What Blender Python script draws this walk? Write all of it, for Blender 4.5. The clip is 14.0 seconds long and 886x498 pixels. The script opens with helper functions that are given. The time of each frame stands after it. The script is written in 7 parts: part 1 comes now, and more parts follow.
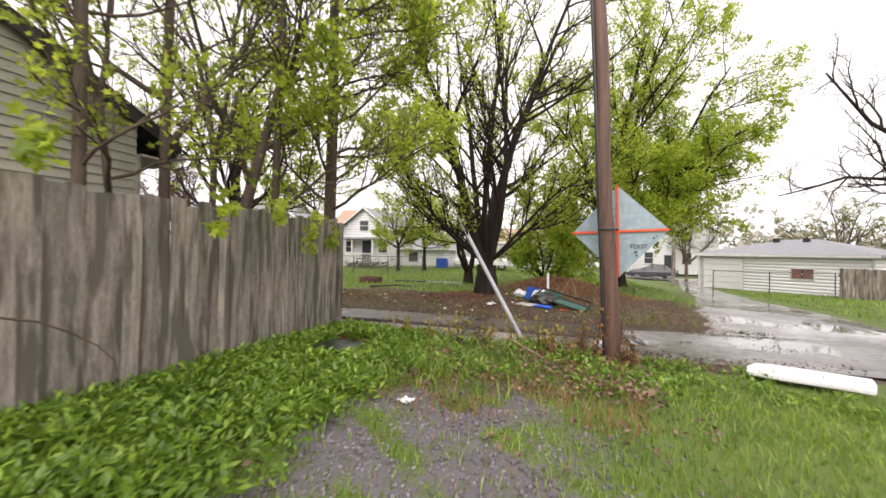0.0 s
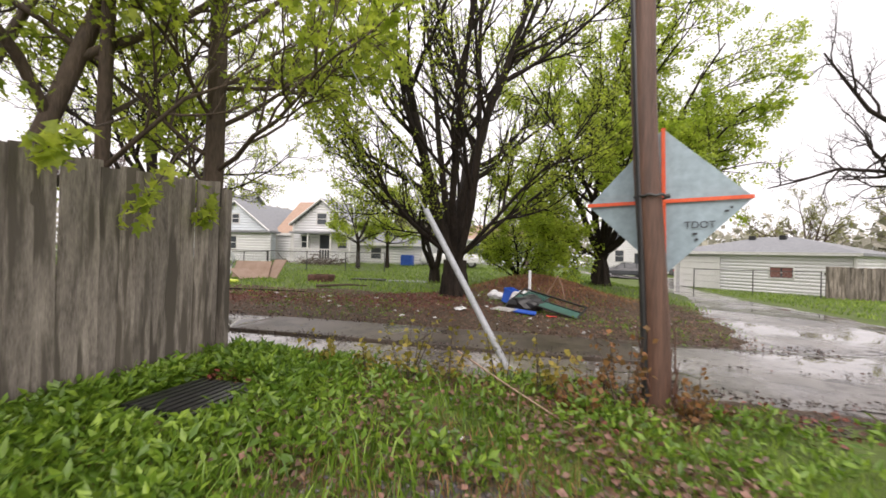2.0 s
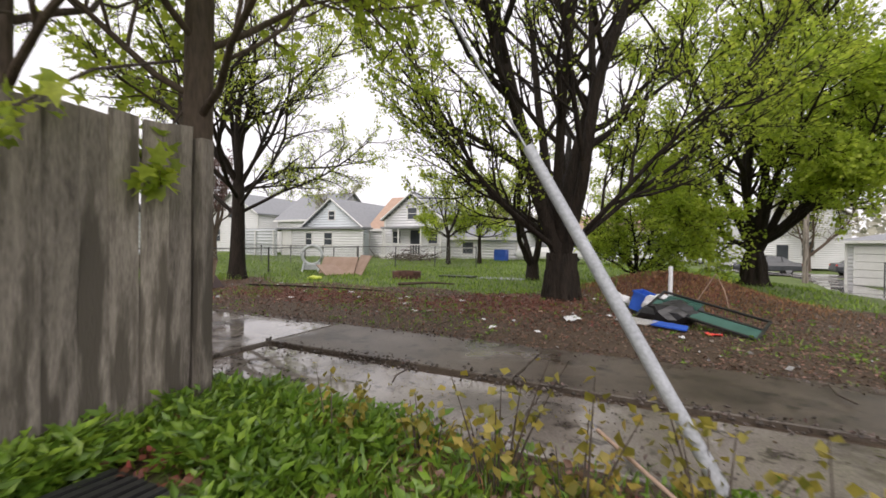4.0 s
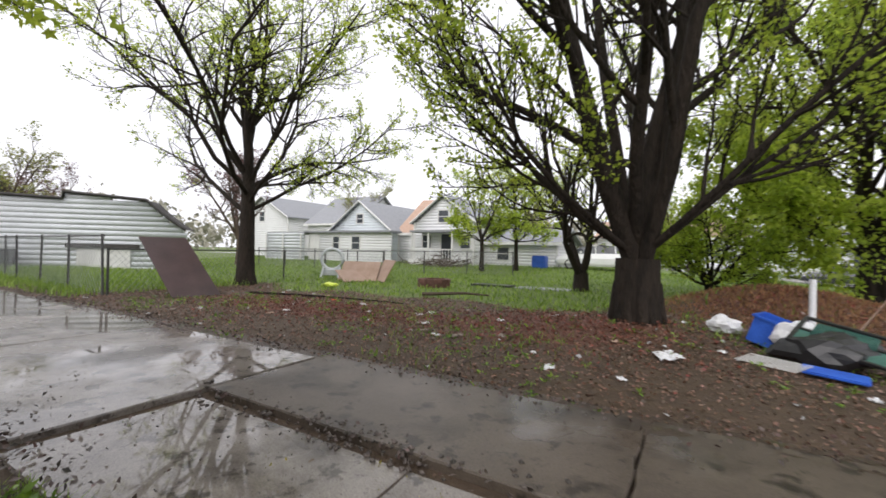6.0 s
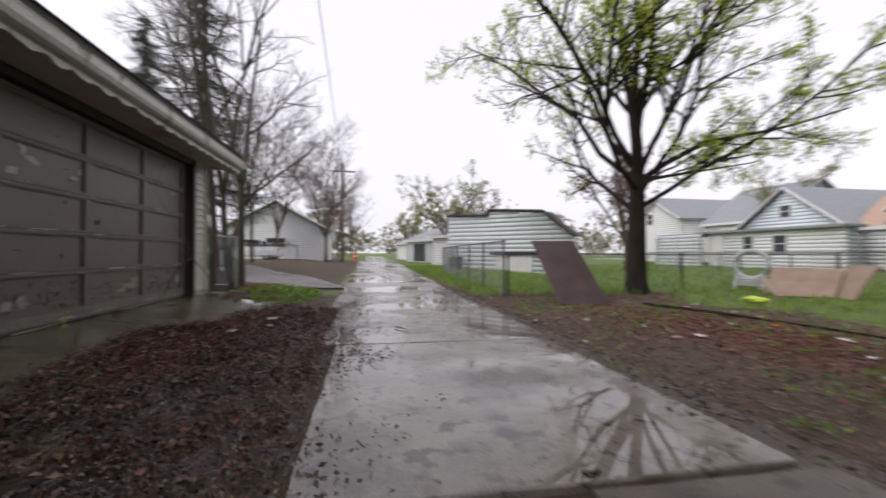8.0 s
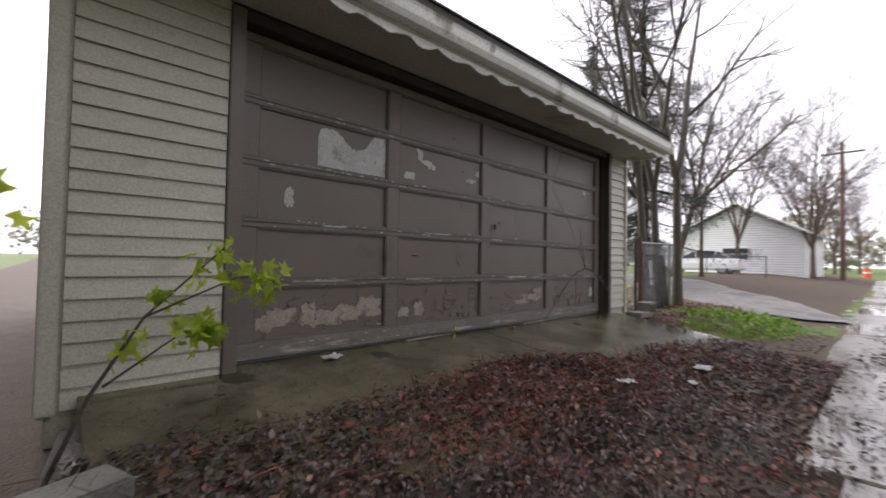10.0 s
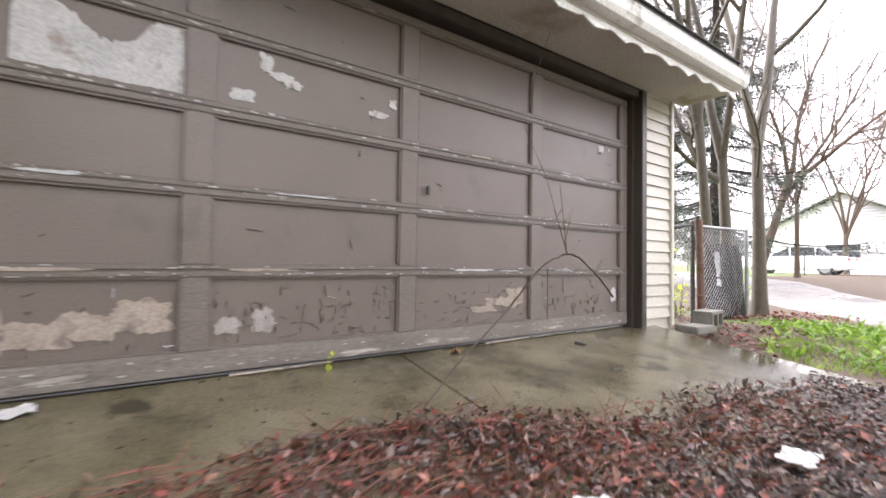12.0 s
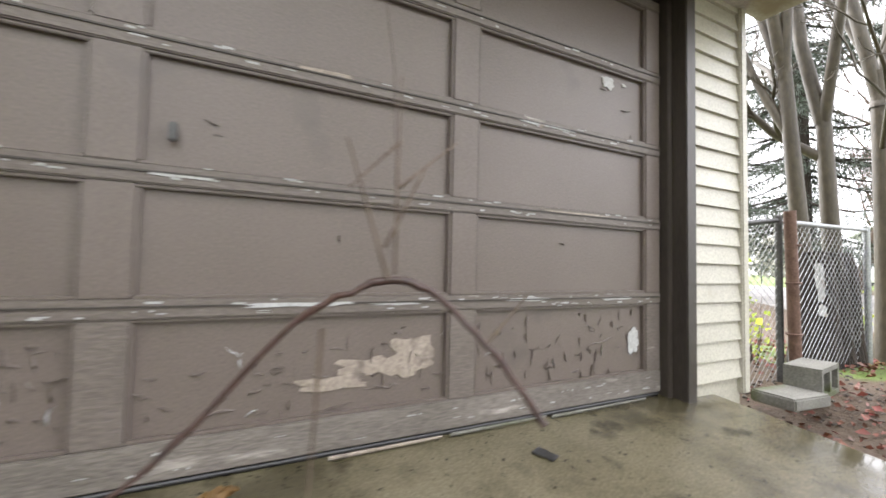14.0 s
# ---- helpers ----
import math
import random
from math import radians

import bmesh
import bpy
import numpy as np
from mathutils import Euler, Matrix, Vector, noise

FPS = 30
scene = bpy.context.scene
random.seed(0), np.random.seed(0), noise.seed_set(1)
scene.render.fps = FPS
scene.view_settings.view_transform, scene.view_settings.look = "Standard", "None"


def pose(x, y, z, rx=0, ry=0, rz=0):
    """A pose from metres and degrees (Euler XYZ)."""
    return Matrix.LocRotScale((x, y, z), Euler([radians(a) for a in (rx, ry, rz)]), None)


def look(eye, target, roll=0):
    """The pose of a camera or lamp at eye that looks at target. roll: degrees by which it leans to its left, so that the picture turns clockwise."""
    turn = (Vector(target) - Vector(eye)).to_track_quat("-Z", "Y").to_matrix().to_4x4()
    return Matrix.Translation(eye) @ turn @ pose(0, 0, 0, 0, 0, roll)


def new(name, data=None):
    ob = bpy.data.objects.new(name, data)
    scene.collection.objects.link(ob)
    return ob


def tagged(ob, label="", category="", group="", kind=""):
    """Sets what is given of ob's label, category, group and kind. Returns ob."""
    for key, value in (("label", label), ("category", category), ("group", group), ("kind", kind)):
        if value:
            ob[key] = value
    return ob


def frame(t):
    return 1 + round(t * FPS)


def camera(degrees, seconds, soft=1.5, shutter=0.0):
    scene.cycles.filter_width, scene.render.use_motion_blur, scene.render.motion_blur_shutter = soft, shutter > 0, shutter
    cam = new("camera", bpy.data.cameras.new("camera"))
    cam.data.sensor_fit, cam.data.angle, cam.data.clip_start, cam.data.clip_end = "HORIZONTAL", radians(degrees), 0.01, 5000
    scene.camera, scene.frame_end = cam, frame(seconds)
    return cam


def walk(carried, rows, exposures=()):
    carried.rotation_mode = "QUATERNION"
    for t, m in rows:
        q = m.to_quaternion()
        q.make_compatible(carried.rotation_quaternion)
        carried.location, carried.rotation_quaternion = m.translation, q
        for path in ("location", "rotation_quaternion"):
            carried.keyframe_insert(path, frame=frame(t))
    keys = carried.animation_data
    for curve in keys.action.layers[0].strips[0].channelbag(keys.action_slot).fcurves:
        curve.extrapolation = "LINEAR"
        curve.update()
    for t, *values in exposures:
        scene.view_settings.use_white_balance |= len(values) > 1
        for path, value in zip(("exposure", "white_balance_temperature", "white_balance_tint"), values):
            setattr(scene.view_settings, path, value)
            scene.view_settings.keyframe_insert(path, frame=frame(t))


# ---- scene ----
cam = camera(93.0, 14.0, soft=1.6, shutter=0.5)
PATH = [
    (0, (2.357, 0.931, 1.49), (1.748, 2.836, 1.51), 1.2),
    (0.5, (2.302, 1.578, 1.477), (1.69, 3.482, 1.489), 1.3),
    (1, (2.258, 2.142, 1.46), (1.745, 4.075, 1.473), 1.4),
    (1.5, (2.126, 2.788, 1.385), (1.677, 4.737, 1.399), 1.6),
    (2, (1.863, 3.354, 1.345), (1.396, 5.299, 1.361), 1.5),
    (2.5, (1.748, 3.905, 1.292), (1.175, 5.822, 1.31), 1.0),
    (3, (1.606, 4.431, 1.294), (0.879, 6.294, 1.301), 0.9),
    (5.3, (0.651, 6.61, 1.208), (-0.293, 8.373, 1.197), 0.8),
    (5.5, (0.553, 6.802, 1.206), (-0.405, 8.558, 1.213), 1.0),
    (6, (0.355, 7.198, 1.193), (-0.67, 8.916, 1.206), 1.3),
    (6.5, (0.065, 7.577, 1.18), (-1.106, 9.198, 1.183), 0.9),
    (7, (-0.348, 7.919, 1.137), (-1.731, 9.363, 1.14), 1.0),
    (7.5, (-0.794, 8.102, 1.085), (-2.634, 8.885, 1.102), 0.8),
    (7.8, (-1.111, 8.185, 1.093), (-3.045, 8.691, 1.118), 0.4),
    (8, (-1.307, 8.229, 1.083), (-3.278, 8.568, 1.103), 0.3),
    (8.5, (-1.88, 8.274, 1.089), (-3.854, 7.955, 1.121), 0.3),
    (9, (-2.367, 8.214, 1.104), (-4.211, 7.442, 1.148), 0.0),
    (9.2, (-2.559, 8.204, 1.094), (-4.307, 7.232, 1.136), 0.5),
    (11.3, (-4.7, 7.71, 0.976), (-5.823, 6.056, 1.033), 0.4),
    (11.5, (-4.885, 7.702, 0.961), (-6.019, 6.056, 1.02), 0.6),
    (12, (-5.418, 7.48, 0.935), (-6.543, 5.827, 0.993), 0.9),
    (12.5, (-5.867, 7.167, 1.014), (-6.969, 5.498, 1.067), 1.0),
    (13, (-6.316, 6.885, 0.962), (-7.388, 5.198, 1.037), 0.7),
    (13.5, (-6.724, 6.65, 0.972), (-7.656, 4.883, 1.052), 0.7),
    (14, (-7.138, 6.576, 1.014), (-8.06, 4.803, 1.103), 1.2),
]
EXPOSURES = [(0.0, 0.60, 6950, 18), (1.5, 0.47, 6950, 18), (2.5, 0.28, 6900, 18), (3.0, 0.17, 6900, 18), (5.5, 0.33, 6500, 14), (6.5, 0.33, 6500, 14), (7.2, 0.25, 6500, 16), (8.0, 0.02, 6450, 17), (9.2, -0.18, 6400, 17), (10.2, 1.15, 6450, 20), (11.3, 2.44, 6500, 22), (12.5, 2.40, 6500, 18), (14.0, 2.38, 6500, 13)]
walk(cam, [(t, look(eye, target, roll)) for t, eye, target, roll in PATH], EXPOSURES)

# ---- world and light: overcast, wet spring day ----
SUN_EL, SUN_ROT = radians(42), radians(172)
world = bpy.data.worlds.new("overcast_sky")
scene.world = world
world.use_nodes = True
wn, wl = world.node_tree.nodes, world.node_tree.links
sky = wn.new("ShaderNodeTexSky")
sky.sky_type, sky.sun_disc, sky.sun_elevation, sky.sun_rotation = "NISHITA", False, SUN_EL, SUN_ROT
sky.dust_density, sky.air_density = 4.0, 1.6
grey = wn.new("ShaderNodeHueSaturation")
grey.inputs["Saturation"].default_value = 0.10
soft_mix = wn.new("ShaderNodeMix")
soft_mix.data_type = "RGBA"
soft_mix.inputs[0].default_value = 0.75
soft_mix.inputs[7].default_value = (9.6, 9.8, 10.3, 1)
back = wn["Background"]
back.inputs["Strength"].default_value = 0.118
wl.new(sky.outputs["Color"], grey.inputs["Color"])
wl.new(grey.outputs["Color"], soft_mix.inputs[6])
wl.new(soft_mix.outputs[2], back.inputs["Color"])
sun = new("sun", bpy.data.lights.new("sun", "SUN"))
sun.data.energy, sun.data.angle, sun.data.color = 1.4, radians(60), (1.0, 0.97, 0.93)
sun.matrix_world = look((0, 0, 30), (-math.sin(SUN_ROT) * 33, -math.cos(SUN_ROT) * 33, 0))


# ---- materials ----
def material(name, dark, light, scale=6.0, rough=0.7, grain=60.0, bump=0.2, dist=0.01, metal=0.0, stretch=(1, 1, 1),
             stain=None, stain_scale=1.2, stain_at=0.55, spread=0.0, island=0.0, spec=0.5, rough_lo=None, sheer=0.0):
    """Two scales of colour, grain bump, stains with a shape, and variation from piece to piece."""
    m = bpy.data.materials.new(name)
    m.use_nodes = True
    n, l = m.node_tree.nodes, m.node_tree.links
    p = n["Principled BSDF"]
    tc, mp = n.new("ShaderNodeTexCoord"), n.new("ShaderNodeMapping")
    mp.inputs["Scale"].default_value = stretch
    l.new(tc.outputs["Object"], mp.inputs["Vector"])
    if spread:
        shift = n.new("ShaderNodeMath")
        shift.operation = "MULTIPLY"
        shift.inputs[1].default_value = 61.0
        l.new(n.new("ShaderNodeObjectInfo").outputs["Random"], shift.inputs[0])
        l.new(shift.outputs["Value"], mp.inputs["Location"])

    def noise_tex(sc, detail=4.0):
        t = n.new("ShaderNodeTexNoise")
        t.inputs["Scale"].default_value, t.inputs["Detail"].default_value = sc, detail
        l.new(mp.outputs["Vector"], t.inputs["Vector"])
        return t

    def mix(fac, a, b, blend="MIX"):
        x = n.new("ShaderNodeMix")
        x.data_type, x.blend_type = "RGBA", blend
        for src, i in ((fac, 0), (a, 6), (b, 7)):
            if hasattr(src, "links"):
                l.new(src, x.inputs[i])
            else:
                x.inputs[i].default_value = src
        return x.outputs[2]

    def ramp(src, lo, hi):
        r = n.new("ShaderNodeMapRange")
        r.inputs["From Min"].default_value, r.inputs["From Max"].default_value = lo, hi
        l.new(src, r.inputs["Value"])
        return r.outputs["Result"]

    big, fine = noise_tex(scale), noise_tex(grain, 3.0)
    col = mix(ramp(big.outputs["Fac"], 0.3, 0.7), (*dark, 1), (*light, 1))
    col = mix(0.35, col, mix(ramp(fine.outputs["Fac"], 0.3, 0.7), (*[c * 0.5 for c in dark], 1), (*[min(1, c * 1.25) for c in light], 1)))
    if stain:
        st = noise_tex(stain_scale, 6.0)
        col = mix(ramp(st.outputs["Fac"], stain_at, stain_at + 0.08), col, (*stain, 1))
    if spread or island:
        if spread:
            src = n.new("ShaderNodeObjectInfo").outputs["Random"]
        else:
            src = n.new("ShaderNodeNewGeometry").outputs["Random Per Island"]
        amount = spread or island
        hs = n.new("ShaderNodeHueSaturation")
        v = n.new("ShaderNodeMapRange")
        v.inputs["To Min"].default_value, v.inputs["To Max"].default_value = 1 - amount, 1 + amount
        l.new(src, v.inputs["Value"])
        l.new(v.outputs["Result"], hs.inputs["Value"])
        l.new(col, hs.inputs["Color"])
        if island:
            h = n.new("ShaderNodeMapRange")
            h.inputs["To Min"].default_value, h.inputs["To Max"].default_value = 0.5 + 0.03 * island, 0.5 - 0.05 * island
            l.new(src, h.inputs["Value"])
            l.new(h.outputs["Result"], hs.inputs["Hue"])
        col = hs.outputs["Color"]
    l.new(col, p.inputs["Base Color"])
    if rough_lo is None:
        p.inputs["Roughness"].default_value = rough
    else:
        rr = n.new("ShaderNodeMapRange")
        rr.inputs["From Min"].default_value, rr.inputs["From Max"].default_value = 0.42, 0.58
        rr.inputs["To Min"].default_value, rr.inputs["To Max"].default_value = rough_lo, rough
        l.new(noise_tex(scale * 0.4, 5.0).outputs["Fac"], rr.inputs["Value"])
        l.new(rr.outputs["Result"], p.inputs["Roughness"])
    p.inputs["Metallic"].default_value = metal
    p.inputs["Specular IOR Level"].default_value = spec
    if bump:
        b = n.new("ShaderNodeBump")
        b.inputs["Strength"].default_value, b.inputs["Distance"].default_value = bump, dist
        l.new(fine.outputs["Fac"], b.inputs["Height"])
        l.new(b.outputs["Normal"], p.inputs["Normal"])
    if sheer:
        tr = n.new("ShaderNodeBsdfTranslucent")
        ms = n.new("ShaderNodeMixShader")
        ms.inputs[0].default_value = sheer
        l.new(col, tr.inputs["Color"])
        l.new(p.outputs["BSDF"], ms.inputs[1])
        l.new(tr.outputs["BSDF"], ms.inputs[2])
        l.new(ms.outputs["Shader"], n["Material Output"].inputs["Surface"])
    return m


def wet_concrete(name, dark, light, puddle_at, wet_rough=0.34, spread=0.06, blotch=0.8):
    """Concrete after rain: puddles where a broad noise lies low, damp pores elsewhere."""
    m = material(name, dark, light, scale=2.2, rough=wet_rough, grain=90, bump=0.0, stain=[c * 0.45 for c in dark], stain_scale=3.0, stain_at=0.62, spread=spread)
    n, l = m.node_tree.nodes, m.node_tree.links
    p = n["Principled BSDF"]
    geo = n.new("ShaderNodeNewGeometry")
    w = n.new("ShaderNodeTexNoise")
    w.inputs["Scale"].default_value, w.inputs["Detail"].default_value = 0.55, 5.0
    l.new(geo.outputs["Position"], w.inputs["Vector"])
    mask = n.new("ShaderNodeMapRange")
    mask.inputs["From Min"].default_value, mask.inputs["From Max"].default_value = puddle_at - 0.03, puddle_at + 0.07
    l.new(w.outputs["Fac"], mask.inputs["Value"])
    r = n.new("ShaderNodeMapRange")
    r.inputs["To Min"].default_value, r.inputs["To Max"].default_value = 0.03, wet_rough
    l.new(mask.outputs["Result"], r.inputs["Value"])
    l.new(r.outputs["Result"], p.inputs["Roughness"])
    base = p.inputs["Base Color"].links[0].from_socket
    for sc, lo, hi, tone, amount in ((0.9, 0.50, 0.62, [c * 0.50 for c in dark], 0.75), (5.0, 0.56, 0.62, [c * 0.35 for c in dark], blotch), (28.0, 0.62, 0.66, [c * 0.3 for c in dark], 0.8)):
        d = n.new("ShaderNodeTexNoise")
        d.inputs["Scale"].default_value, d.inputs["Detail"].default_value, d.inputs["Roughness"].default_value = sc, 8.0, 0.65
        l.new(geo.outputs["Position"], d.inputs["Vector"])
        k = n.new("ShaderNodeMapRange")
        k.inputs["From Min"].default_value, k.inputs["From Max"].default_value, k.inputs["To Max"].default_value = lo, hi, amount
        l.new(d.outputs["Fac"], k.inputs["Value"])
        x = n.new("ShaderNodeMix")
        x.data_type = "RGBA"
        x.inputs[7].default_value = (*tone, 1)
        l.new(k.outputs["Result"], x.inputs[0])
        l.new(base, x.inputs[6])
        base = x.outputs[2]
    l.new(base, p.inputs["Base Color"])
    g = n.new("ShaderNodeTexNoise")
    g.inputs["Scale"].default_value, g.inputs["Detail"].default_value = 70.0, 4.0
    l.new(geo.outputs["Position"], g.inputs["Vector"])
    b = n.new("ShaderNodeBump")
    b.inputs["Distance"].default_value = 0.006
    s = n.new("ShaderNodeMath")
    s.operation = "MULTIPLY"
    s.inputs[1].default_value = 0.45
    l.new(mask.outputs["Result"], s.inputs[0])
    l.new(s.outputs["Value"], b.inputs["Strength"])
    l.new(g.outputs["Fac"], b.inputs["Height"])
    l.new(b.outputs["Normal"], p.inputs["Normal"])
    return m


M = {
    "bark": material("wet_dark_bark", (0.010, 0.008, 0.006), (0.038, 0.028, 0.021), 7, 0.85, 30, 1.0, 0.05, stretch=(1, 1, 0.22), spec=0.25),
    "bark_brown": material("brown_bark", (0.05, 0.034, 0.022), (0.12, 0.085, 0.06), 5, 0.75, 40, 0.8, 0.02, stretch=(1, 1, 0.25)),
    "bark_smooth": material("smooth_greenish_bark", (0.032, 0.024, 0.013), (0.070, 0.056, 0.034), 4, 0.5, 30, 0.5, 0.01, stretch=(1, 1, 0.4), stain=(0.15, 0.135, 0.105), stain_at=0.6),
    "branch_red": material("wet_red_brown_twig_bark", (0.022, 0.011, 0.009), (0.062, 0.029, 0.022), 14, 0.45, 60, 0.5, 0.002),
    "twig": material("twig_bark", (0.05, 0.035, 0.028), (0.10, 0.075, 0.06), 6, 0.8, 40, 0.2),
    "leaf": material("young_maple_leaves", (0.32, 0.45, 0.045), (0.50, 0.60, 0.09), 1.5, 0.4, 20, 0, island=0.35, sheer=0.68),
    "leaf_dense": material("green_maple_leaves", (0.33, 0.47, 0.05), (0.52, 0.63, 0.10), 1.0, 0.4, 20, 0, island=0.3, sheer=0.74),
    "leaf_bud": material("pale_spring_buds", (0.22, 0.25, 0.06), (0.32, 0.34, 0.10), 1.5, 0.5, 20, 0, island=0.3, sheer=0.5),
    "leaf_red": material("reddish_spring_buds", (0.11, 0.06, 0.055), (0.20, 0.12, 0.11), 1.5, 0.6, 20, 0, island=0.3, sheer=0.4),
    "needle": material("spruce_needles", (0.03, 0.045, 0.032), (0.07, 0.09, 0.065), 2, 0.6, 20, 0, island=0.4, sheer=0.1),
    "weed": material("wet_weed_leaves", (0.085, 0.18, 0.016), (0.21, 0.36, 0.045), 1.2, 0.35, 20, 0, island=0.4, sheer=0.35),
    "grass": material("wet_grass_blades", (0.12, 0.225, 0.026), (0.245, 0.375, 0.058), 0.8, 0.4, 20, 0, island=0.4, sheer=0.35),
    "dry_grass": material("dry_grass_straw", (0.20, 0.11, 0.045), (0.36, 0.22, 0.10), 2, 0.8, 20, 0, island=0.4, sheer=0.2),
    "shrub_yellow": material("yellow_green_shoots", (0.24, 0.24, 0.035), (0.38, 0.30, 0.06), 3, 0.5, 20, 0, island=0.4, sheer=0.4),
    "shrub_orange": material("orange_young_leaves", (0.19, 0.10, 0.03), (0.30, 0.17, 0.06), 3, 0.5, 20, 0, island=0.4, sheer=0.4),
    "litter_leaf": material("wet_fallen_leaves", (0.075, 0.046, 0.028), (0.24, 0.15, 0.095), 3, 0.45, 30, 0, island=0.6),
    "litter_red": material("red_brown_fallen_leaves", (0.095, 0.032, 0.018), (0.22, 0.078, 0.042), 3, 0.5, 30, 0, island=0.5),
    "litter_dark": material("rotting_black_brown_leaves", (0.030, 0.021, 0.017), (0.115, 0.080, 0.064), 3, 0.35, 30, 0, island=0.7),
    "gravel": material("purple_grey_gravel", (0.09, 0.08, 0.085), (0.26, 0.235, 0.25), 3, 0.6, 50, 0.3, island=0.5),
    "fence_wood": material("weathered_grey_cedar", (0.095, 0.080, 0.066), (0.38, 0.335, 0.285), 4, 0.8, 30, 0.8, 0.008, stretch=(4, 4, 0.55), stain=(0.105, 0.090, 0.072), stain_scale=1.9, stain_at=0.50, spread=0.25),
    "pole_wood": material("wet_brown_pole_wood", (0.055, 0.03, 0.022), (0.17, 0.09, 0.062), 6, 0.55, 40, 0.7, 0.008, stretch=(3, 3, 0.15), stain=(0.26, 0.18, 0.14), stain_scale=4, stain_at=0.66),
    "siding": material("cream_vinyl_siding", (0.37, 0.35, 0.295), (0.46, 0.44, 0.375), 1.5, 0.45, 80, 0.08, 0.003, stain=(0.33, 0.30, 0.245), stain_scale=2.5, stain_at=0.66, spread=0.05),
    "siding_white": material("white_siding", (0.76, 0.77, 0.78), (0.84, 0.85, 0.86), 1.2, 0.5, 60, 0.05, 0.003, spread=0.03),
    "siding_blue": material("pale_blue_siding", (0.66, 0.73, 0.77), (0.75, 0.81, 0.85), 1.2, 0.5, 60, 0.05, 0.003, spread=0.03),
    "siding_grey": material("pale_blue_grey_siding", (0.53, 0.56, 0.58), (0.64, 0.67, 0.69), 1.2, 0.5, 60, 0.05, 0.003, spread=0.04),
    "trim": material("white_trim_paint", (0.62, 0.62, 0.60), (0.76, 0.76, 0.74), 2, 0.45, 60, 0.1, 0.003),
    "door_paint": material("peeling_taupe_paint", (0.112, 0.089, 0.077), (0.141, 0.115, 0.101), 1.8, 0.42, 120, 0.08, 0.002, stain=(0.094, 0.078, 0.069), stain_scale=2.2, stain_at=0.63),
    "door_worn": material("worn_taupe_rail_paint", (0.104, 0.086, 0.075), (0.145, 0.122, 0.107), 3, 0.5, 60, 0.5, 0.004, stain=(0.40, 0.37, 0.34), stain_scale=7, stain_at=0.66, stretch=(0.5, 1, 2)),
    "door_rot": material("bleached_bottom_rail", (0.085, 0.073, 0.061), (0.19, 0.168, 0.150), 5, 0.6, 60, 0.6, 0.005, stain=(0.36, 0.33, 0.30), stain_scale=6, stain_at=0.6, stretch=(0.4, 1, 2)),
    "bare_white": material("exposed_white_primer", (0.31, 0.31, 0.31), (0.46, 0.46, 0.455), 8, 0.6, 80, 0.3, 0.003, stain=(0.24, 0.20, 0.17), stain_scale=9, stain_at=0.6),
    "bare_grey": material("exposed_grey_board", (0.20, 0.175, 0.165), (0.33, 0.30, 0.285), 8, 0.65, 80, 0.4, 0.003, stain=(0.14, 0.115, 0.102), stain_scale=9, stain_at=0.55),
    "bare_tan": material("exposed_tan_plywood", (0.20, 0.165, 0.135), (0.37, 0.315, 0.265), 7, 0.7, 80, 0.4, 0.004, stain=(0.155, 0.125, 0.108), stain_scale=7, stain_at=0.54),
    "frame_dark": material("dark_brown_trim", (0.019, 0.015, 0.012), (0.050, 0.040, 0.033), 4, 0.5, 60, 0.3, 0.003, stretch=(2, 2, 0.3)),
    "shingle": material("dark_asphalt_shingle", (0.03, 0.028, 0.026), (0.075, 0.07, 0.066), 6, 0.8, 60, 0.5, spread=0.2),
    "shingle_grey": material("wet_grey_shingle", (0.20, 0.21, 0.22), (0.30, 0.31, 0.325), 5, 0.6, 60, 0.3, 0.006),
    "shingle_tan": material("tan_shingle", (0.36, 0.24, 0.17), (0.48, 0.33, 0.25), 5, 0.7, 60, 0.3),
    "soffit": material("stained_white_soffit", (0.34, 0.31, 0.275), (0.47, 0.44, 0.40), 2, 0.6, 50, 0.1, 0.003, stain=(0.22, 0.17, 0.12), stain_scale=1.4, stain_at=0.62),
    "gutter": material("white_metal_gutter", (0.62, 0.62, 0.61), (0.78, 0.78, 0.77), 3, 0.4, 60, 0.1, 0.003, stain=(0.28, 0.26, 0.23), stain_scale=3, stain_at=0.6),
    "steel": material("galvanised_steel", (0.22, 0.23, 0.24), (0.40, 0.41, 0.42), 8, 0.4, 60, 0.1, 0.002, metal=0.7),
    "steel_dark": material("dull_fence_steel", (0.05, 0.05, 0.05), (0.12, 0.12, 0.12), 8, 0.5, 60, 0.1, 0.002, metal=0.4),
    "rust": material("rusty_steel_post", (0.065, 0.032, 0.021), (0.16, 0.095, 0.072), 12, 0.7, 60, 0.4, 0.003, metal=0.2),
    "guy": material("grey_plastic_guard", (0.32, 0.34, 0.37), (0.46, 0.48, 0.52), 5, 0.35, 60, 0.1, 0.002),
    "sign_back": material("blue_grey_sign_fabric", (0.29, 0.385, 0.435), (0.32, 0.415, 0.465), 3, 0.5, 12, 0.05, 0.003),
    "orange": material("orange_plastic_rib", (0.75, 0.09, 0.03), (0.85, 0.14, 0.05), 4, 0.4, 60, 0.05),
    "ink": material("black_ink", (0.02, 0.02, 0.022), (0.04, 0.04, 0.045), 4, 0.6, 60, 0),
    "concrete": wet_concrete("wet_alley_concrete", (0.140, 0.120, 0.104), (0.275, 0.248, 0.22), 0.485, 0.29),
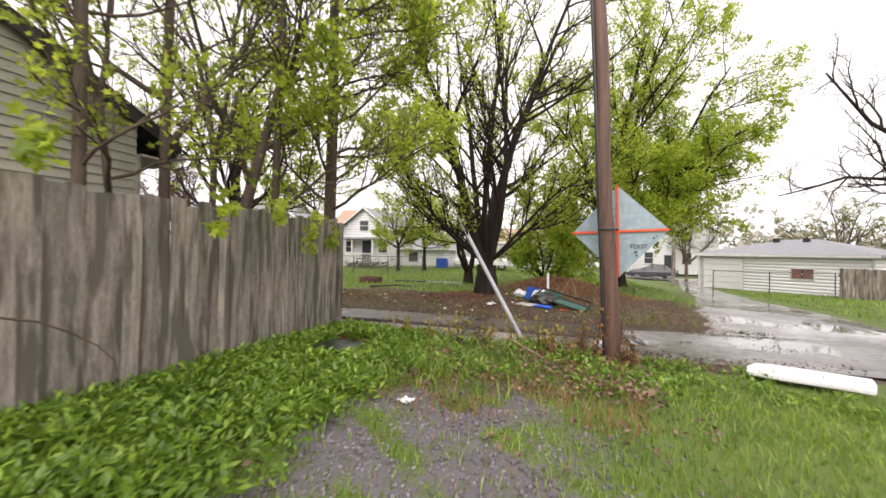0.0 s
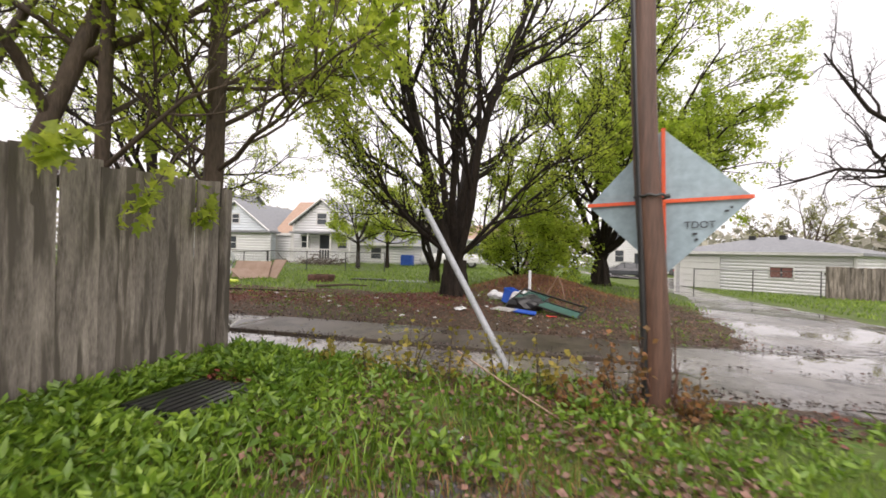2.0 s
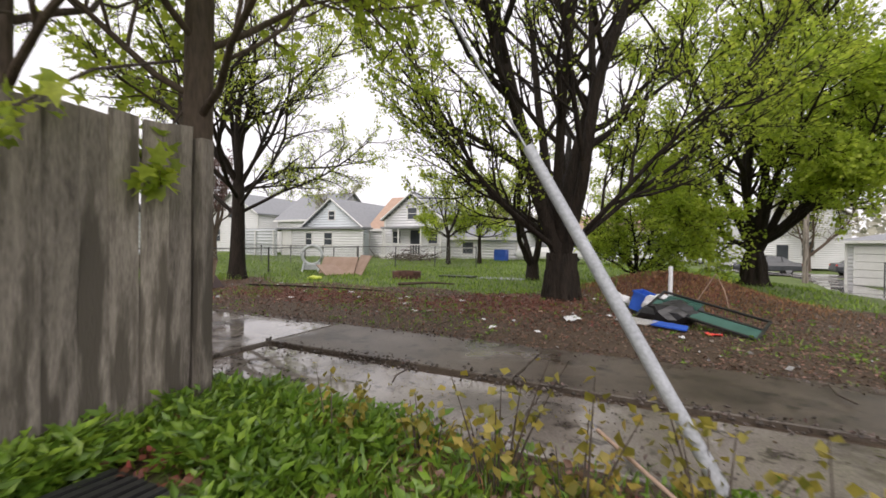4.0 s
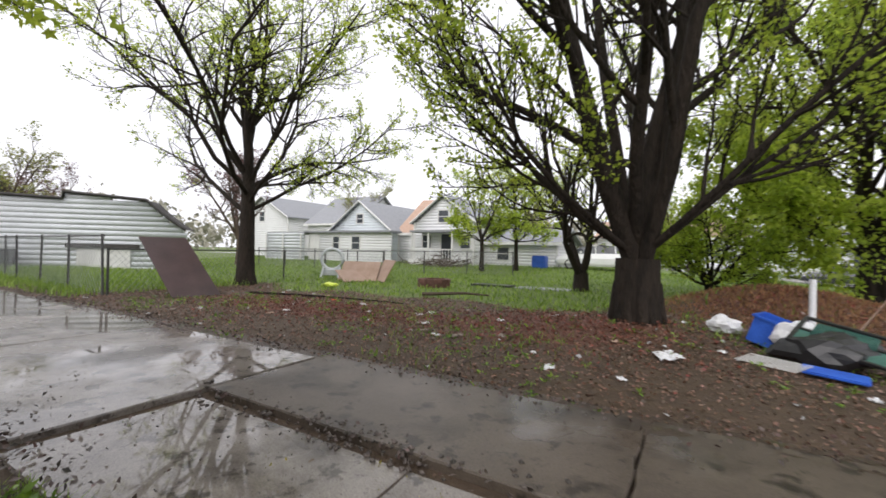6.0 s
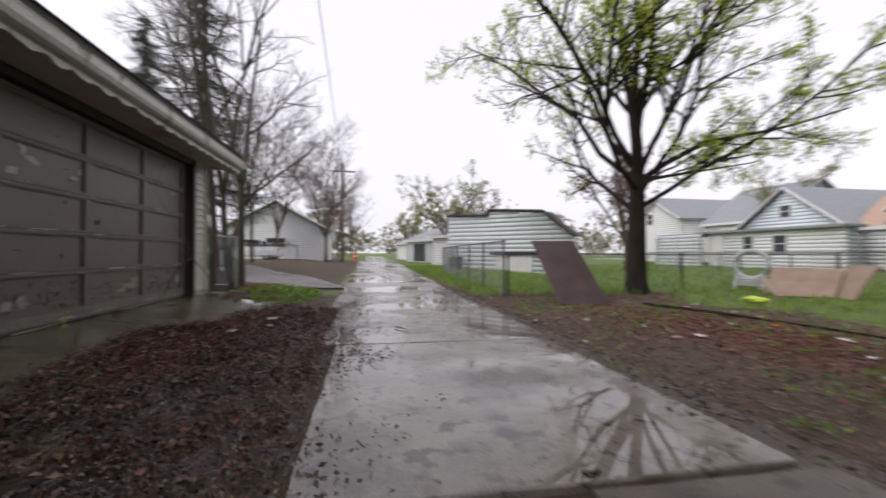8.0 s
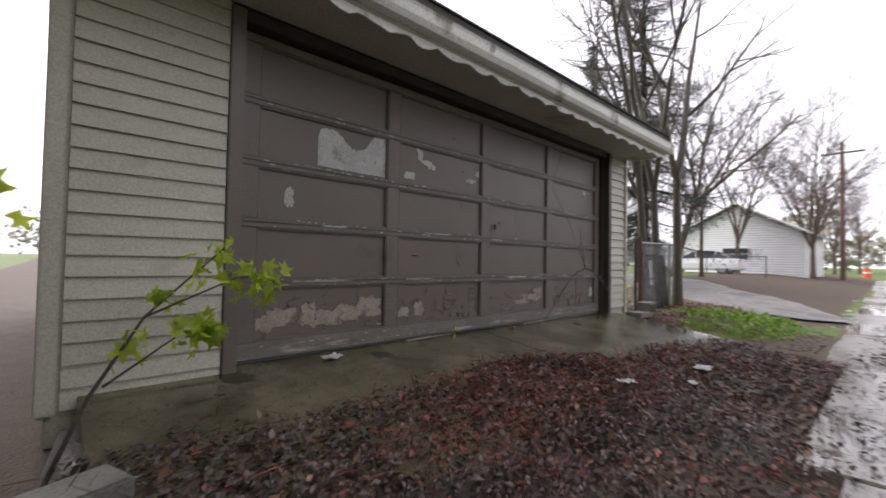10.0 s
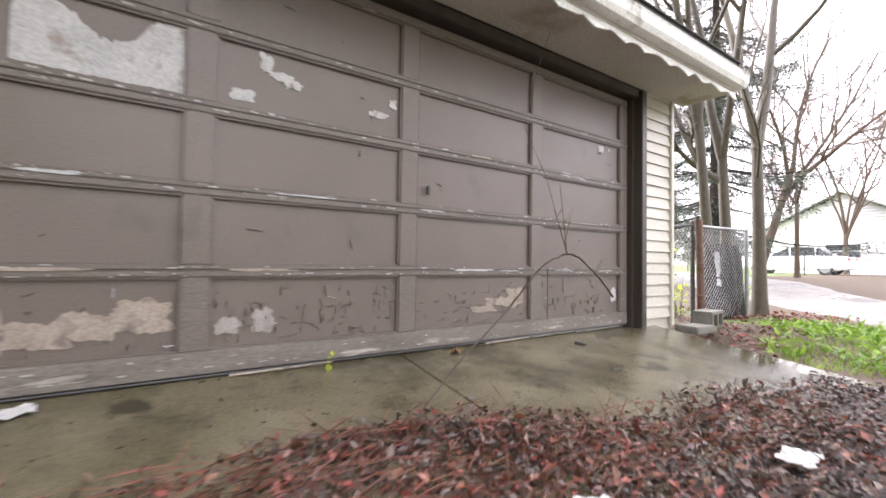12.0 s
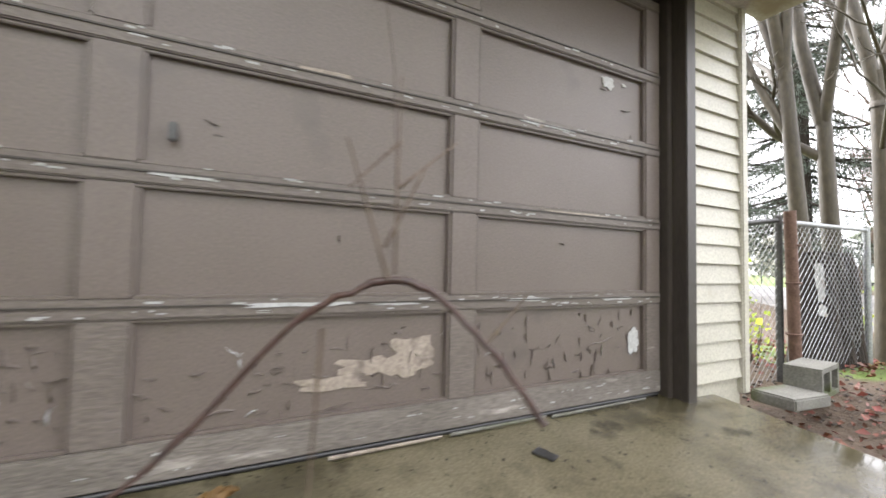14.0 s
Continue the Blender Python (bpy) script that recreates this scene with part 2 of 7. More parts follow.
    "damp": wet_concrete("damp_brown_concrete", (0.062, 0.048, 0.035), (0.125, 0.100, 0.078), 0.35, 0.45),
    "asphalt": wet_concrete("wet_patched_paving", (0.125, 0.115, 0.105), (0.24, 0.225, 0.21), 0.5, 0.28),
    "yard_paving": wet_concrete("dull_damp_paving", (0.11, 0.10, 0.09), (0.20, 0.185, 0.17), 0.30, 0.5),
    "apron": wet_concrete("wet_mossy_slab", (0.066, 0.056, 0.028), (0.160, 0.140, 0.094), 0.44, 0.26, blotch=0.25),
    "block": material("concrete_block", (0.095, 0.092, 0.078), (0.19, 0.185, 0.165), 6, 0.85, 70, 0.6, 0.006, stain=(0.07, 0.08, 0.035), stain_at=0.48),
    "rubble": material("broken_dirty_concrete", (0.035, 0.028, 0.022), (0.12, 0.10, 0.085), 5, 0.6, 60, 0.4, 0.005, island=0.5),
    "mud": material("wet_brown_mud", (0.030, 0.021, 0.014), (0.088, 0.062, 0.043), 5, 0.42, 50, 1.0, 0.015, stain=(0.05, 0.055, 0.015), stain_scale=2.2, stain_at=0.6),
    "foam": material("white_foam_board", (0.74, 0.74, 0.75), (0.84, 0.84, 0.85), 3, 0.6, 60, 0.2),
    "plastic_white": material("white_plastic", (0.70, 0.71, 0.73), (0.80, 0.81, 0.83), 6, 0.4, 60, 0.1),
    "plastic_blue": material("blue_plastic", (0.02, 0.08, 0.42), (0.04, 0.14, 0.60), 4, 0.35, 60, 0.05),
    "plastic_green": material("dark_green_plastic", (0.03, 0.09, 0.075), (0.06, 0.15, 0.125), 4, 0.35, 60, 0.05),
    "plastic_black": material("black_plastic", (0.012, 0.012, 0.013), (0.035, 0.035, 0.037), 4, 0.35, 60, 0.2),
    "plastic_red": material("red_plastic", (0.55, 0.04, 0.03), (0.70, 0.07, 0.05), 4, 0.4, 60, 0.05),
    "lime": material("lime_plastic", (0.50, 0.60, 0.05), (0.62, 0.72, 0.08), 4, 0.4, 60, 0.05),
    "panel_brown": material("wet_brown_hardboard", (0.034, 0.020, 0.021), (0.085, 0.052, 0.052), 2, 0.3, 50, 0.2, 0.004, stain=(0.04, 0.026, 0.026), stain_at=0.6),
    "ply": material("pinkish_plywood", (0.32, 0.21, 0.15), (0.46, 0.33, 0.26), 3, 0.7, 50, 0.2),
    "brick": material("dark_red_block", (0.09, 0.04, 0.03), (0.17, 0.085, 0.065), 6, 0.8, 60, 0.5, spread=0.2),
    "car_white": material("white_car_paint", (0.72, 0.73, 0.74), (0.80, 0.81, 0.82), 1, 0.2, 60, 0.0),
    "car_dark": material("dark_car_paint", (0.03, 0.035, 0.04), (0.06, 0.065, 0.07), 1, 0.25, 60, 0.0),
    "glass_dark": material("dark_window_glass", (0.03, 0.035, 0.04), (0.07, 0.08, 0.09), 1, 0.08, 60, 0.0),
    "tyre": material("black_rubber", (0.012, 0.012, 0.012), (0.03, 0.03, 0.03), 4, 0.7, 60, 0.2),
    "light": material("lamp_lens", (0.5, 0.5, 0.5), (0.7, 0.7, 0.7), 4, 0.15, 60, 0.0),
    "shutter": material("red_brown_shutter", (0.16, 0.06, 0.05), (0.26, 0.11, 0.09), 4, 0.6, 60, 0.1),
}


# ---- mesh helpers ----
def mesh_np(name, verts, faces, smooth=False):
    """A mesh from arrays: verts (n, 3), faces (m, k)."""
    me = bpy.data.meshes.new(name)
    verts, faces = np.asarray(verts, np.float32), np.asarray(faces, np.int32)
    k = faces.shape[1]
    me.vertices.add(len(verts))
    me.vertices.foreach_set("co", verts.ravel())
    me.loops.add(faces.size)
    me.loops.foreach_set("vertex_index", faces.ravel())
    me.polygons.add(len(faces))
    me.polygons.foreach_set("loop_start", np.arange(0, faces.size, k, dtype=np.int32))
    if smooth:
        me.polygons.foreach_set("use_smooth", np.ones(len(faces), bool))
    me.update(calc_edges=True)
    return me


def part(name, shape, mat, parent=None, label=""):
    """Links a bmesh or a mesh as one object, under a thing or a part."""
    if isinstance(shape, bmesh.types.BMesh):
        me = bpy.data.meshes.new(name)
        bmesh.ops.recalc_face_normals(shape, faces=shape.faces)
        shape.to_mesh(me)
        shape.free()
    else:
        me = shape
    if mat and not me.materials:
        me.materials.append(M[mat])
    ob = new(name, me)
    ob.parent = parent
    return tagged(ob, label)


def thing(name, label, category, group="", kind="", at=None):
    ob = new(name)
    ob.empty_display_size = 0.1
    if at is not None:
        ob.matrix_basis = at
    return tagged(ob, label, category, group, kind)


def box(bm, x0, x1, y0, y1, z0, z1, bevel=0.0, m=None):
    mm = Matrix.LocRotScale(((x0 + x1) / 2, (y0 + y1) / 2, (z0 + z1) / 2), None, (abs(x1 - x0), abs(y1 - y0), abs(z1 - z0)))
    vs = bmesh.ops.create_cube(bm, size=1, matrix=(m or Matrix()) @ mm)["verts"]
    if bevel:
        es = list({e for v in vs for e in v.link_edges})
        bmesh.ops.bevel(bm, geom=es, offset=bevel, segments=2, affect="EDGES", clamp_overlap=True)
    return bm


def boxed(*a, **k):
    return box(bmesh.new(), *a, **k)


def tube_np(points, radii, sides):
    """Vertices and quads of a tapered tube along a line."""
    p, r = np.asarray(points, float), np.asarray(radii, float)
    d = np.gradient(p, axis=0)
    d /= np.linalg.norm(d, axis=1, keepdims=True) + 1e-9
    ref = np.where(np.abs(d[:, 2:3]) > 0.9, [[1.0, 0, 0]], [[0, 0, 1.0]])
    a = np.cross(d, ref)
    a /= np.linalg.norm(a, axis=1, keepdims=True) + 1e-9
    b = np.cross(d, a)
    th = np.linspace(0, 2 * np.pi, sides, endpoint=False)
    v = p[:, None] + r[:, None, None] * (np.cos(th)[None, :, None] * a[:, None] + np.sin(th)[None, :, None] * b[:, None])
    i, j = np.meshgrid(np.arange(len(p) - 1), np.arange(sides), indexing="ij")
    jn = (j + 1) % sides
    f = np.stack([i * sides + j, i * sides + jn, (i + 1) * sides + jn, (i + 1) * sides + j], -1).reshape(-1, 4)
    return v.reshape(-1, 3), f


def tubes(name, lines, smooth=True):
    """One mesh of many tubes: lines are (points, radii, sides)."""
    vs, fs, n = [], [], 0
    for pts, rad, sides in lines:
        v, f = tube_np(pts, rad, sides)
        vs.append(v)
        fs.append(f + n)
        n += len(v)
    return mesh_np(name, np.concatenate(vs), np.concatenate(fs), smooth)


def rod(a, b, r, sides=8, r2=None):
    return tubes("rod", [([a, Vector(a).lerp(Vector(b), 0.5), b], [r, (r + (r2 or r)) / 2, r2 or r], sides)])


LOBES = np.array([(0, 0), (0.08, 0.36), (0.30, 0.21), (0.62, 0.50), (0.60, 0.17), (1.0, 0), (0.60, -0.17), (0.62, -0.50), (0.30, -0.21), (0.08, -0.36)])


def leaves(name, at, along, size, wide=0.8, fold=0.25, rng=None, droop=0.0, lobed=False):
    """One mesh of many folded leaves at points, each pointing roughly along its direction; lobed ones have a maple's outline."""
    n = len(at)
    d = along + rng.normal(0, 0.5, (n, 3))
    d[:, 2] -= droop
    d /= np.linalg.norm(d, axis=1, keepdims=True) + 1e-9
    s = np.cross(d, rng.normal(0, 1, (n, 3)) + [0, 0, 1.2])
    s /= np.linalg.norm(s, axis=1, keepdims=True) + 1e-9
    u = np.cross(s, d)
    ln = (size * rng.uniform(0.55, 1.3, n))[:, None]
    if lobed:
        rim = [at + d * ln * a + s * ln * b * wide * 1.15 + u * ln * fold * (abs(b) - 0.4 * a * a) for a, b in LOBES]
        v = np.stack([at + d * ln * 0.34 - u * ln * fold * 0.1] + rim, 1).reshape(-1, 3)
        k = np.arange(n)[:, None] * 11
        f = np.concatenate([k + [0, 1 + i, 1 + (i + 1) % 10] for i in range(10)], 1).reshape(-1, 3)
        return mesh_np(name, v, f)
    mid = at + d * ln * 0.45 + u * ln * fold * 0.5
    v = np.stack([at, mid + s * ln * wide * 0.5, at + d * ln, mid - s * ln * wide * 0.5], 1).reshape(-1, 3)
    k = np.arange(n)[:, None] * 4
    f = np.concatenate([k + [0, 1, 2], k + [0, 2, 3]], 1).reshape(-1, 3)
    return mesh_np(name, v, f)


def smooth_step(v, a, b):
    t = np.clip((np.asarray(v, float) - a) / (b - a), 0, 1)
    return t * t * (3 - 2 * t)


def bump_at(x, y, cx, cy, rx, ry, h):
    return h * np.exp(-(((x - cx) / rx) ** 2 + ((y - cy) / ry) ** 2))


def wave(x, y, f, s=0.0):
    """Cheap smooth noise from a few sines, about -1 to 1."""
    return (np.sin(f * x + 1.3 * s + 1.7 * np.sin(0.7 * f * y + s)) + np.sin(f * 1.13 * y - 2.1 * s + 1.5 * np.sin(0.8 * f * x - s)) + np.sin(1.9 * f * (x + y) + s)) / 3


def ground_z(x, y):
    """The height of the ground."""
    x, y = np.asarray(x, float), np.asarray(y, float)
    alley = smooth_step(y, 7.3, 7.9) * (1 - smooth_step(y, 10.5, 11.3))
    z = (0.012 * wave(x, y, 2.3) + 0.008 * wave(x, y, 6.1, 2)) * (1 - 0.8 * alley)
    near = np.exp(-((x / 40) ** 4))
    z = z + 0.03 - 0.058 * alley * near
    z = z + 0.10 * np.exp(-((x + 1.7) / 1.0) ** 2) * (1 - smooth_step(y, 6.8, 8.0))
    z = z + bump_at(x, y, -0.3, 13.9, 2.0, 1.6, 0.20) + bump_at(x, y, 1.6, 16.2, 1.9, 1.1, 0.68)
    z = z + bump_at(x, y, 4.0, 21.0, 2.5, 2.5, 0.2) + bump_at(x, y, -5, 13.2, 4, 1.6, 0.06)
    z = z + 0.16 * smooth_step(-x, 10.4, 11.4) * (1 - smooth_step(y, 5.6, 7.2))
    z = z - 0.62 * smooth_step(y, 13, 36) * smooth_step(x, 3, 9)
    z = z + 0.35 * smooth_step(y, 22, 34) * (1 - smooth_step(x, -6, 2))
    z = z + 0.35 * smooth_step(-x, 14, 26) * (1 - smooth_step(y, 2, 6.5))
    return z


def gz(x, y):
    return float(ground_z(x, y))


# ---- ground: one sheet to the horizon ----
def axis(lo, hi, step, far):
    out = list(np.arange(lo, hi + 1e-6, step))
    d, v, w = step, lo, hi
    left, right = [], []
    while v > -far or w < far:
        d *= 1.35
        v, w = v - d, w + d
        left.append(v)
        right.append(w)
    return np.array(left[::-1] + out + right)


gx, gy = axis(-16, 12, 0.14, 900), axis(-3, 26, 0.14, 900)
X, Y = np.meshgrid(gx, gy, indexing="ij")
Z = ground_z(X, Y)
nx, ny = X.shape
I, J = np.meshgrid(np.arange(nx - 1), np.arange(ny - 1), indexing="ij")
quads = np.stack([I * ny + J, (I + 1) * ny + J, (I + 1) * ny + J + 1, I * ny + J + 1], -1).reshape(-1, 4)


def soil_zone(x, y):
    """Bare earth and fallen leaves past the alley."""
    edge = 15.6 + 0.9 * wave(x, y, 0.9, 1) + 1.4 * smooth_step(x, 0, 5)
    lot = smooth_step(y, 10.0, 10.6) * (1 - smooth_step(y, edge - 0.7, edge + 0.7)) * smooth_step(x, -13, -11) * (1 - smooth_step(x, 4.5, 6.5))
    strip = smooth_step(y, 10.0, 10.6) * (1 - smooth_step(y, 11.0, 11.8)) * (1 - smooth_step(x, -12.5, -11)) * (x > -45) * 0.8
    heap = smooth_step(x, -10.2, -9.2) * (1 - smooth_step(x, -1.4, -0.4)) * smooth_step(y, 4.6, 5.2) * (1 - smooth_step(y, 7.5, 8.2))
    edge_near = smooth_step(y, 7.1, 7.6) * (1 - smooth_step(y, 8.0, 8.6)) * smooth_step(x, -1.5, 2.6)
    yard = (x > -60) * (1 - smooth_step(x, -13.5, -12.0)) * smooth_step(-y, -7.6, -7.0) * smooth_step(y, -1, 1.5) * 0.7
    fence_foot = np.exp(-((x + 1.55) / 0.35) ** 2) * (1 - smooth_step(y, 7.0, 8.0))
    behind = smooth_step(x, -3.6, -3.2) * (1 - smooth_step(x, -1.8, -1.5)) * (1 - smooth_step(y, 7.0, 8.0))
    corner = smooth_step(x, -12.2, -11.4) * (1 - smooth_step(x, -9.6, -9.3)) * smooth_step(y, 4.0, 4.4) * (1 - smooth_step(y, 7.2, 7.8)) * 0.8
    bed = smooth_step(y, 7.3, 7.6) * (1 - smooth_step(y, 10.6, 11.0)) * (np.abs(x) < 60)
    return np.clip(np.maximum.reduce([bed, corner, lot, strip, heap, edge_near, yard, fence_foot, behind]), 0, 1)


def red_zone(x, y):
    return np.clip(bump_at(x, y, -5.6, 12.9, 2.6, 0.9, 1.1) + bump_at(x, y, -1.3, 13.3, 1.6, 1.2, 1.0) + bump_at(x, y, 1.6, 15.8, 1.6, 1.2, 0.9) + bump_at(x, y, 3.2, 7.4, 1.2, 0.4, 0.7), 0, 1)


def gravel_zone(x, y):
    return np.clip(bump_at(x, y, 1.55, 2.7, 1.25, 1.4, 1.05) + bump_at(x, y, 1.45, 3.95, 1.2, 0.85, 0.8) + bump_at(x, y, 1.6, 5.4, 0.8, 0.9, 0.7) + bump_at(x, y, 1.0, 4.5, 0.9, 0.9, 0.75), 0, 1) * np.clip(0.62 + 0.6 * wave(x, y, 5.5, 4), 0, 1)


ground_mesh = mesh_np("ground", np.stack([X, Y, Z], -1).reshape(-1, 3), quads, True)
zone = ground_mesh.attributes.new("zone", "FLOAT_COLOR", "POINT")
zone.data.foreach_set("color", np.stack([soil_zone(X, Y), red_zone(X, Y), gravel_zone(X, Y), np.ones_like(X)], -1).astype(np.float32).ravel())


def ground_material():
    m = material("lawn_earth_and_gravel", (0.06, 0.09, 0.016), (0.13, 0.19, 0.03), 1.2, 0.8, 45, 0.9, 0.02)
    n, l = m.node_tree.nodes, m.node_tree.links
    p = n["Principled BSDF"]
    base = p.inputs["Base Color"].links[0].from_socket
    geo, at = n.new("ShaderNodeNewGeometry"), n.new("ShaderNodeAttribute")
    at.attribute_name = "zone"
    sep = n.new("ShaderNodeSeparateColor")
    l.new(at.outputs["Color"], sep.inputs["Color"])
    col = base
    for channel, dark, light, sc in (("Red", (0.032, 0.021, 0.013), (0.105, 0.068, 0.040), 7.0), ("Green", (0.07, 0.028, 0.017), (0.14, 0.06, 0.035), 9.0), ("Blue", (0.07, 0.062, 0.066), (0.20, 0.18, 0.195), 30.0)):
        t = n.new("ShaderNodeTexNoise")
        t.inputs["Scale"].default_value, t.inputs["Detail"].default_value = sc, 8.0
        l.new(geo.outputs["Position"], t.inputs["Vector"])
        ramp = n.new("ShaderNodeMix")
        ramp.data_type = "RGBA"
        ramp.inputs[6].default_value, ramp.inputs[7].default_value = (*dark, 1), (*light, 1)
        l.new(t.outputs["Fac"], ramp.inputs[0])
        add = n.new("ShaderNodeMath")
        add.operation = "ADD"
        l.new(sep.outputs[channel], add.inputs[0])
        l.new(t.outputs["Fac"], add.inputs[1])
        sharp = n.new("ShaderNodeMapRange")
        sharp.inputs["From Min"].default_value, sharp.inputs["From Max"].default_value = 0.85, 1.1
        l.new(add.outputs["Value"], sharp.inputs["Value"])
        mx = n.new("ShaderNodeMix")
        mx.data_type = "RGBA"
        l.new(sharp.outputs["Result"], mx.inputs[0])
        l.new(col, mx.inputs[6])
        l.new(ramp.outputs[2], mx.inputs[7])
        col = mx.outputs[2]
    l.new(col, p.inputs["Base Color"])
    return m


M["ground"] = ground_material()
tagged(part("ground", ground_mesh, "ground"), "wet lawn, bare earth and gravel of back lots", "ground", kind="structure")


# ---- paving ----
def slab_mesh(w, d, seed, thick=0.10, gap=0.008):
    """A slab with worn, slightly uneven edges."""
    rng = np.random.default_rng(seed)
    bm = bmesh.new()
    k = 8
    ring = [(i / k, 0) for i in range(k)] + [(1, i / k) for i in range(k)] + [(1 - i / k, 1) for i in range(k)] + [(0, 1 - i / k) for i in range(k)]
    top = []
    for u, v in ring:
        inset = gap + abs(rng.normal(0, gap))
        top.append(bm.verts.new(((u - 0.5) * (w - 2 * inset), (v - 0.5) * (d - 2 * inset), 0)))
    low = [bm.verts.new((v.co.x * (1 + 0.016 / w), v.co.y * (1 + 0.016 / d), -0.012)) for v in top]
    foot = [bm.verts.new((v.co.x, v.co.y, -thick)) for v in low]
    bm.faces.new(top)
    for a, b in ((top, low), (low, foot)):
        for i in range(len(a)):
            j = (i + 1) % len(a)
            bm.faces.new((a[i], a[j], b[j], b[i]))
    return bm


alley = thing("road", "wet cracked concrete back alley with puddles", "alley", kind="structure")
SLABS = [(-3.05, 0.1, 9.2, 10.5, 0.035, 0.5), (0.1, 3.4, 9.2, 10.55, 0.025, 0.2), 
         (-3.0, 0.4, 7.95, 9.1, -0.005, 0.4), (0.4, 3.6, 7.95, 9.1, -0.01, 0.1),
         (-6.25, -3.12, 7.85, 10.42, 0.026, 0.25), (-9.32, -6.26, 7.65, 10.5, 0.030, 0.2), (-12.5, -9.33, 7.45, 10.4, 0.026, 0.2)]
for k in range(8):
    SLABS.append((-12.55 - 4 * k - 3.94, -12.55 - 4 * k, 7.2 - 0.05 * k, 10.5 + 0.1 * k, 0.03, 0.2))
for k in range(10):
    SLABS.append((-44.6 - 8 * k - 7.94, -44.6 - 8 * k, 6.9, 11.3, 0.03, 0.2))
for k, (x0, x1, y0, y1, z, tilt) in enumerate(SLABS):
    s = part("slab", slab_mesh(x1 - x0, y1 - y0, k), "damp" if x0 > -3.1 and y0 > 9 else "concrete", alley)
    s.matrix_basis = pose((x0 + x1) / 2, (y0 + y1) / 2, z, 0.25 * tilt * (-1) ** k, 0.3 * tilt, 0.3 * math.sin(5 * k))


def strip_mesh(centre, lift=0.012, cuts=6):
    """A paved strip laid on the ground along a line of (x, y, half width)."""
    c = np.array(centre, float)
    t = np.linspace(0, len(c) - 1, 12 * (len(c) - 1) + 1)
    q = np.stack([np.interp(t, np.arange(len(c)), c[:, i]) for i in range(3)], -1)
    d = np.gradient(q[:, :2], axis=0)
    d /= np.linalg.norm(d, axis=1, keepdims=True)
    side = np.stack([d[:, 1], -d[:, 0]], -1)
    s = np.linspace(-1, 1, cuts + 1)
    xy = q[:, None, :2] + side[:, None] * (q[:, 2][:, None] + 0.12 * np.sin(3.7 * t)[:, None])[..., None] * s[None, :, None]
    z = ground_z(xy[..., 0], xy[..., 1]) + lift + 0.02 * (1 - s[None] ** 6)
    z[:, 0] -= 0.06
    z[:, -1] -= 0.06
    i, j = np.meshgrid(np.arange(len(t) - 1), np.arange(cuts), indexing="ij")
    w = cuts + 1
    f = np.stack([i * w + j, (i + 1) * w + j, (i + 1) * w + j + 1, i * w + j + 1], -1).reshape(-1, 4)
    return mesh_np("strip", np.concatenate([xy, z[..., None]], -1).reshape(-1, 3), f, True)


tagged(part("driveway", strip_mesh([(6.4, 7.7, 2.5), (6.9, 10.5, 2.6), (7.2, 14, 2.0), (7.9, 20, 1.4), (9.3, 28, 1.3), (11.0, 38, 1.4), (12, 50, 1.5)]), "asphalt"), "wet paved drive curving off the alley to a white garage", "driveway", kind="structure")
tagged(part("road", strip_mesh([(3.2, 9.2, 1.28), (6.6, 9.4, 1.6), (12, 9.8, 2.0), (20, 10.2, 2.2), (60, 12, 2.4)], 0.036), "asphalt"), "wet paved alley running on past the lawn", "alley", kind="structure")
tagged(part("road", strip_mesh([(-60, 43, 3), (0, 46, 3), (70, 46, 3)], 0.03), "asphalt"), "wet street beyond the back yards", "street", kind="structure")
tagged(part("driveway", strip_mesh([(-13.6, 6.9, 0.9), (-16.5, 5.2, 1.8), (-21, 1.5, 2.2), (-25, -4, 2.4)], 0.02), "yard_paving"), "wet paved yard entrance beside the garage", "driveway", kind="structure")


# ---- apron slab before the garage door ----
apron = thing("pavement", "wet mossy concrete apron sloping from the garage door", "apron", kind="structure")
for x0, x1, k in ((-9.75, -6.782, 1), (-6.774, -3.5, 2)):
    s = part("slab", slab_mesh(x1 - x0, 1.75, 40 + k, 0.12, 0.003), "apron", apron)
    s.matrix_basis = pose((x0 + x1) / 2, 5.83, 0.205, -7.2, 0, 0)


# ---- garage ----
GX0, GX1, GY0, GY1, EAVE_Z = -10.05, -3.35, -1.6, 5.1, 2.72
RIDGE_Y, SLOPE, LIFT = (GY0 + GY1) / 2, 0.46, 0.21
DOOR_L, DOOR_R = -4.30, -9.42


def roof_z(y):
    return EAVE_Z + LIFT + SLOPE * (GY1 + 0.55 - y if y > RIDGE_Y else y - GY0 + 0.55)


garage = thing("garage", "cream vinyl-sided garage with a peeling taupe overhead door", "garage")


def lap_board(length, exposure=0.115, proud=0.024):
    """A siding board along x from 0 to length, facing +y, tilted out at its foot."""
    bm = bmesh.new()
    prof = [(0, 0), (proud, 0), (proud, 0.004), (0.005, exposure), (0, exposure)]
    a = [bm.verts.new((0, y, z)) for y, z in prof]
    b = [bm.verts.new((length, y, z)) for y, z in prof]
    bm.faces.new(a)
    bm.faces.new(b[::-1])
    for i in range(5):
        j = (i + 1) % 5
        bm.faces.new((a[i], b[i], b[j], a[j]))
    me = bpy.data.meshes.new("siding_board")
    bmesh.ops.recalc_face_normals(bm, faces=bm.faces)
    bm.to_mesh(me)
    bm.free()
    return me


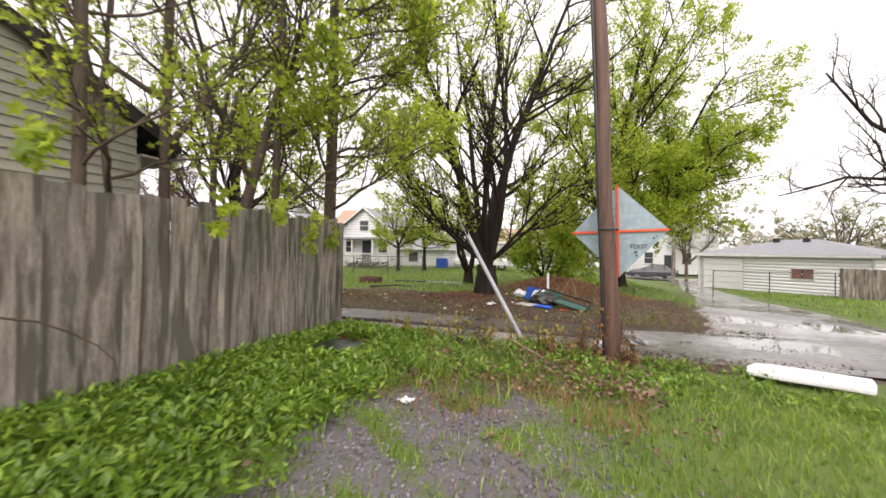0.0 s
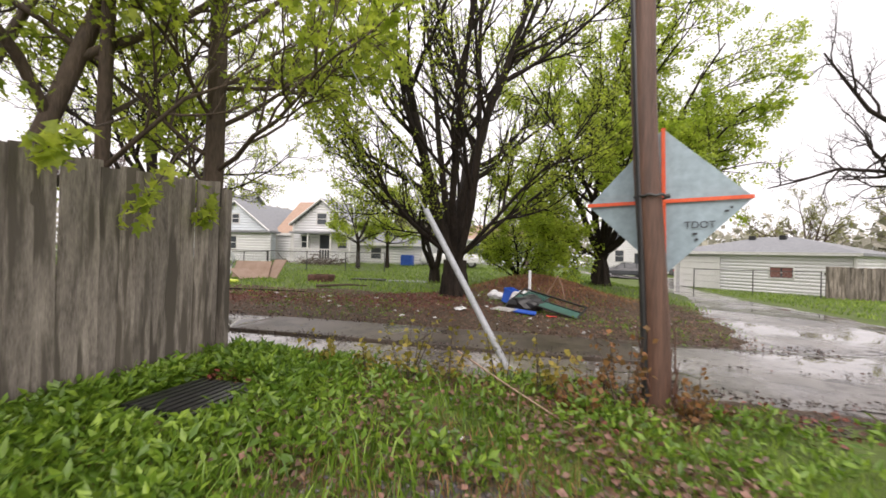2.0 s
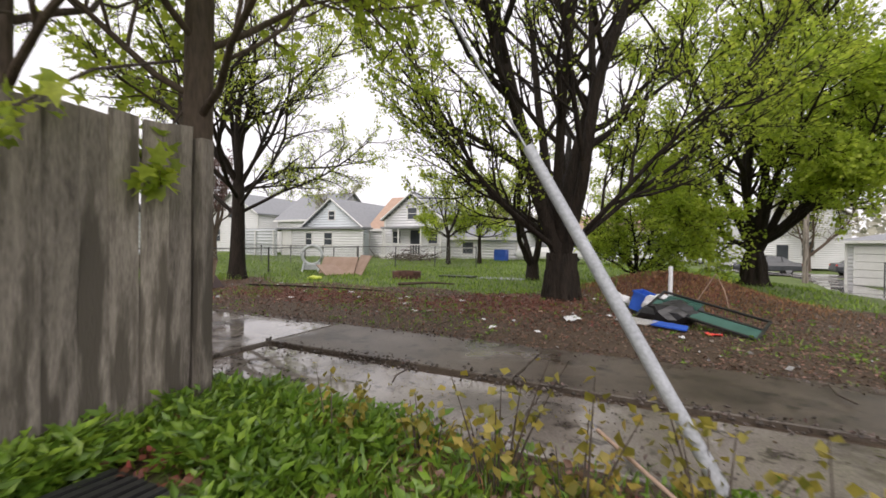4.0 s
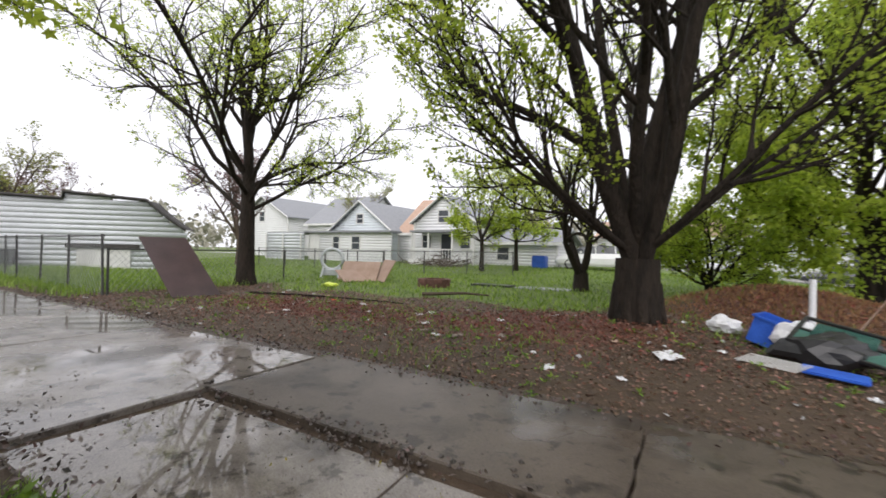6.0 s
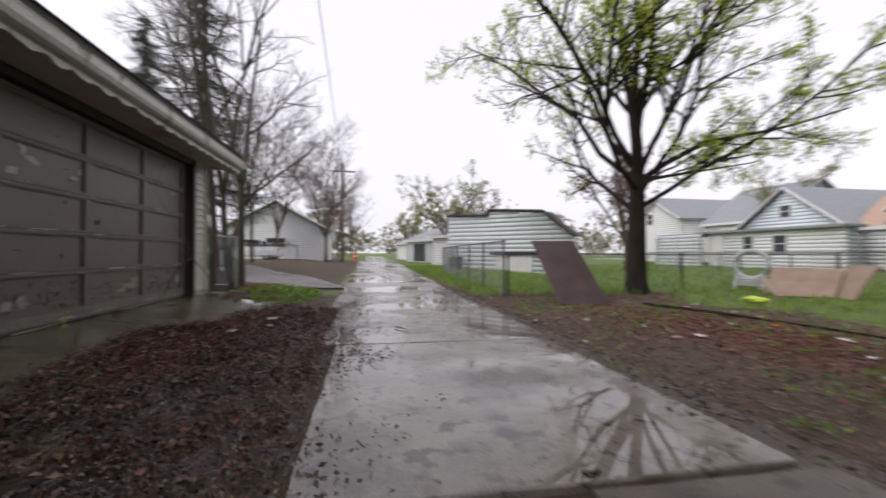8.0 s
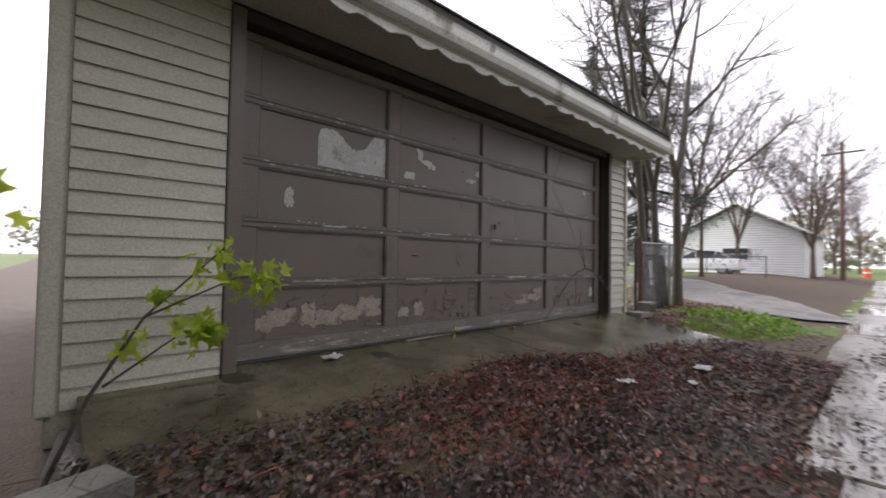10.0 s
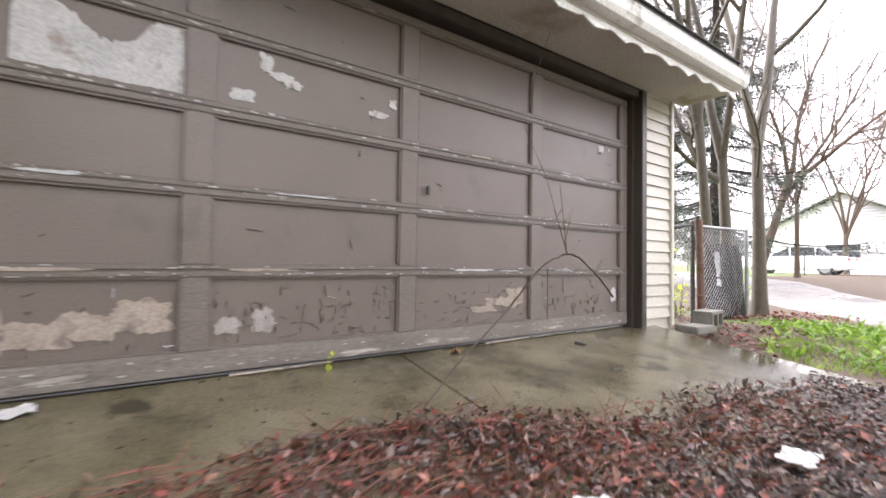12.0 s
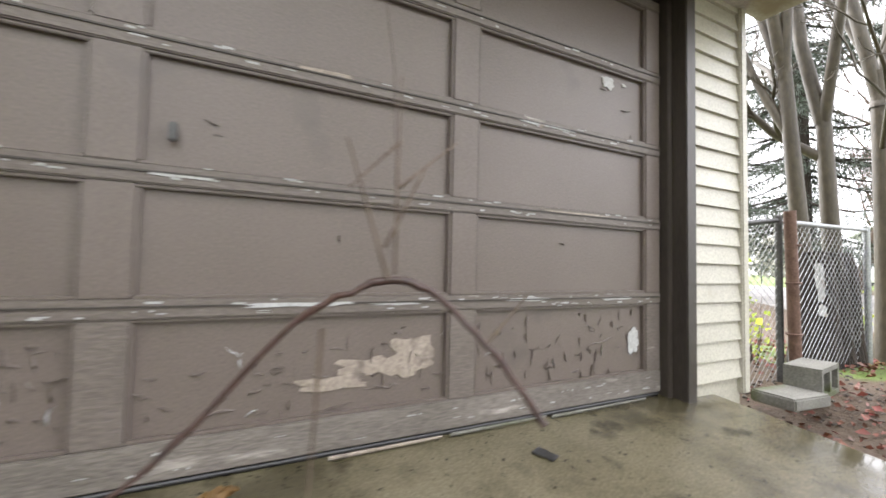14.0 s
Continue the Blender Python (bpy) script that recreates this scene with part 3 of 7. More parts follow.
# core walls behind the boards, with the door opening left free
wall_front = part("wall", boxed(DOOR_L + 0.10, GX1 - 0.03, 4.86, GY1 - 0.02, 0.05, EAVE_Z), "siding", garage)
wall_front_2 = part("wall", boxed(GX0 + 0.03, DOOR_R - 0.11, 4.86, GY1 - 0.02, 0.05, EAVE_Z), "siding", garage)
bm = bmesh.new()
outline = [(GY0, 0.05), (GY1 - 0.04, 0.05), (GY1 - 0.04, roof_z(GY1) - 0.01), (RIDGE_Y, roof_z(RIDGE_Y) - 0.02), (GY0, roof_z(GY0) - 0.01)]
for xa, xb in ((GX1 - 0.18, GX1 - 0.02),):
    fa = bm.faces.new([bm.verts.new((xa, y, z)) for y, z in outline])
    fb = bm.faces.new([bm.verts.new((xb, y, z)) for y, z in outline])
    va, vb = list(fa.verts), list(fb.verts)
    for i in range(5):
        bm.faces.new((va[i], va[(i + 1) % 5], vb[(i + 1) % 5], vb[i]))
wall_gable = part("wall", bm, "siding", garage)
bm = bmesh.new()
for xa, xb in ((GX0 + 0.02, GX0 + 0.18),):
    fa = bm.faces.new([bm.verts.new((xa, y, z)) for y, z in outline])
    fb = bm.faces.new([bm.verts.new((xb, y, z)) for y, z in outline])
    va, vb = list(fa.verts), list(fb.verts)
    for i in range(5):
        bm.faces.new((va[i], va[(i + 1) % 5], vb[(i + 1) % 5], vb[i]))
part("wall", bm, "siding", garage)
part("wall", boxed(GX0 + 0.02, GX1 - 0.02, GY0 - 0.14, GY0 - 0.002, 0.05, EAVE_Z), "siding", garage)

strip_l, strip_r = lap_board(abs(GX1 - (DOOR_L + 0.12)) - 0.08), lap_board(0.50)
z, k = 0.235, 0
while z < EAVE_Z - 0.06:
    b = part("siding_board", strip_l, "siding", wall_front)
    b.matrix_basis = pose(DOOR_L + 0.12, GY1 - 0.018, z, 0, 0.25 * math.sin(k * 1.7), 0)
    if z > 0.28:
        b = part("siding_board", strip_r, "siding", wall_front_2)
        b.matrix_basis = pose(GX0 + 0.03, GY1 - 0.018, z + 0.03, 0, 0.3 * math.sin(k * 2.3), 0)
    z, k = z + 0.115, k + 1
z = 0.2
while z < roof_z(RIDGE_Y) - 0.2:
    span0, span1 = GY0, GY1 - 0.03
    if z + 0.10 > roof_z(GY1):
        dy = (z + 0.10 - roof_z(GY1)) / SLOPE
        span0, span1 = GY0 + dy, GY1 - dy
    if span1 - span0 > 0.5:
        b = part("siding_board", lap_board(span1 - span0), "siding", wall_gable)
        b.matrix_basis = pose(GX1 - 0.018, span1, z, 0, 0, -90)
    z += 0.115
part("corner_post", boxed(GX0 - 0.015, GX0 + 0.05, 5.06, GY1 + 0.022, 0.28, EAVE_Z, 0.008), "siding", garage)
part("corner_post", boxed(GX1 - 0.06, GX1 + 0.022, 5.06, GY1 + 0.022, 0.22, EAVE_Z, 0.008), "siding", garage)

# door frame
part("door_jamb", boxed(DOOR_R - 0.10, DOOR_R - 0.012, 4.93, 5.125, 0.26, EAVE_Z - 0.02, 0.006), "frame_dark", garage, "dark brown wooden jamb")
part("door_jamb", boxed(DOOR_R - 0.01, DOOR_R + 0.03, 4.88, 5.04, 0.26, EAVE_Z - 0.05, 0.004), "frame_dark", garage)
part("door_jamb", boxed(DOOR_L + 0.02, DOOR_L + 0.11, 4.92, 5.11, 0.26, EAVE_Z - 0.02, 0.006), "door_paint", garage)
part("door_header", boxed(DOOR_R - 0.01, DOOR_L + 0.015, 4.9, 5.09, 2.63, EAVE_Z - 0.005, 0.006), "frame_dark", garage)

# overhead door: five rows of four flat panels in rails and stiles
door = part("garage_door", boxed(DOOR_R + 0.04, DOOR_L + 0.01, 4.93, 4.955, 0.338, 2.62), "door_paint", garage, "peeling taupe wooden overhead garage door")
ROW_TOP = [0.835, 1.257, 1.686, 2.118, 2.55]
COLS = [(-4.42, -5.52), (-5.65, -6.76), (-6.89, -8.0), (-8.13, -9.26)]
rail_z = [(0.335, 0.455, "door_rot")] + [(t, t + 0.062, "door_worn") for t in ROW_TOP]
for z0, z1, mt in rail_z:
    part("rail", boxed(DOOR_R + 0.04, DOOR_L + 0.01, 4.955, 4.998, z0, z1, 0.005), mt, door)
    if 0.8 < z0 < 2.4:
        part("section_joint", boxed(DOOR_R + 0.04, DOOR_L + 0.01, 4.97, 5.003, z0 + 0.036, z0 + 0.042), "frame_dark", door)
for x0, x1 in [(DOOR_L + 0.01, -4.42), (-5.52, -5.65), (-6.76, -6.89), (-8.0, -8.13), (-9.26, DOOR_R + 0.04)]:
    for i in range(5):
        lo = 0.455 if i == 0 else ROW_TOP[i - 1] + 0.062
        part("stile", boxed(x1, x0, 4.955, 4.994, lo + 0.001, ROW_TOP[i] - 0.001, 0.004), "door_paint" if i else "door_worn", door)
for x0, x1 in COLS:
    for i in range(5):
        lo = 0.455 if i == 0 else ROW_TOP[i - 1] + 0.062
        bm = boxed(x1 + 0.004, x0 - 0.004, 4.955, 4.966, lo + 0.003, ROW_TOP[i] - 0.003)
        part("panel", bm, "door_paint", door)
        lip = bmesh.new()
        for a, b, c, d in ((x1, x0, lo, lo + 0.012), (x1, x0, ROW_TOP[i] - 0.012, ROW_TOP[i])):
            box(lip, a, b, 4.966, 4.988, c, d, 0.003)
        for a, b in ((x1, x1 + 0.012), (x0 - 0.012, x0)):
            box(lip, a, b, 4.966, 4.988, lo + 0.012, ROW_TOP[i] - 0.012, 0.003)
        part("moulding", lip, "door_paint", door)


def patch(cx, cz, w, h, seed, y=4.9665, rag=0.35):
    """A ragged bare patch in the paint, a thin sheet on the panel."""
    rng = np.random.default_rng(seed)
    bm = bmesh.new()
    n = 46
    r = np.maximum(0.4, 1 + 0.6 * rag * (np.convolve(np.tile(rng.normal(0, 1, n), 3), [0.12, 0.25, 0.36, 0.25, 0.12], "same")[n:2 * n] + 0.2 * rng.normal(0, 1, n)))
    ring = []
    for i in range(n):
        a = 2 * math.pi * i / n
        q = (abs(math.cos(a)) ** 4 + abs(math.sin(a)) ** 4) ** -0.25
        ring.append(bm.verts.new((cx + 0.5 * w * math.cos(a) * q * r[i], y, cz + 0.5 * h * math.sin(a) * q * r[i])))
    hub = bm.verts.new((cx, y, cz))
    for i in range(n):
        bm.faces.new((hub, ring[i], ring[(i + 1) % n]))
    up = bmesh.ops.extrude_face_region(bm, geom=bm.faces[:])["geom"]
    bmesh.ops.translate(bm, verts=[v for v in up if isinstance(v, bmesh.types.BMVert)], vec=(0, 0.0025, 0))
    return bm


PATCHES = [(-4.65, 1.50, 0.07, 0.14, "bare_white", 0.4), (-5.78, 1.83, 0.13, 0.07, "bare_white", 0.3),
           (-5.90, 2.04, 0.07, 0.10, "bare_white", 0.4), (-5.98, 1.98, 0.14, 0.05, "bare_white", 0.5), (-6.05, 1.95, 0.09, 0.05, "bare_white", 0.5), (-6.60, 1.89, 0.13, 0.04, "bare_white", 0.6), (-6.70, 1.98, 0.05, 0.05, "bare_white", 0.5),
           (-4.48, 0.57, 0.13, 0.10, "bare_tan", 0.5), (-4.62, 0.61, 0.22, 0.13, "bare_tan", 0.45), (-4.81, 0.62, 0.12, 0.17, "bare_tan", 0.45), (-5.0, 0.58, 0.20, 0.12, "bare_tan", 0.5), (-5.16, 0.61, 0.22, 0.12, "bare_tan", 0.5), (-5.38, 0.64, 0.24, 0.15, "bare_tan", 0.4),
           (-5.74, 0.57, 0.12, 0.09, "bare_grey", 0.4), (-5.92, 0.59, 0.11, 0.13, "bare_grey", 0.4), (-7.70, 0.62, 0.30, 0.09, "bare_tan", 0.5), (-7.84, 0.66, 0.18, 0.14, "bare_tan", 0.4), (-7.52, 0.57, 0.22, 0.05, "bare_tan", 0.5),
           (-8.98, 2.05, 0.09, 0.06, "bare_white", 0.5), (-9.10, 2.06, 0.03, 0.02, "bare_white", 0.5), (-9.18, 0.63, 0.07, 0.13, "bare_white", 0.4)]
bm = bmesh.new()
rag = np.random.default_rng(31)
top_line = [(-4.87, 2.0), (-4.89, 2.06), (-5.01, 2.08), (-5.08, 2.04), (-5.14, 1.97), (-5.21, 1.95), (-5.31, 1.99), (-5.36, 2.07), (-5.41, 2.11), (-5.512, 2.118)]
prev = None
for x in np.linspace(-4.87, -5.512, 44):
    zt = np.interp(-x, [-p[0] for p in top_line], [p[1] for p in top_line]) + rag.normal(0, 0.008)
    zb = 1.766 + 0.03 * max(0, x + 5.0) + abs(rag.normal(0, 0.003))
    cur = [bm.verts.new((x, 4.9705, z_)) for z_ in (zb, min(zt, 2.119))]
    if prev:
        bm.faces.new((prev[0], prev[1], cur[1], cur[0]))
    prev = cur
part("bare_patch", bm, "bare_white", door, "large ragged patch of exposed white primer")
for k, (cx, cz, w, h, mt, rag) in enumerate(PATCHES):
    part("bare_patch", patch(cx, cz, w, h, 300 + k, y=4.9665 + 0.0007 * (k % 7), rag=rag), mt, door)
for k, (cx, cz, w) in enumerate([(-7.45, 1.735, 0.20), (-7.0, 1.29, 0.16), (-6.1, 1.30, 0.35), (-5.9, 0.872, 0.3), (-7.4, 0.872, 0.34), (-8.4, 0.872, 0.25), (-8.7, 1.30, 0.4), (-8.55, 1.722, 0.3), (-5.0, 1.30, 0.2), (-4.9, 0.873, 0.5), (-7.75, 0.87, 0.2), (-9.0, 0.87, 0.25)]):
    part("bare_patch", patch(cx, cz, w, 0.014 if cz > 0.5 else 0.03, 400 + k, y=4.9985 + 0.0007 * (k % 5), rag=0.5), "bare_white" if k % 3 else "bare_tan", door)


def curl_mesh(low, n, seed):
    """Curled flakes of paint: on the bottom panels, or along the rails."""
    rng = np.random.default_rng(seed)
    x = rng.uniform(-9.3, -4.45, n)
    if low:
        z, y = rng.uniform(0.47, 0.82, n), np.full(n, 4.967)
        w, h, out = rng.uniform(0.006, 0.03, n), rng.uniform(0.01, 0.06, n), 0.013
    else:
        z, y = rng.choice([0.85, 0.885, 1.28, 1.315, 1.71, 1.74, 2.14, 0.42, 0.37], n) + rng.normal(0, 0.005, n), np.full(n, 5.0)
        w, h, out = rng.uniform(0.006, 0.05, n), rng.uniform(0.002, 0.008, n), 0.002
    a = rng.normal(0, 0.3, n)
    v = []
    for sx, sz, o in ((-1, -1, 0), (1, -1, 0.3), (1, 1, 1.0), (-1, 1, 0.4)):
        v.append(np.stack([x + sx * w / 2 + a * sz * h / 2, y + out * o, z + sz * h / 2], -1))
    f = np.arange(n)[:, None] * 4 + [0, 1, 2, 3]
    return mesh_np("paint_flaking", np.stack(v, 1).reshape(-1, 3), f)


def lifted_paint(n, seed, low=0.47, span=0.33):
    """Cracked strips of paint whose lower edges curl off the bottom panels."""
    rng = np.random.default_rng(seed)
    verts, faces = [], []
    k = 0
    while k < n:
        x, z = rng.uniform(-9.25, -4.45) if k % 5 else rng.uniform(-6.75, -5.7), low + span * rng.beta(1.4, 2.0)
        upright = rng.random() < (0.68 if -6.7 < x < -5.6 or x < -8.1 else 0.35)
        ln = rng.uniform(0.025, 0.075) if upright else rng.gamma(2.0, 0.022) + 0.012
        a = math.pi / 2 + rng.normal(0, 0.2) if upright else rng.normal(0, 0.25)
        bend, jag = rng.normal(0, 0.25), rng.normal(0, 0.004, 8)
        wide, out = rng.uniform(0.003, 0.011), rng.uniform(0.003, 0.011)
        base = len(verts)
        for i in range(8):
            s = i / 7 - 0.5
            px = x + ln * (s * math.cos(a) - bend * (s * s - 0.1) * math.sin(a)) + 0.3 * jag[i]
            pz = z + ln * (s * math.sin(a) + bend * (s * s - 0.1) * math.cos(a)) + jag[i]
            w = wide * (1 - (2 * s) ** 2) + 0.001
            nx, nz = (1, 0.2) if upright else (0.15, -1)
            verts += [(px, 4.9665, pz), (px + 0.6 * nx * w, 4.9665 + out * (1 - (2 * s) ** 2) * 0.6, pz + 0.6 * nz * w), (px + nx * w * 0.9, 4.9675 + out * (1 - (2 * s) ** 2), pz + nz * w * 0.4)]
        for i in range(7):
            q = base + 3 * i
            faces += [(q, q + 1, q + 4, q + 3), (q + 1, q + 2, q + 5, q + 4)]
        k += 1
    return mesh_np("paint_flaking", np.array(verts), np.array(faces))


tagged(part("paint_flaking", lifted_paint(250, 11), "door_paint", door, "curled flakes of taupe paint"), kind="stuff")
tagged(part("paint_flaking", lifted_paint(22, 23, 0.92, 1.6), "door_paint", door, "small lifted flakes of taupe paint"), kind="stuff")
tagged(part("paint_flaking", lifted_paint(26, 19), "bare_white", door, "pale curled flakes of paint"), kind="stuff")
tagged(part("paint_flaking", curl_mesh(False, 300, 12), "bare_white", door, "pale chips along the rails"), kind="stuff")
part("weather_strip", rod((DOOR_R + 0.06, 4.99, 0.324), (DOOR_L, 4.99, 0.322), 0.009, 6), "plastic_black", door, "black torn rubber bottom seal")
for k, (xa, xb, zz) in enumerate(((-5.75, -6.3, 0.318), (-7.5, -7.95, 0.318), (-8.0, -8.5, 0.322), (-8.55, -9.2, 0.318))):
    part("seal_strip", rod((xa, 5.02, zz), (xb, 5.035, zz + 0.010), 0.008, 6, 0.005), "block" if k > 1 else "bare_tan", door, "loose peeling strip of the bottom seal")
part("door_latch", boxed(-6.99, -6.965, 4.985, 5.012, 1.40, 1.46, 0.004), "steel_dark", door)

# roof: deck, shingle courses, soffit, fascia and gutter
for side in (1, -1):
    ye = GY1 + 0.55 if side > 0 else GY0 - 0.55
    bm = bmesh.new()
    q = [(x, y, z + dz) for x in (GX0 - 0.28, GX1 + 0.10) for y, z in ((ye, EAVE_Z + LIFT), (RIDGE_Y, roof_z(RIDGE_Y))) for dz in (0, 0.07)]
    v = [bm.verts.new(c) for c in q]
    for f in ((0, 1, 3, 2), (4, 6, 7, 5), (0, 4, 5, 1), (2, 3, 7, 6), (1, 5, 7, 3), (0, 2, 6, 4)):
        bm.faces.new([v[i] for i in f])
    roof = part("roof", bm, "shingle", garage)
    if side > 0:
        ang = math.degrees(math.atan(SLOPE))
        for c in range(22):
            d = 0.16 * c
            yy = ye - d * math.cos(math.radians(ang)) + 0.02
            zz = EAVE_Z + LIFT + 0.07 + d * math.sin(math.radians(ang)) + 0.004
            s = part("shingle", boxed(GX0 - 0.29, GX1 + 0.11, -0.2, 0, 0, 0.012), "shingle", roof)
            s.matrix_basis = pose(0, yy, zz, -ang + 1.5, 0, 0.1 * math.sin(3 * c))
part("sub_fascia", boxed(GX0 - 0.25, GX1 + 0.07, GY1 + 0.47, GY1 + 0.495, EAVE_Z + 0.035, EAVE_Z + LIFT - 0.003), "frame_dark", garage)
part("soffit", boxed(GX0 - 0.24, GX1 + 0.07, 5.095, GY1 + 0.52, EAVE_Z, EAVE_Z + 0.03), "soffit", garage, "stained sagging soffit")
bm = bmesh.new()
rng = np.random.default_rng(5)
xs = np.linspace(GX0 - 0.27, GX1 + 0.09, 110)
prev = None
for x in xs:
    drop = 0.018 * math.sin(x * 19) + 0.008 * rng.normal()
    cur = [bm.verts.new((x, GY1 + 0.50 + dy, zz)) for dy, zz in ((0, EAVE_Z - 0.045 + drop), (0.012, EAVE_Z - 0.045 + drop), (0.012, EAVE_Z + 0.06), (0, EAVE_Z + 0.06))]
    if prev:
        for i in range(4):
            bm.faces.new((prev[i], prev[(i + 1) % 4], cur[(i + 1) % 4], cur[i]))
    prev = cur
part("fascia", bm, "gutter", garage, "buckled metal fascia with a wavy lower edge")
bm = bmesh.new()
prof = [(0.515, 0.03), (0.60, 0.03), (0.625, 0.07), (0.635, 0.13), (0.645, 0.15), (0.63, 0.15), (0.62, 0.12), (0.60, 0.045), (0.525, 0.045), (0.525, 0.15), (0.515, 0.15)]
ends = [[bm.verts.new((x, GY1 + dy, EAVE_Z + dz)) for dy, dz in prof] for x in (GX0 - 0.29, GX1 + 0.12)]
for i in range(len(prof)):
    j = (i + 1) % len(prof)
    bm.faces.new((ends[0][i], ends[0][j], ends[1][j], ends[1][i]))
bm.faces.new(ends[0])
bm.faces.new(ends[1][::-1])
part("gutter", bm, "gutter", garage, "white metal rain gutter")
for x in (GX1 + 0.075, GX0 - 0.26):
    bm = bmesh.new()
    for sgn in (1, -1):
        ye = GY1 + 0.56 if sgn > 0 else GY0 - 0.56
        q = [(x + dx, y, z + dz) for dx in (0, 0.03) for y, z in ((ye, EAVE_Z + LIFT), (RIDGE_Y, roof_z(RIDGE_Y))) for dz in (-0.10, 0.075)]
        v = [bm.verts.new(c) for c in q]
        for f in ((0, 1, 3, 2), (4, 6, 7, 5), (0, 4, 5, 1), (2, 3, 7, 6), (1, 5, 7, 3), (0, 2, 6, 4)):
            bm.faces.new([v[i] for i in f])
    part("bargeboard", bm, "shingle", garage)


# ---- board fence beside the garage ----
FX = -1.55
fence = thing("fence", "tall weathered grey board privacy fence", "fence")
rng = np.random.default_rng(3)


def fence_board(w, h, seed):
    """A board with an uneven, split top and a slight bow."""
    r = np.random.default_rng(seed)
    bm = bmesh.new()
    t, n = 0.018, 5
    rows = []
    for i in range(n + 1):
        zz = h * i / n
        bow = 0.006 * math.sin(math.pi * i / n) * r.normal()
        e0, e1 = r.normal(0, 0.0025, 2)
        up = (r.normal(0, 0.014), r.normal(0, 0.014)) if i == n else (0, 0)
        rows.append([bm.verts.new((bow + s * t / 2, (-0.5 if q == 0 else 0.5) * w + (e0, e1)[q], zz + up[q])) for s, q in ((-1, 0), (1, 0), (1, 1), (-1, 1))])
    for a, b in zip(rows, rows[1:]):
        for i in range(4):
            bm.faces.new((a[i], a[(i + 1) % 4], b[(i + 1) % 4], b[i]))
    bm.faces.new(rows[-1])
    bm.faces.new(rows[0][::-1])
    me = bpy.data.meshes.new("board")
    bmesh.ops.recalc_face_normals(bm, faces=bm.faces)
    bm.to_mesh(me)
    bm.free()
    return me


BOARDS = [fence_board(0.158, 1.86, k) for k in range(9)]
y = -2.6
while y < 7.12:
    b = part("board", BOARDS[int(rng.integers(9))], "fence_wood", fence)
    b.matrix_basis = pose(FX + rng.normal(0, 0.004), y, 0.13 + rng.normal(0, 0.02) + 0.02 * math.sin(y), rng.normal(0, 0.35), rng.normal(0, 0.4), rng.normal(0, 1.2))
    y += 0.149 + abs(rng.normal(0, 0.003))
for zz in (0.45, 1.1, 1.75):
    part("rail", boxed(FX - 0.06, FX - 0.016, -2.7, 7.2, zz, zz + 0.085, 0.006), "fence_wood", fence)
for yy in (-2.4, 0.0, 2.4, 4.8):
    part("post", boxed(FX - 0.16, FX - 0.065, yy - 0.048, yy + 0.048, -0.1, 1.9, 0.006), "fence_wood", fence)
part("post", boxed(FX - 0.02, FX + 0.075, 7.20, 7.30, -0.1, 1.97, 0.008), "fence_wood", fence, "thick grey end post")
part("post", boxed(FX - 0.34, FX - 0.25, 7.24, 7.33, -0.1, 1.90, 0.008), "fence_wood", fence)
for k in range(2):
    b = part("board", BOARDS[k + 3], "fence_wood", fence)
    b.matrix_basis = pose(FX - 0.20 + 0.13 * k, 7.25, 0.1, 0, 0, 90)
part("rail", boxed(FX - 0.30, FX + 0.03, 7.305, 7.345, 1.66, 1.74, 0.006), "fence_wood", fence)
part("brace", rod((FX - 0.34, 7.37, 0.12), (FX + 0.0, 7.36, 1.15), 0.028, 7, 0.022), "ply", fence, "bare split diagonal brace")


# ---- utility pole, sign and guy wire ----
PX, PY = 2.86, 7.36
pole = thing("utility_pole", "weathered brown wooden utility pole standing at the alley edge", "utility pole")
pts = [(PX + 0.02 * math.sin(k) + -0.030 * k, PY, -0.3 + 0.6 * k) for k in range(18)]
me = tubes("pole", [(pts, [0.116 - 0.0020 * k for k in range(18)], 16)])
part("shaft", me, "pole_wood", pole)
part("conduit", rod((PX - 0.112, PY - 0.06, 0.1), (PX - 0.40, PY - 0.04, 6.0), 0.028, 8), "plastic_black", pole, "black cable guard")
rng = np.random.default_rng(8)
for k in range(16):
    a, h, l = rng.uniform(0, 6.28), rng.uniform(0.0, 0.5), rng.uniform(0.15, 0.45)
    c, s_ = math.cos(a), math.sin(a)
    part("splinter", rod((PX + 0.125 * c, PY + 0.125 * s_, h), (PX + 0.15 * c + rng.normal(0, 0.03), PY + 0.15 * s_, h + l), 0.012, 5, 0.003), "pole_wood", pole)

SZ = 1.86
sign = thing("road_sign", "roll-up diamond road sign seen from its blue-grey back", "sign")
turn = pose(PX + 0.06, PY + 0.20, SZ, 0, -1.5, -18)
HALF = 0.67
bm = bmesh.new()
n = 10
grid = {}
for i in range(n + 1):
    for j in range(n + 1):
        a, b = (i - j) / n, (i + j) / n - 1
        grid[i, j] = bm.verts.new((HALF * a, 0.03 * math.sin(3 * a) * b + 0.02 * a * a, HALF * b))
for i in range(n):
    for j in range(n):
        bm.faces.new((grid[i, j], grid[i + 1, j], grid[i + 1, j + 1], grid[i, j + 1]))
up = bmesh.ops.extrude_face_region(bm, geom=bm.faces[:])["geom"]
bmesh.ops.translate(bm, verts=[v for v in up if isinstance(v, bmesh.types.BMVert)], vec=(0, 0.005, 0))
panel = part("sign_panel", bm, "sign_back", sign)
panel.matrix_basis = turn
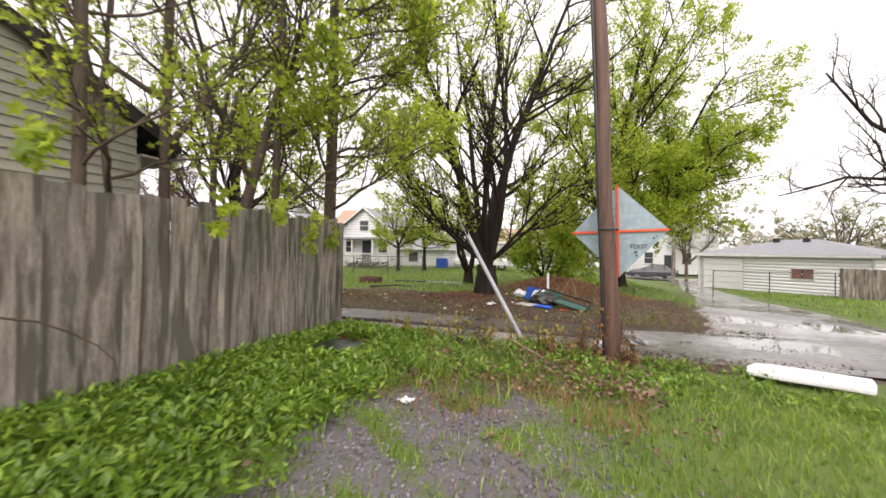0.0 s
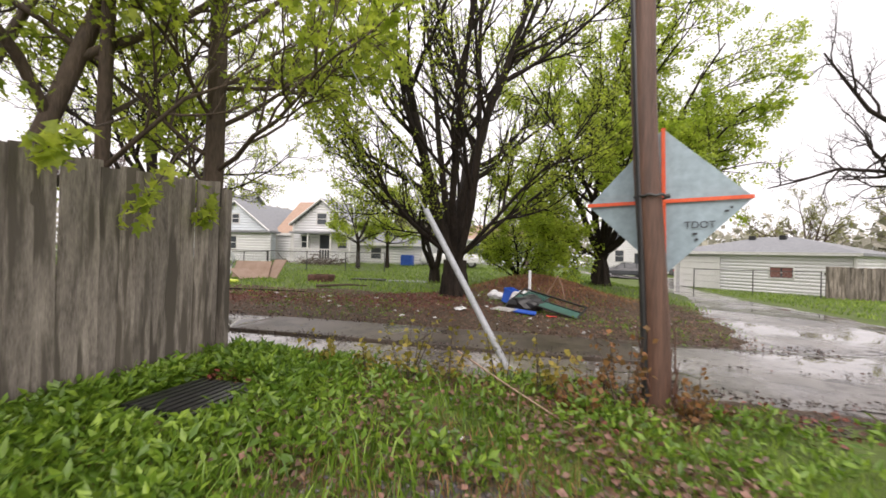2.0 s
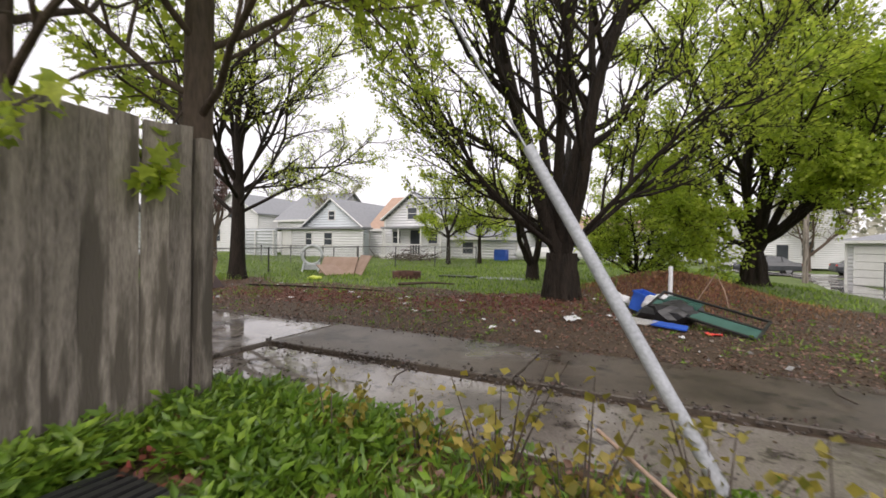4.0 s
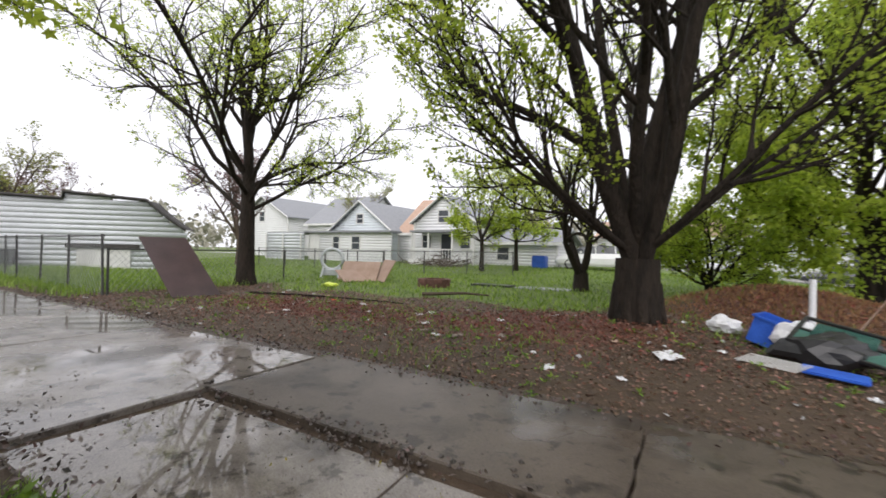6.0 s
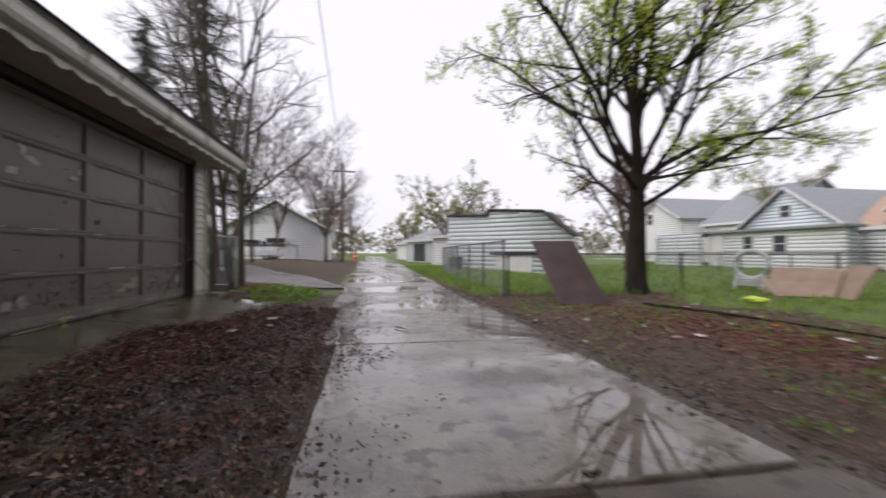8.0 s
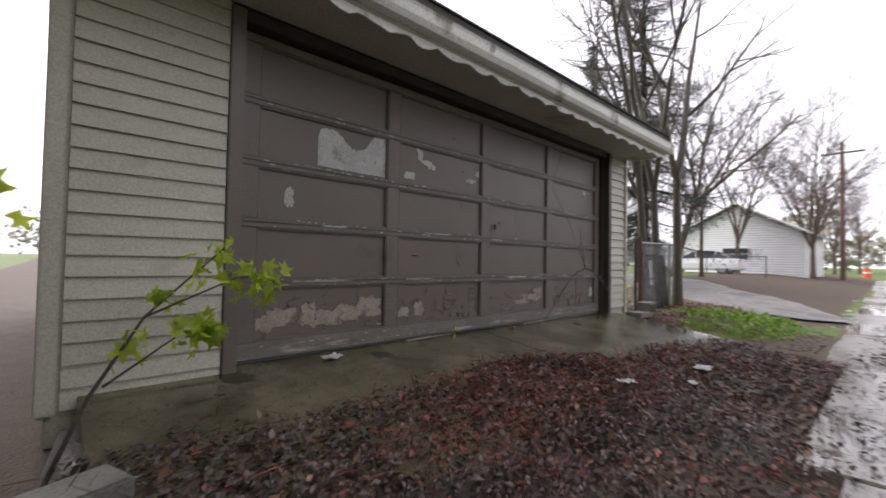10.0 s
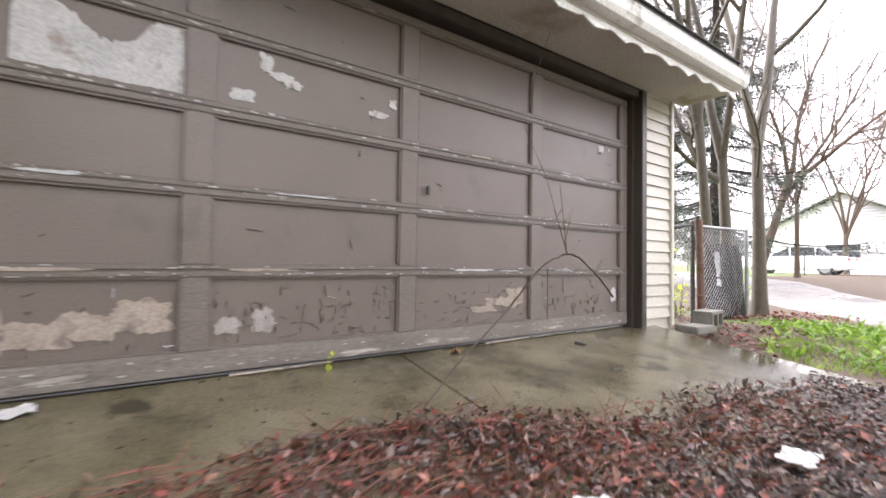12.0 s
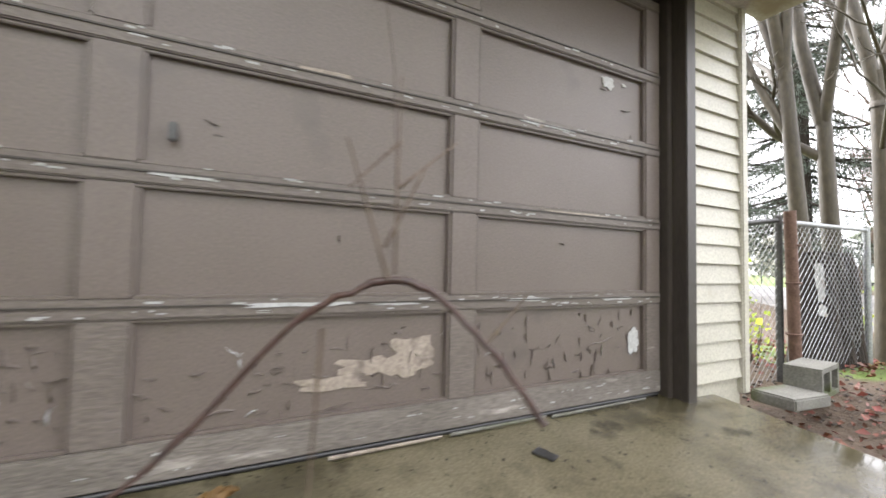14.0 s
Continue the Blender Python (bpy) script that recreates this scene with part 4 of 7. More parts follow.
for a, b in (((-HALF, -0.012, 0), (HALF, -0.012, 0)), ((0, -0.02, -HALF), (0, -0.02, HALF))):
    bm = boxed(-HALF if a[0] else -0.017, HALF if a[0] else 0.017, -0.026 if a[0] else -0.036, -0.012 if a[0] else -0.028, -0.017 if a[0] else -HALF, 0.017 if a[0] else HALF, 0.003)
    r = part("rib", bm, "orange", sign, "orange plastic cross rib")
    r.matrix_basis = turn
strap = part("strap", tubes("strap", [([(PX - 0.09 + 0.135 * math.cos(t), PY + 0.135 * math.sin(t), SZ + 0.02 + 0.008 * math.sin(9 * t)) for t in np.linspace(0, 6.4, 40)], [0.012] * 40, 6)]), "steel_dark", sign, "dark tie strap round the pole")
curve = bpy.data.curves.new("lettering", "FONT")
curve.body, curve.size, curve.extrude = "TDOT", 0.085, 0.001
txt = new("lettering_source", curve)
bpy.context.view_layer.update()
word = bpy.data.meshes.new_from_object(txt)
bpy.data.objects.remove(txt)
lettering = part("lettering", word, "ink", sign)
lettering.matrix_basis = turn @ pose(0.16, -0.028, -0.25, 90, 0, 0)
for k, (u, w_, h_) in enumerate(((0.22, -0.31, 0.04), (0.24, -0.36, 0.025), (0.46, -0.12, 0.03), (0.5, -0.09, 0.02))):
    r = part("mark", boxed(u, u + h_, -0.027, -0.024, w_, w_ + 0.018), "ink", sign)
    r.matrix_basis = turn

guy = thing("guy_guard", "grey plastic guy-wire guard slanting into the weeds", "guy wire")
part("guard", rod((0.65, 7.58, 1.79), (1.54, 7.59, 0.20), 0.030, 12, 0.036), "guy", guy)
part("wire", rod((-1.41, 7.56, 5.42), (1.66, 7.59, -0.02), 0.007, 5), "steel", guy)


# ---- trees ----
def grow(rng, base, direction, length, radius, level, top, out, tips, wiggle=0.18, rise=0.12, kids=(8, 7, 5), ratio=0.55, angle=0.75, start=0.25, sides=(12, 8, 5, 4, 3)):
    """Grows a limb and what springs from it; collects tubes in out and twig points in tips."""
    n = max(4, int(6 if level < 2 else 4))
    p, d = np.array(base, float), np.array(direction, float)
    d /= np.linalg.norm(d)
    pts, rad = [p.copy()], [radius]
    for i in range(n):
        d = d + rng.normal(0, wiggle, 3) + [0, 0, rise * (1 if level else 0.4)]
        d /= np.linalg.norm(d)
        p = p + d * length / n
        pts.append(p.copy())
        rad.append(radius * (1 - 0.80 * (i + 1) / n) + 0.0025)
    pts = np.array(pts)
    out[min(level, 1)].append((pts, rad, sides[min(level, 4)]))
    if level >= top:
        tips.append((pts, d))
        return
    for k in range(kids[min(level, len(kids) - 1)]):
        t = start + (1 - start) * (k + rng.random()) / kids[min(level, len(kids) - 1)]
        t = min(t, 0.98)
        i = min(int(t * n), n - 1)
        q = pts[i] + (pts[i + 1] - pts[i]) * (t * n - i)
        dd = pts[i + 1] - pts[i]
        dd /= np.linalg.norm(dd)
        side = np.cross(dd, rng.normal(0, 1, 3))
        side /= np.linalg.norm(side) + 1e-9
        a = angle * rng.uniform(0.7, 1.3)
        grow(rng, q, dd * math.cos(a) + side * math.sin(a), length * ratio * (1.15 - 0.55 * t) * rng.uniform(0.75, 1.2), rad[i] * 0.55, level + 1, top, out, tips, wiggle, rise, kids, ratio, angle, start, sides)


def tree(name, label, base, seed, trunk, leaders, limbs, leaf=None, leaf_size=0.07, per_twig=10, mat="bark", top=3, lean=(0, 0), group="", twigmat=None, kids=(8, 7, 5), wiggle=0.16, rise=0.1, ratio=0.5, droop=0.3, angle=0.75, sub_start=0.25, patchy=0.25):
    """trunk: (height, radius, flare); leaders: (count, length, radius, tilt); limbs: list of (z, azimuth, tilt, length, radius)."""
    rng = np.random.default_rng(seed)
    x, y = base
    z0 = gz(x, y) - 0.12
    ob = thing(name, label, "tree", group)
    out, tips = ([], []), []
    h, r, flare = trunk
    ts = np.linspace(0, 1, 9)
    line = [(x + lean[0] * h * t + 0.04 * h * 0.12 * math.sin(4 * t + seed), y + lean[1] * h * t, z0 + (h + 0.12) * t) for t in ts]
    rad = [r * (1 - (0.04 if h < 1 else 0.33) * t) + r * flare * math.exp(-t * h / 0.28) for t in ts]
    trunk_lines = [(np.array(line), rad, 16)]
    if r > 0.29:
        for k in range(9):
            a = 0.7 * k + rng.uniform(-0.2, 0.2)
            w = rng.uniform(0.85, 1.1)
            trunk_lines.append((np.array([(x + r * q * w * math.cos(a), y + r * q * w * math.sin(a), z0 + zz) for q, zz in ((1.12 + 0.6 * flare, 0.03), (0.93 + 0.3 * flare, 0.15), (0.84, 0.36), (0.78, min(0.75, 0.7 * h)), (0.62, min(1.25, h)))]), [0.20 * r, 0.30 * r, 0.32 * r, 0.28 * r, 0.12 * r], 8))
    head = np.array(line[-1])
    n, ln, lr, tilt = leaders
    for k in range(n):
        az = 2 * math.pi * (k + rng.uniform(-0.25, 0.25)) / max(n, 1) + seed
        tl = tilt * rng.uniform(0.5, 1.25)
        d = (math.sin(tl) * math.cos(az) + lean[0], math.sin(tl) * math.sin(az) + lean[1], math.cos(tl))
        start = head - [0, 0, rng.uniform(0.1, 0.45) * min(h, 1.0)]
        grow(rng, start, d, ln * rng.uniform(0.8, 1.15), lr * rng.uniform(0.8, 1.15), 0, top, out, tips, wiggle * 0.6, rise * 0.5, kids, ratio, angle, sub_start)
    for zz, az, tl, ll, rr in limbs:
        t = min(zz / h, 1)
        p = np.array([np.interp(t, ts, [q[i] for q in line]) for i in range(3)])
        a = math.radians(az)
        d = (math.sin(tl) * math.cos(a), math.sin(tl) * math.sin(a), math.cos(tl))
        grow(rng, p, d, ll, rr, 0, top, out, tips, wiggle, rise, kids, ratio, angle, sub_start)
    part("trunk", tubes("trunk", trunk_lines + out[0]), mat, ob)
    if out[1]:
        tagged(part("branchwork", tubes("branchwork", out[1]), twigmat or mat, ob), kind="stuff")
    if leaf and per_twig:
        pos, dr = [], []
        for pts, d in tips:
            if rng.random() < patchy:
                continue
            m = max(1, rng.poisson(per_twig))
            t = rng.random(m) ** 0.7 * (len(pts) - 1)
            i = np.minimum(t.astype(int), len(pts) - 2)
            q = pts[i] + (pts[i + 1] - pts[i]) * (t - i)[:, None]
            pos.append(q + rng.normal(0, leaf_size * 0.8, q.shape))
            dr.append(np.repeat(d[None], m, 0))
        part("crown", leaves("crown", np.concatenate(pos), np.concatenate(dr), leaf_size, rng=rng, droop=droop, lobed=name == "fence_tree"), leaf, ob)
    return ob


tree("maple_tree", "large many-stemmed maple with dark wet bark and young leaves", (-0.35, 13.95), 21, (0.92, 0.315, 0.16), (2, 10.0, 0.11, 0.27),
     [(0.78, 211, 0.56, 9.4, 0.165), (0.85, 25, 0.40, 9.5, 0.15), (1.0, 70, 0.22, 9.5, 0.10), (1.0, 125, 0.38, 9.0, 0.10), (1.0, 300, 0.40, 9.0, 0.10),
      (1.1, 205, 1.05, 5.6, 0.055), (1.1, 30, 0.95, 5.6, 0.055), (1.1, 330, 1.0, 5.0, 0.055), (1.1, 165, 1.1, 5.2, 0.05), (1.1, 250, 1.0, 5.0, 0.05)],
     "leaf", 0.072, 5, kids=(12, 7, 6), ratio=0.36, patchy=0.25, sub_start=0.18, rise=0.13, angle=0.72, wiggle=0.13)
tree("maple_tree", "leafy maple with a forked dark trunk", (4.05, 21.0), 34, (1.1, 0.30, 0.4), (7, 10.0, 0.13, 0.40), [(1.0, 195, 1.15, 5.0, 0.07), (1.05, 240, 1.2, 4.6, 0.065), (1.1, 350, 0.8, 6.4, 0.09), (1.1, 20, 1.0, 5.4, 0.08), (1.1, 300, 1.05, 5.6, 0.075), (1.1, 330, 0.6, 6.8, 0.10), (1.1, 270, 0.9, 6.0, 0.075)],
     "leaf_dense", 0.105, 13, kids=(14, 8, 5), ratio=0.40, patchy=0.12, droop=0.7, sub_start=0.2, rise=0.05)
tree("maple_tree", "thinly leafed maple with spreading bare limbs", (-11.6, 15.3), 55, (3.4, 0.27, 0.45), (3, 6.0, 0.13, 0.25),
     [(2.2, 200, 1.15, 6.5, 0.075), (2.3, 20, 1.2, 5.5, 0.06), (2.6, 150, 1.0, 6.5, 0.075), (2.8, 300, 1.1, 7.5, 0.075), (3.0, 250, 1.0, 7.5, 0.08), (3.0, 80, 0.9, 6.0, 0.08), (2.5, 330, 1.25, 6.5, 0.06), (3.1, 0, 0.9, 6.5, 0.07), (3.3, 225, 0.7, 7.0, 0.08), (3.3, 280, 0.6, 7.0, 0.08), (3.3, 40, 0.7, 6.0, 0.07)],
     "leaf", 0.07, 6, kids=(12, 7, 5), ratio=0.36, patchy=0.35, rise=0.06)
tree("bush", "rounded bright green bush beyond the maple", (0.75, 22.0), 63, (0.35, 0.10, 0.3), (8, 2.9, 0.05, 0.75), [(0.3, 60 * i, 1.15, 2.1, 0.04) for i in range(6)], "leaf_dense", 0.10, 6, kids=(8, 6, 4), ratio=0.45, patchy=0.15, rise=0.05)
tree("small_tree", "small forked tree at the edge of the grass", (-2.75, 21.1), 61, (0.6, 0.22, 0.4), (4, 4.0, 0.12, 0.5), [], "leaf", 0.08, 6, kids=(7, 6, 4), patchy=0.3)
for k, (bx, by) in enumerate(((-9.3, 27.4), (-7.95, 28.9))):
    tree("small_tree", "young leafy yard tree with a straight trunk", (bx, by), 70 + k, (2.0, 0.13, 0.4), (4, 3.2, 0.06, 0.5), [(1.6, 90 * i, 1.2, 2.0, 0.04) for i in range(4)], "leaf_dense" if k else "leaf", 0.11, 9, kids=(7, 5, 4), group="yard trees")

# trees crowding behind the fence
tree("fence_tree", "tall thin tree beside the fence end with maple leaves", (-1.86, 7.42), 81, (7.0, 0.115, 0.3), (2, 3.0, 0.07, 0.3), [(1.95 + 0.4 * i, 170 + (67 * i) % 205, 1.2, 1.8, 0.026) for i in range(11)] + [(2.2 + 0.5 * i, 5 + (37 * i) % 100, 1.15, 2.5, 0.028) for i in range(9)], "leaf", 0.092, 14, "bark_brown", top=2, kids=(9, 7), patchy=0.25, group="fence trees")
tree("fence_tree", "thick leaning tree trunk behind the fence", (-2.45, 5.3), 82, (4.6, 0.095, 0.2), (3, 3.6, 0.045, 0.5), [(2.4, 250, 0.8, 3.0, 0.05), (3.0, 60, 1.0, 3.0, 0.05), (3.5, 320, 1.1, 2.6, 0.04)], "leaf", 0.08, 3, "bark_brown", top=3, lean=(0.02, 0.34), kids=(6, 5, 3), patchy=0.4, group="fence trees")
tree("fence_tree", "slender dark tree by the garage gable", (-2.25, 3.72), 83, (5.0, 0.07, 0.2), (2, 2.5, 0.04, 0.3), [(2.2 + 0.5 * i, 140 * i % 360, 1.2, 1.5, 0.02) for i in range(6)], "leaf", 0.085, 7, "bark_brown", top=2, kids=(7, 5), patchy=0.3, group="fence trees")
tree("fence_tree", "brown upright tree behind the fence", (-2.85, 5.1), 84, (5.2, 0.08, 0.2), (3, 3.2, 0.055, 0.4), [(2.8, 30, 0.6, 3.0, 0.05), (3.4, 200, 0.9, 2.5, 0.04)], "leaf", 0.08, 3, "bark_brown", top=3, kids=(6, 5, 3), patchy=0.4, group="fence trees")
tree("fence_tree", "brown forked tree behind the fence", (-3.0, 6.0), 85, (2.9, 0.065, 0.2), (3, 4.2, 0.045, 0.35), [], "leaf", 0.08, 3, "bark_brown", top=3, kids=(6, 5, 3), patchy=0.4, group="fence trees")
tree("fence_tree", "slim dark tree near the alley behind the fence", (-2.2, 6.45), 86, (6.0, 0.07, 0.2), (2, 2.5, 0.045, 0.3), [(2.0 + 0.5 * i, 100 * i % 360, 1.1, 2.2, 0.025) for i in range(8)], "leaf", 0.085, 4, "bark_brown", top=2, kids=(8, 6), patchy=0.4, group="fence trees")
tree("fence_tree", "thin leaning sapling against the garage siding", (-2.6, 4.45), 87, (3.2, 0.05, 0.2), (3, 2.0, 0.03, 0.5), [(2.0, 330, 1.1, 1.6, 0.025), (2.2, 60, 1.2, 1.5, 0.02)], "leaf", 0.09, 8, "bark_brown", top=2, lean=(-0.05, -0.08), kids=(7, 5), patchy=0.1, group="fence trees")

# trees past the garage
tree("alley_tree", "smooth grey-brown tree bending over the grass by the gate", (-12.95, 4.92), 91, (2.9, 0.098, 0.35), (2, 5.5, 0.075, 0.20), [(2.4, 200, 0.35, 4.2, 0.045), (2.1, 20, 0.9, 2.0, 0.025)], None, mat="bark_smooth", top=3, kids=(6, 5, 4), lean=(0.0, -0.01), group="garage trees")
tree("alley_tree", "smooth greenish tree leaning behind the chain-link gate", (-12.05, 4.66), 92, (3.0, 0.085, 0.2), (3, 4.6, 0.055, 0.3), [(2.2, 300, 0.5, 2.4, 0.045), (2.5, 200, 0.6, 2.0, 0.035)], None, mat="bark_smooth", top=3, lean=(0.03, -0.05), kids=(6, 5, 4), group="garage trees")
tree("alley_tree", "smooth greenish forked tree behind the chain-link gate", (-12.45, 4.72), 93, (2.6, 0.09, 0.2), (2, 5.5, 0.065, 0.12), [(2.0, 285, 0.85, 1.6, 0.05)], None, mat="bark_smooth", top=3, lean=(0.02, -0.03), kids=(6, 5, 4), group="garage trees")
tree("bare_tree", "leaning bare tree by the parked car", (-24.5, 0.9), 94, (3.4, 0.16, 0.3), (4, 6.0, 0.085, 0.45), [], None, mat="bark_brown", top=3, lean=(0.05, 0.30), kids=(9, 8, 6), group="bare trees")
tree("bare_tree", "thin bare tree by the parked car", (-25.0, 2.0), 95, (3.0, 0.09, 0.3), (3, 4.0, 0.05, 0.35), [], "leaf_red", 0.06, 1, mat="bark_brown", top=3, kids=(7, 6, 4), group="bare trees")
for k, (bx, by, hh) in enumerate(((-38, 4.5, 11), (-36, 1.0, 9), (-47, 3.5, 10), (-58, 4, 9), (-75, 5, 10), (-44, -4, 9))):
    tree("bare_tree", "tall bare tree lining the alley", (bx, by), 100 + k, (2.2, 0.15, 0.3), (6, hh * 0.8, 0.075, 0.34), [], "leaf_red" if k % 3 == 2 else None, 0.09, 2, "bark_brown", top=3, kids=(10, 7, 5), ratio=0.4, group="alley trees")
for k, (bx, by, hh, lf) in enumerate(((-24.5, 23.5, 7.0, "leaf_red"), (-34, 14.5, 7, "leaf_bud"), (-62, 14, 8, "leaf_bud"), (-48, 20, 8, "leaf_red"), (-30, 42, 8, "leaf_bud"), (24, 46, 8, "leaf_bud"), (30, 42, 9, "leaf_bud"), (0, 52, 9, "leaf_dense"), (14, 54, 8, "leaf_bud"), (-14, 50, 8, "leaf_bud"))):
    tree("garden_tree", "hazy budding tree among the far houses", (bx, by), 120 + k, (1.8, 0.2, 0.3), (5, hh * 0.7, 0.12, 0.5), [], lf, 0.13, 5, "bark_brown", top=3, kids=(8, 6, 4), ratio=0.42, patchy=0.2, group="far trees")
tree("bare_tree", "large gnarled bare tree over the white garage lawn", (18.2, 22.6), 140, (4.6, 0.4, 0.4), (4, 8.0, 0.2, 0.6), [(4.2, 175, 0.95, 8.5, 0.16), (4.5, 195, 0.75, 9.5, 0.17), (4.0, 150, 1.15, 7.5, 0.12), (3.8, 185, 1.25, 7.0, 0.11), (4.5, 165, 0.6, 9.0, 0.14)], None, mat="bark", top=3, wiggle=0.28, kids=(8, 6, 5), ratio=0.42)


def spruce(x, y, h, seed):
    """A spruce: whorls of drooping boughs thick with needles."""
    rng = np.random.default_rng(seed)
    ob = thing("spruce_tree", "tall dark spruce with drooping boughs", "tree", "spruces")
    z0 = gz(x, y) - 0.1
    part("trunk", tubes("trunk", [([(x, y, z0 + h * t) for t in np.linspace(0, 1, 7)], [0.22 * (1 - t) + 0.02 for t in np.linspace(0, 1, 7)], 8)]), "bark", ob)
    boughs, pos, dr = [], [], []
    for k in range(150):
        t = rng.uniform(0.12, 1.0)
        a, ln = rng.uniform(0, 6.283), (1 - t) ** 0.8 * h * 0.26 * rng.uniform(0.6, 1.2) + 0.25
        s = np.linspace(0, 1, 5)
        pts = np.stack([x + ln * s * math.cos(a), y + ln * s * math.sin(a), z0 + h * t - 0.35 * ln * s + 0.22 * ln * s ** 3], -1)
        boughs.append((pts, 0.03 * (1 - s) + 0.006, 4))
        m = int(190 * ln) + 40
        u = rng.random(m)
        i = np.minimum((u * 4).astype(int), 3)
        q = pts[i] + (pts[i + 1] - pts[i]) * (u * 4 - i)[:, None]
        off = rng.normal(0, 0.16, (m, 3)) * (0.4 + ln * 0.25)
        off[:, 2] = -np.abs(off[:, 2]) * 0.8
        pos.append(q + off)
        dr.append(off + (pts[-1] - pts[0]) * 0.1)
    tagged(part("branchwork", tubes("branchwork", boughs), "bark", ob), kind="stuff")
    part("crown", leaves("crown", np.concatenate(pos), np.concatenate(dr), 0.13, wide=0.16, fold=0.1, rng=rng, droop=0.2), "needle", ob)


spruce(-19.5, 1.6, 13.5, 7)
spruce(-23.5, -2.5, 12.0, 8)
spruce(-36.5, 15.5, 5.0, 9)


# ---- undergrowth ----
def scatter(rng, n, x0, x1, y0, y1, keep):
    x, y = rng.uniform(x0, x1, n), rng.uniform(y0, y1, n)
    k = rng.random(n) < keep(x, y)
    return x[k], y[k]


def blades(name, x, y, h, w, rng, mat, label):
    """Grass: one bent blade of two triangles at each place."""
    n = len(x)
    z = ground_z(x, y) - 0.01
    a = rng.uniform(0, 6.283, n)
    b = rng.normal(0, 0.45, (n, 2))
    hh = h * rng.uniform(0.5, 1.3, n)
    ww = w * rng.uniform(0.6, 1.3, n)
    dx, dy = np.cos(a) * ww / 2, np.sin(a) * ww / 2
    p0, p1 = np.stack([x - dx, y - dy, z], -1), np.stack([x + dx, y + dy, z], -1)
    mx, my = x + b[:, 0] * hh * 0.3, y + b[:, 1] * hh * 0.3
    p2, p3 = np.stack([mx + dx * 0.7, my + dy * 0.7, z + hh * 0.6], -1), np.stack([mx - dx * 0.7, my - dy * 0.7, z + hh * 0.6], -1)
    tip = np.stack([x + b[:, 0] * hh, y + b[:, 1] * hh, z + hh * 0.92], -1)
    v = np.stack([p0, p1, p2, p3, tip], 1).reshape(-1, 3)
    k = np.arange(n)[:, None] * 5
    f = np.concatenate([k + [0, 1, 2], k + [0, 2, 3], k + [3, 2, 4]], 1).reshape(-1, 3)
    tagged(part(name, mesh_np(name, v, f), mat), label, "grass", kind="stuff")


def weeds_at(name, x, y, size, height, rng, mat, label, per=8):
    """Low leafy plants: a loose rosette of leaves on short stalks at each place."""
    n = len(x)
    z = ground_z(x, y)
    hh = height * rng.uniform(0.3, 1.1, n)
    a = rng.uniform(0, 6.283, (n, per))
    r = size * rng.uniform(0.2, 1.3, (n, per))
    t = rng.uniform(0.25, 1.0, (n, per))
    pos = np.stack([x[:, None] + r * np.cos(a), y[:, None] + r * np.sin(a), z[:, None] + hh[:, None] * t], -1).reshape(-1, 3)
    dr = np.stack([np.cos(a), np.sin(a), 0.55 + 0 * a], -1).reshape(-1, 3)
    tagged(part(name, leaves(name, pos, dr, size * 1.5, wide=0.40, fold=0.18, rng=rng, droop=0.1), mat), label, "weeds", kind="stuff")


rng = np.random.default_rng(77)


def off_paving(x, y):
    return 1 - smooth_step(y, 7.75, 8.0) * (1 - smooth_step(y, 10.4, 10.6))


def drive_clear(x, y):
    return 1 - (np.abs(x - np.interp(y, [7, 10.5, 14, 20, 28, 38], [6.4, 6.9, 7.2, 7.9, 9.3, 11.0])) < np.interp(y, [7, 10.5, 14, 20, 28, 38], [2.6, 2.7, 2.1, 1.5, 1.4, 1.5])) * (y > 6.6)


def lush(x, y):
    """The weed bed along the fence."""
    edge = 0.35 - 0.1 * (y - 3) + 0.35 * wave(x, y, 1.4, 3)
    return (1 - smooth_step(x, edge - 0.5, edge + 0.5)) * (x > FX + 0.04)


mat_clear = lambda x, y: 1 - (np.abs(x + 0.76 + 0.1 * (y - 6.16)) < 0.34) * (np.abs(y - 6.16) < 0.55)
x, y = scatter(rng, 17000, FX + 0.05, 1.3, -0.6, 7.9, lambda x, y: lush(x, y) * off_paving(x, y) * mat_clear(x, y) * np.clip(0.7 + 0.6 * wave(x, y, 3.1, 9), 0.1, 1))
weeds_at("weeds", x, y, 0.060, 0.19, rng, "weed", "lush wet green weeds along the fence", 9)
x, y = scatter(rng, 22000, FX + 0.05, 1.8, -0.6, 7.8, lambda x, y: np.clip(lush(x, y) + 0.35 * (y > 5), 0, 1) * mat_clear(x, y) * np.clip(0.5 + 0.7 * wave(x, y, 2.4, 21), 0.05, 1))
blades("weed_stalks", x, y, 0.22, 0.015, rng, "weed", "upright grassy weeds in the fence bed")
x, y = scatter(rng, 2600, -1.2, 2.6, 5.6, 7.9, lambda x, y: 0.40 * off_paving(x, y) * mat_clear(x, y) * (0.5 + 0.6 * wave(x, y, 3, 5)))
weeds_at("weeds", x, y, 0.055, 0.18, rng, "weed", "low weeds at the alley edge", 8)
x, y = scatter(rng, 350, -2.3, -0.8, 7.35, 7.95, lambda x, y: 0.7 + 0.4 * wave(x, y, 3, 2))
weeds_at("weeds", x, y, 0.045, 0.12, rng, "weed", "low weeds at the alley edge beside the fence", 7)
x, y = scatter(rng, 2200, -2.5, -0.8, 7.35, 7.98, lambda x, y: 0.7 + 0.4 * wave(x, y, 3, 2))
blades("grass", x, y, 0.10, 0.009, rng, "grass", "grass tufts at the alley edge beside the fence")
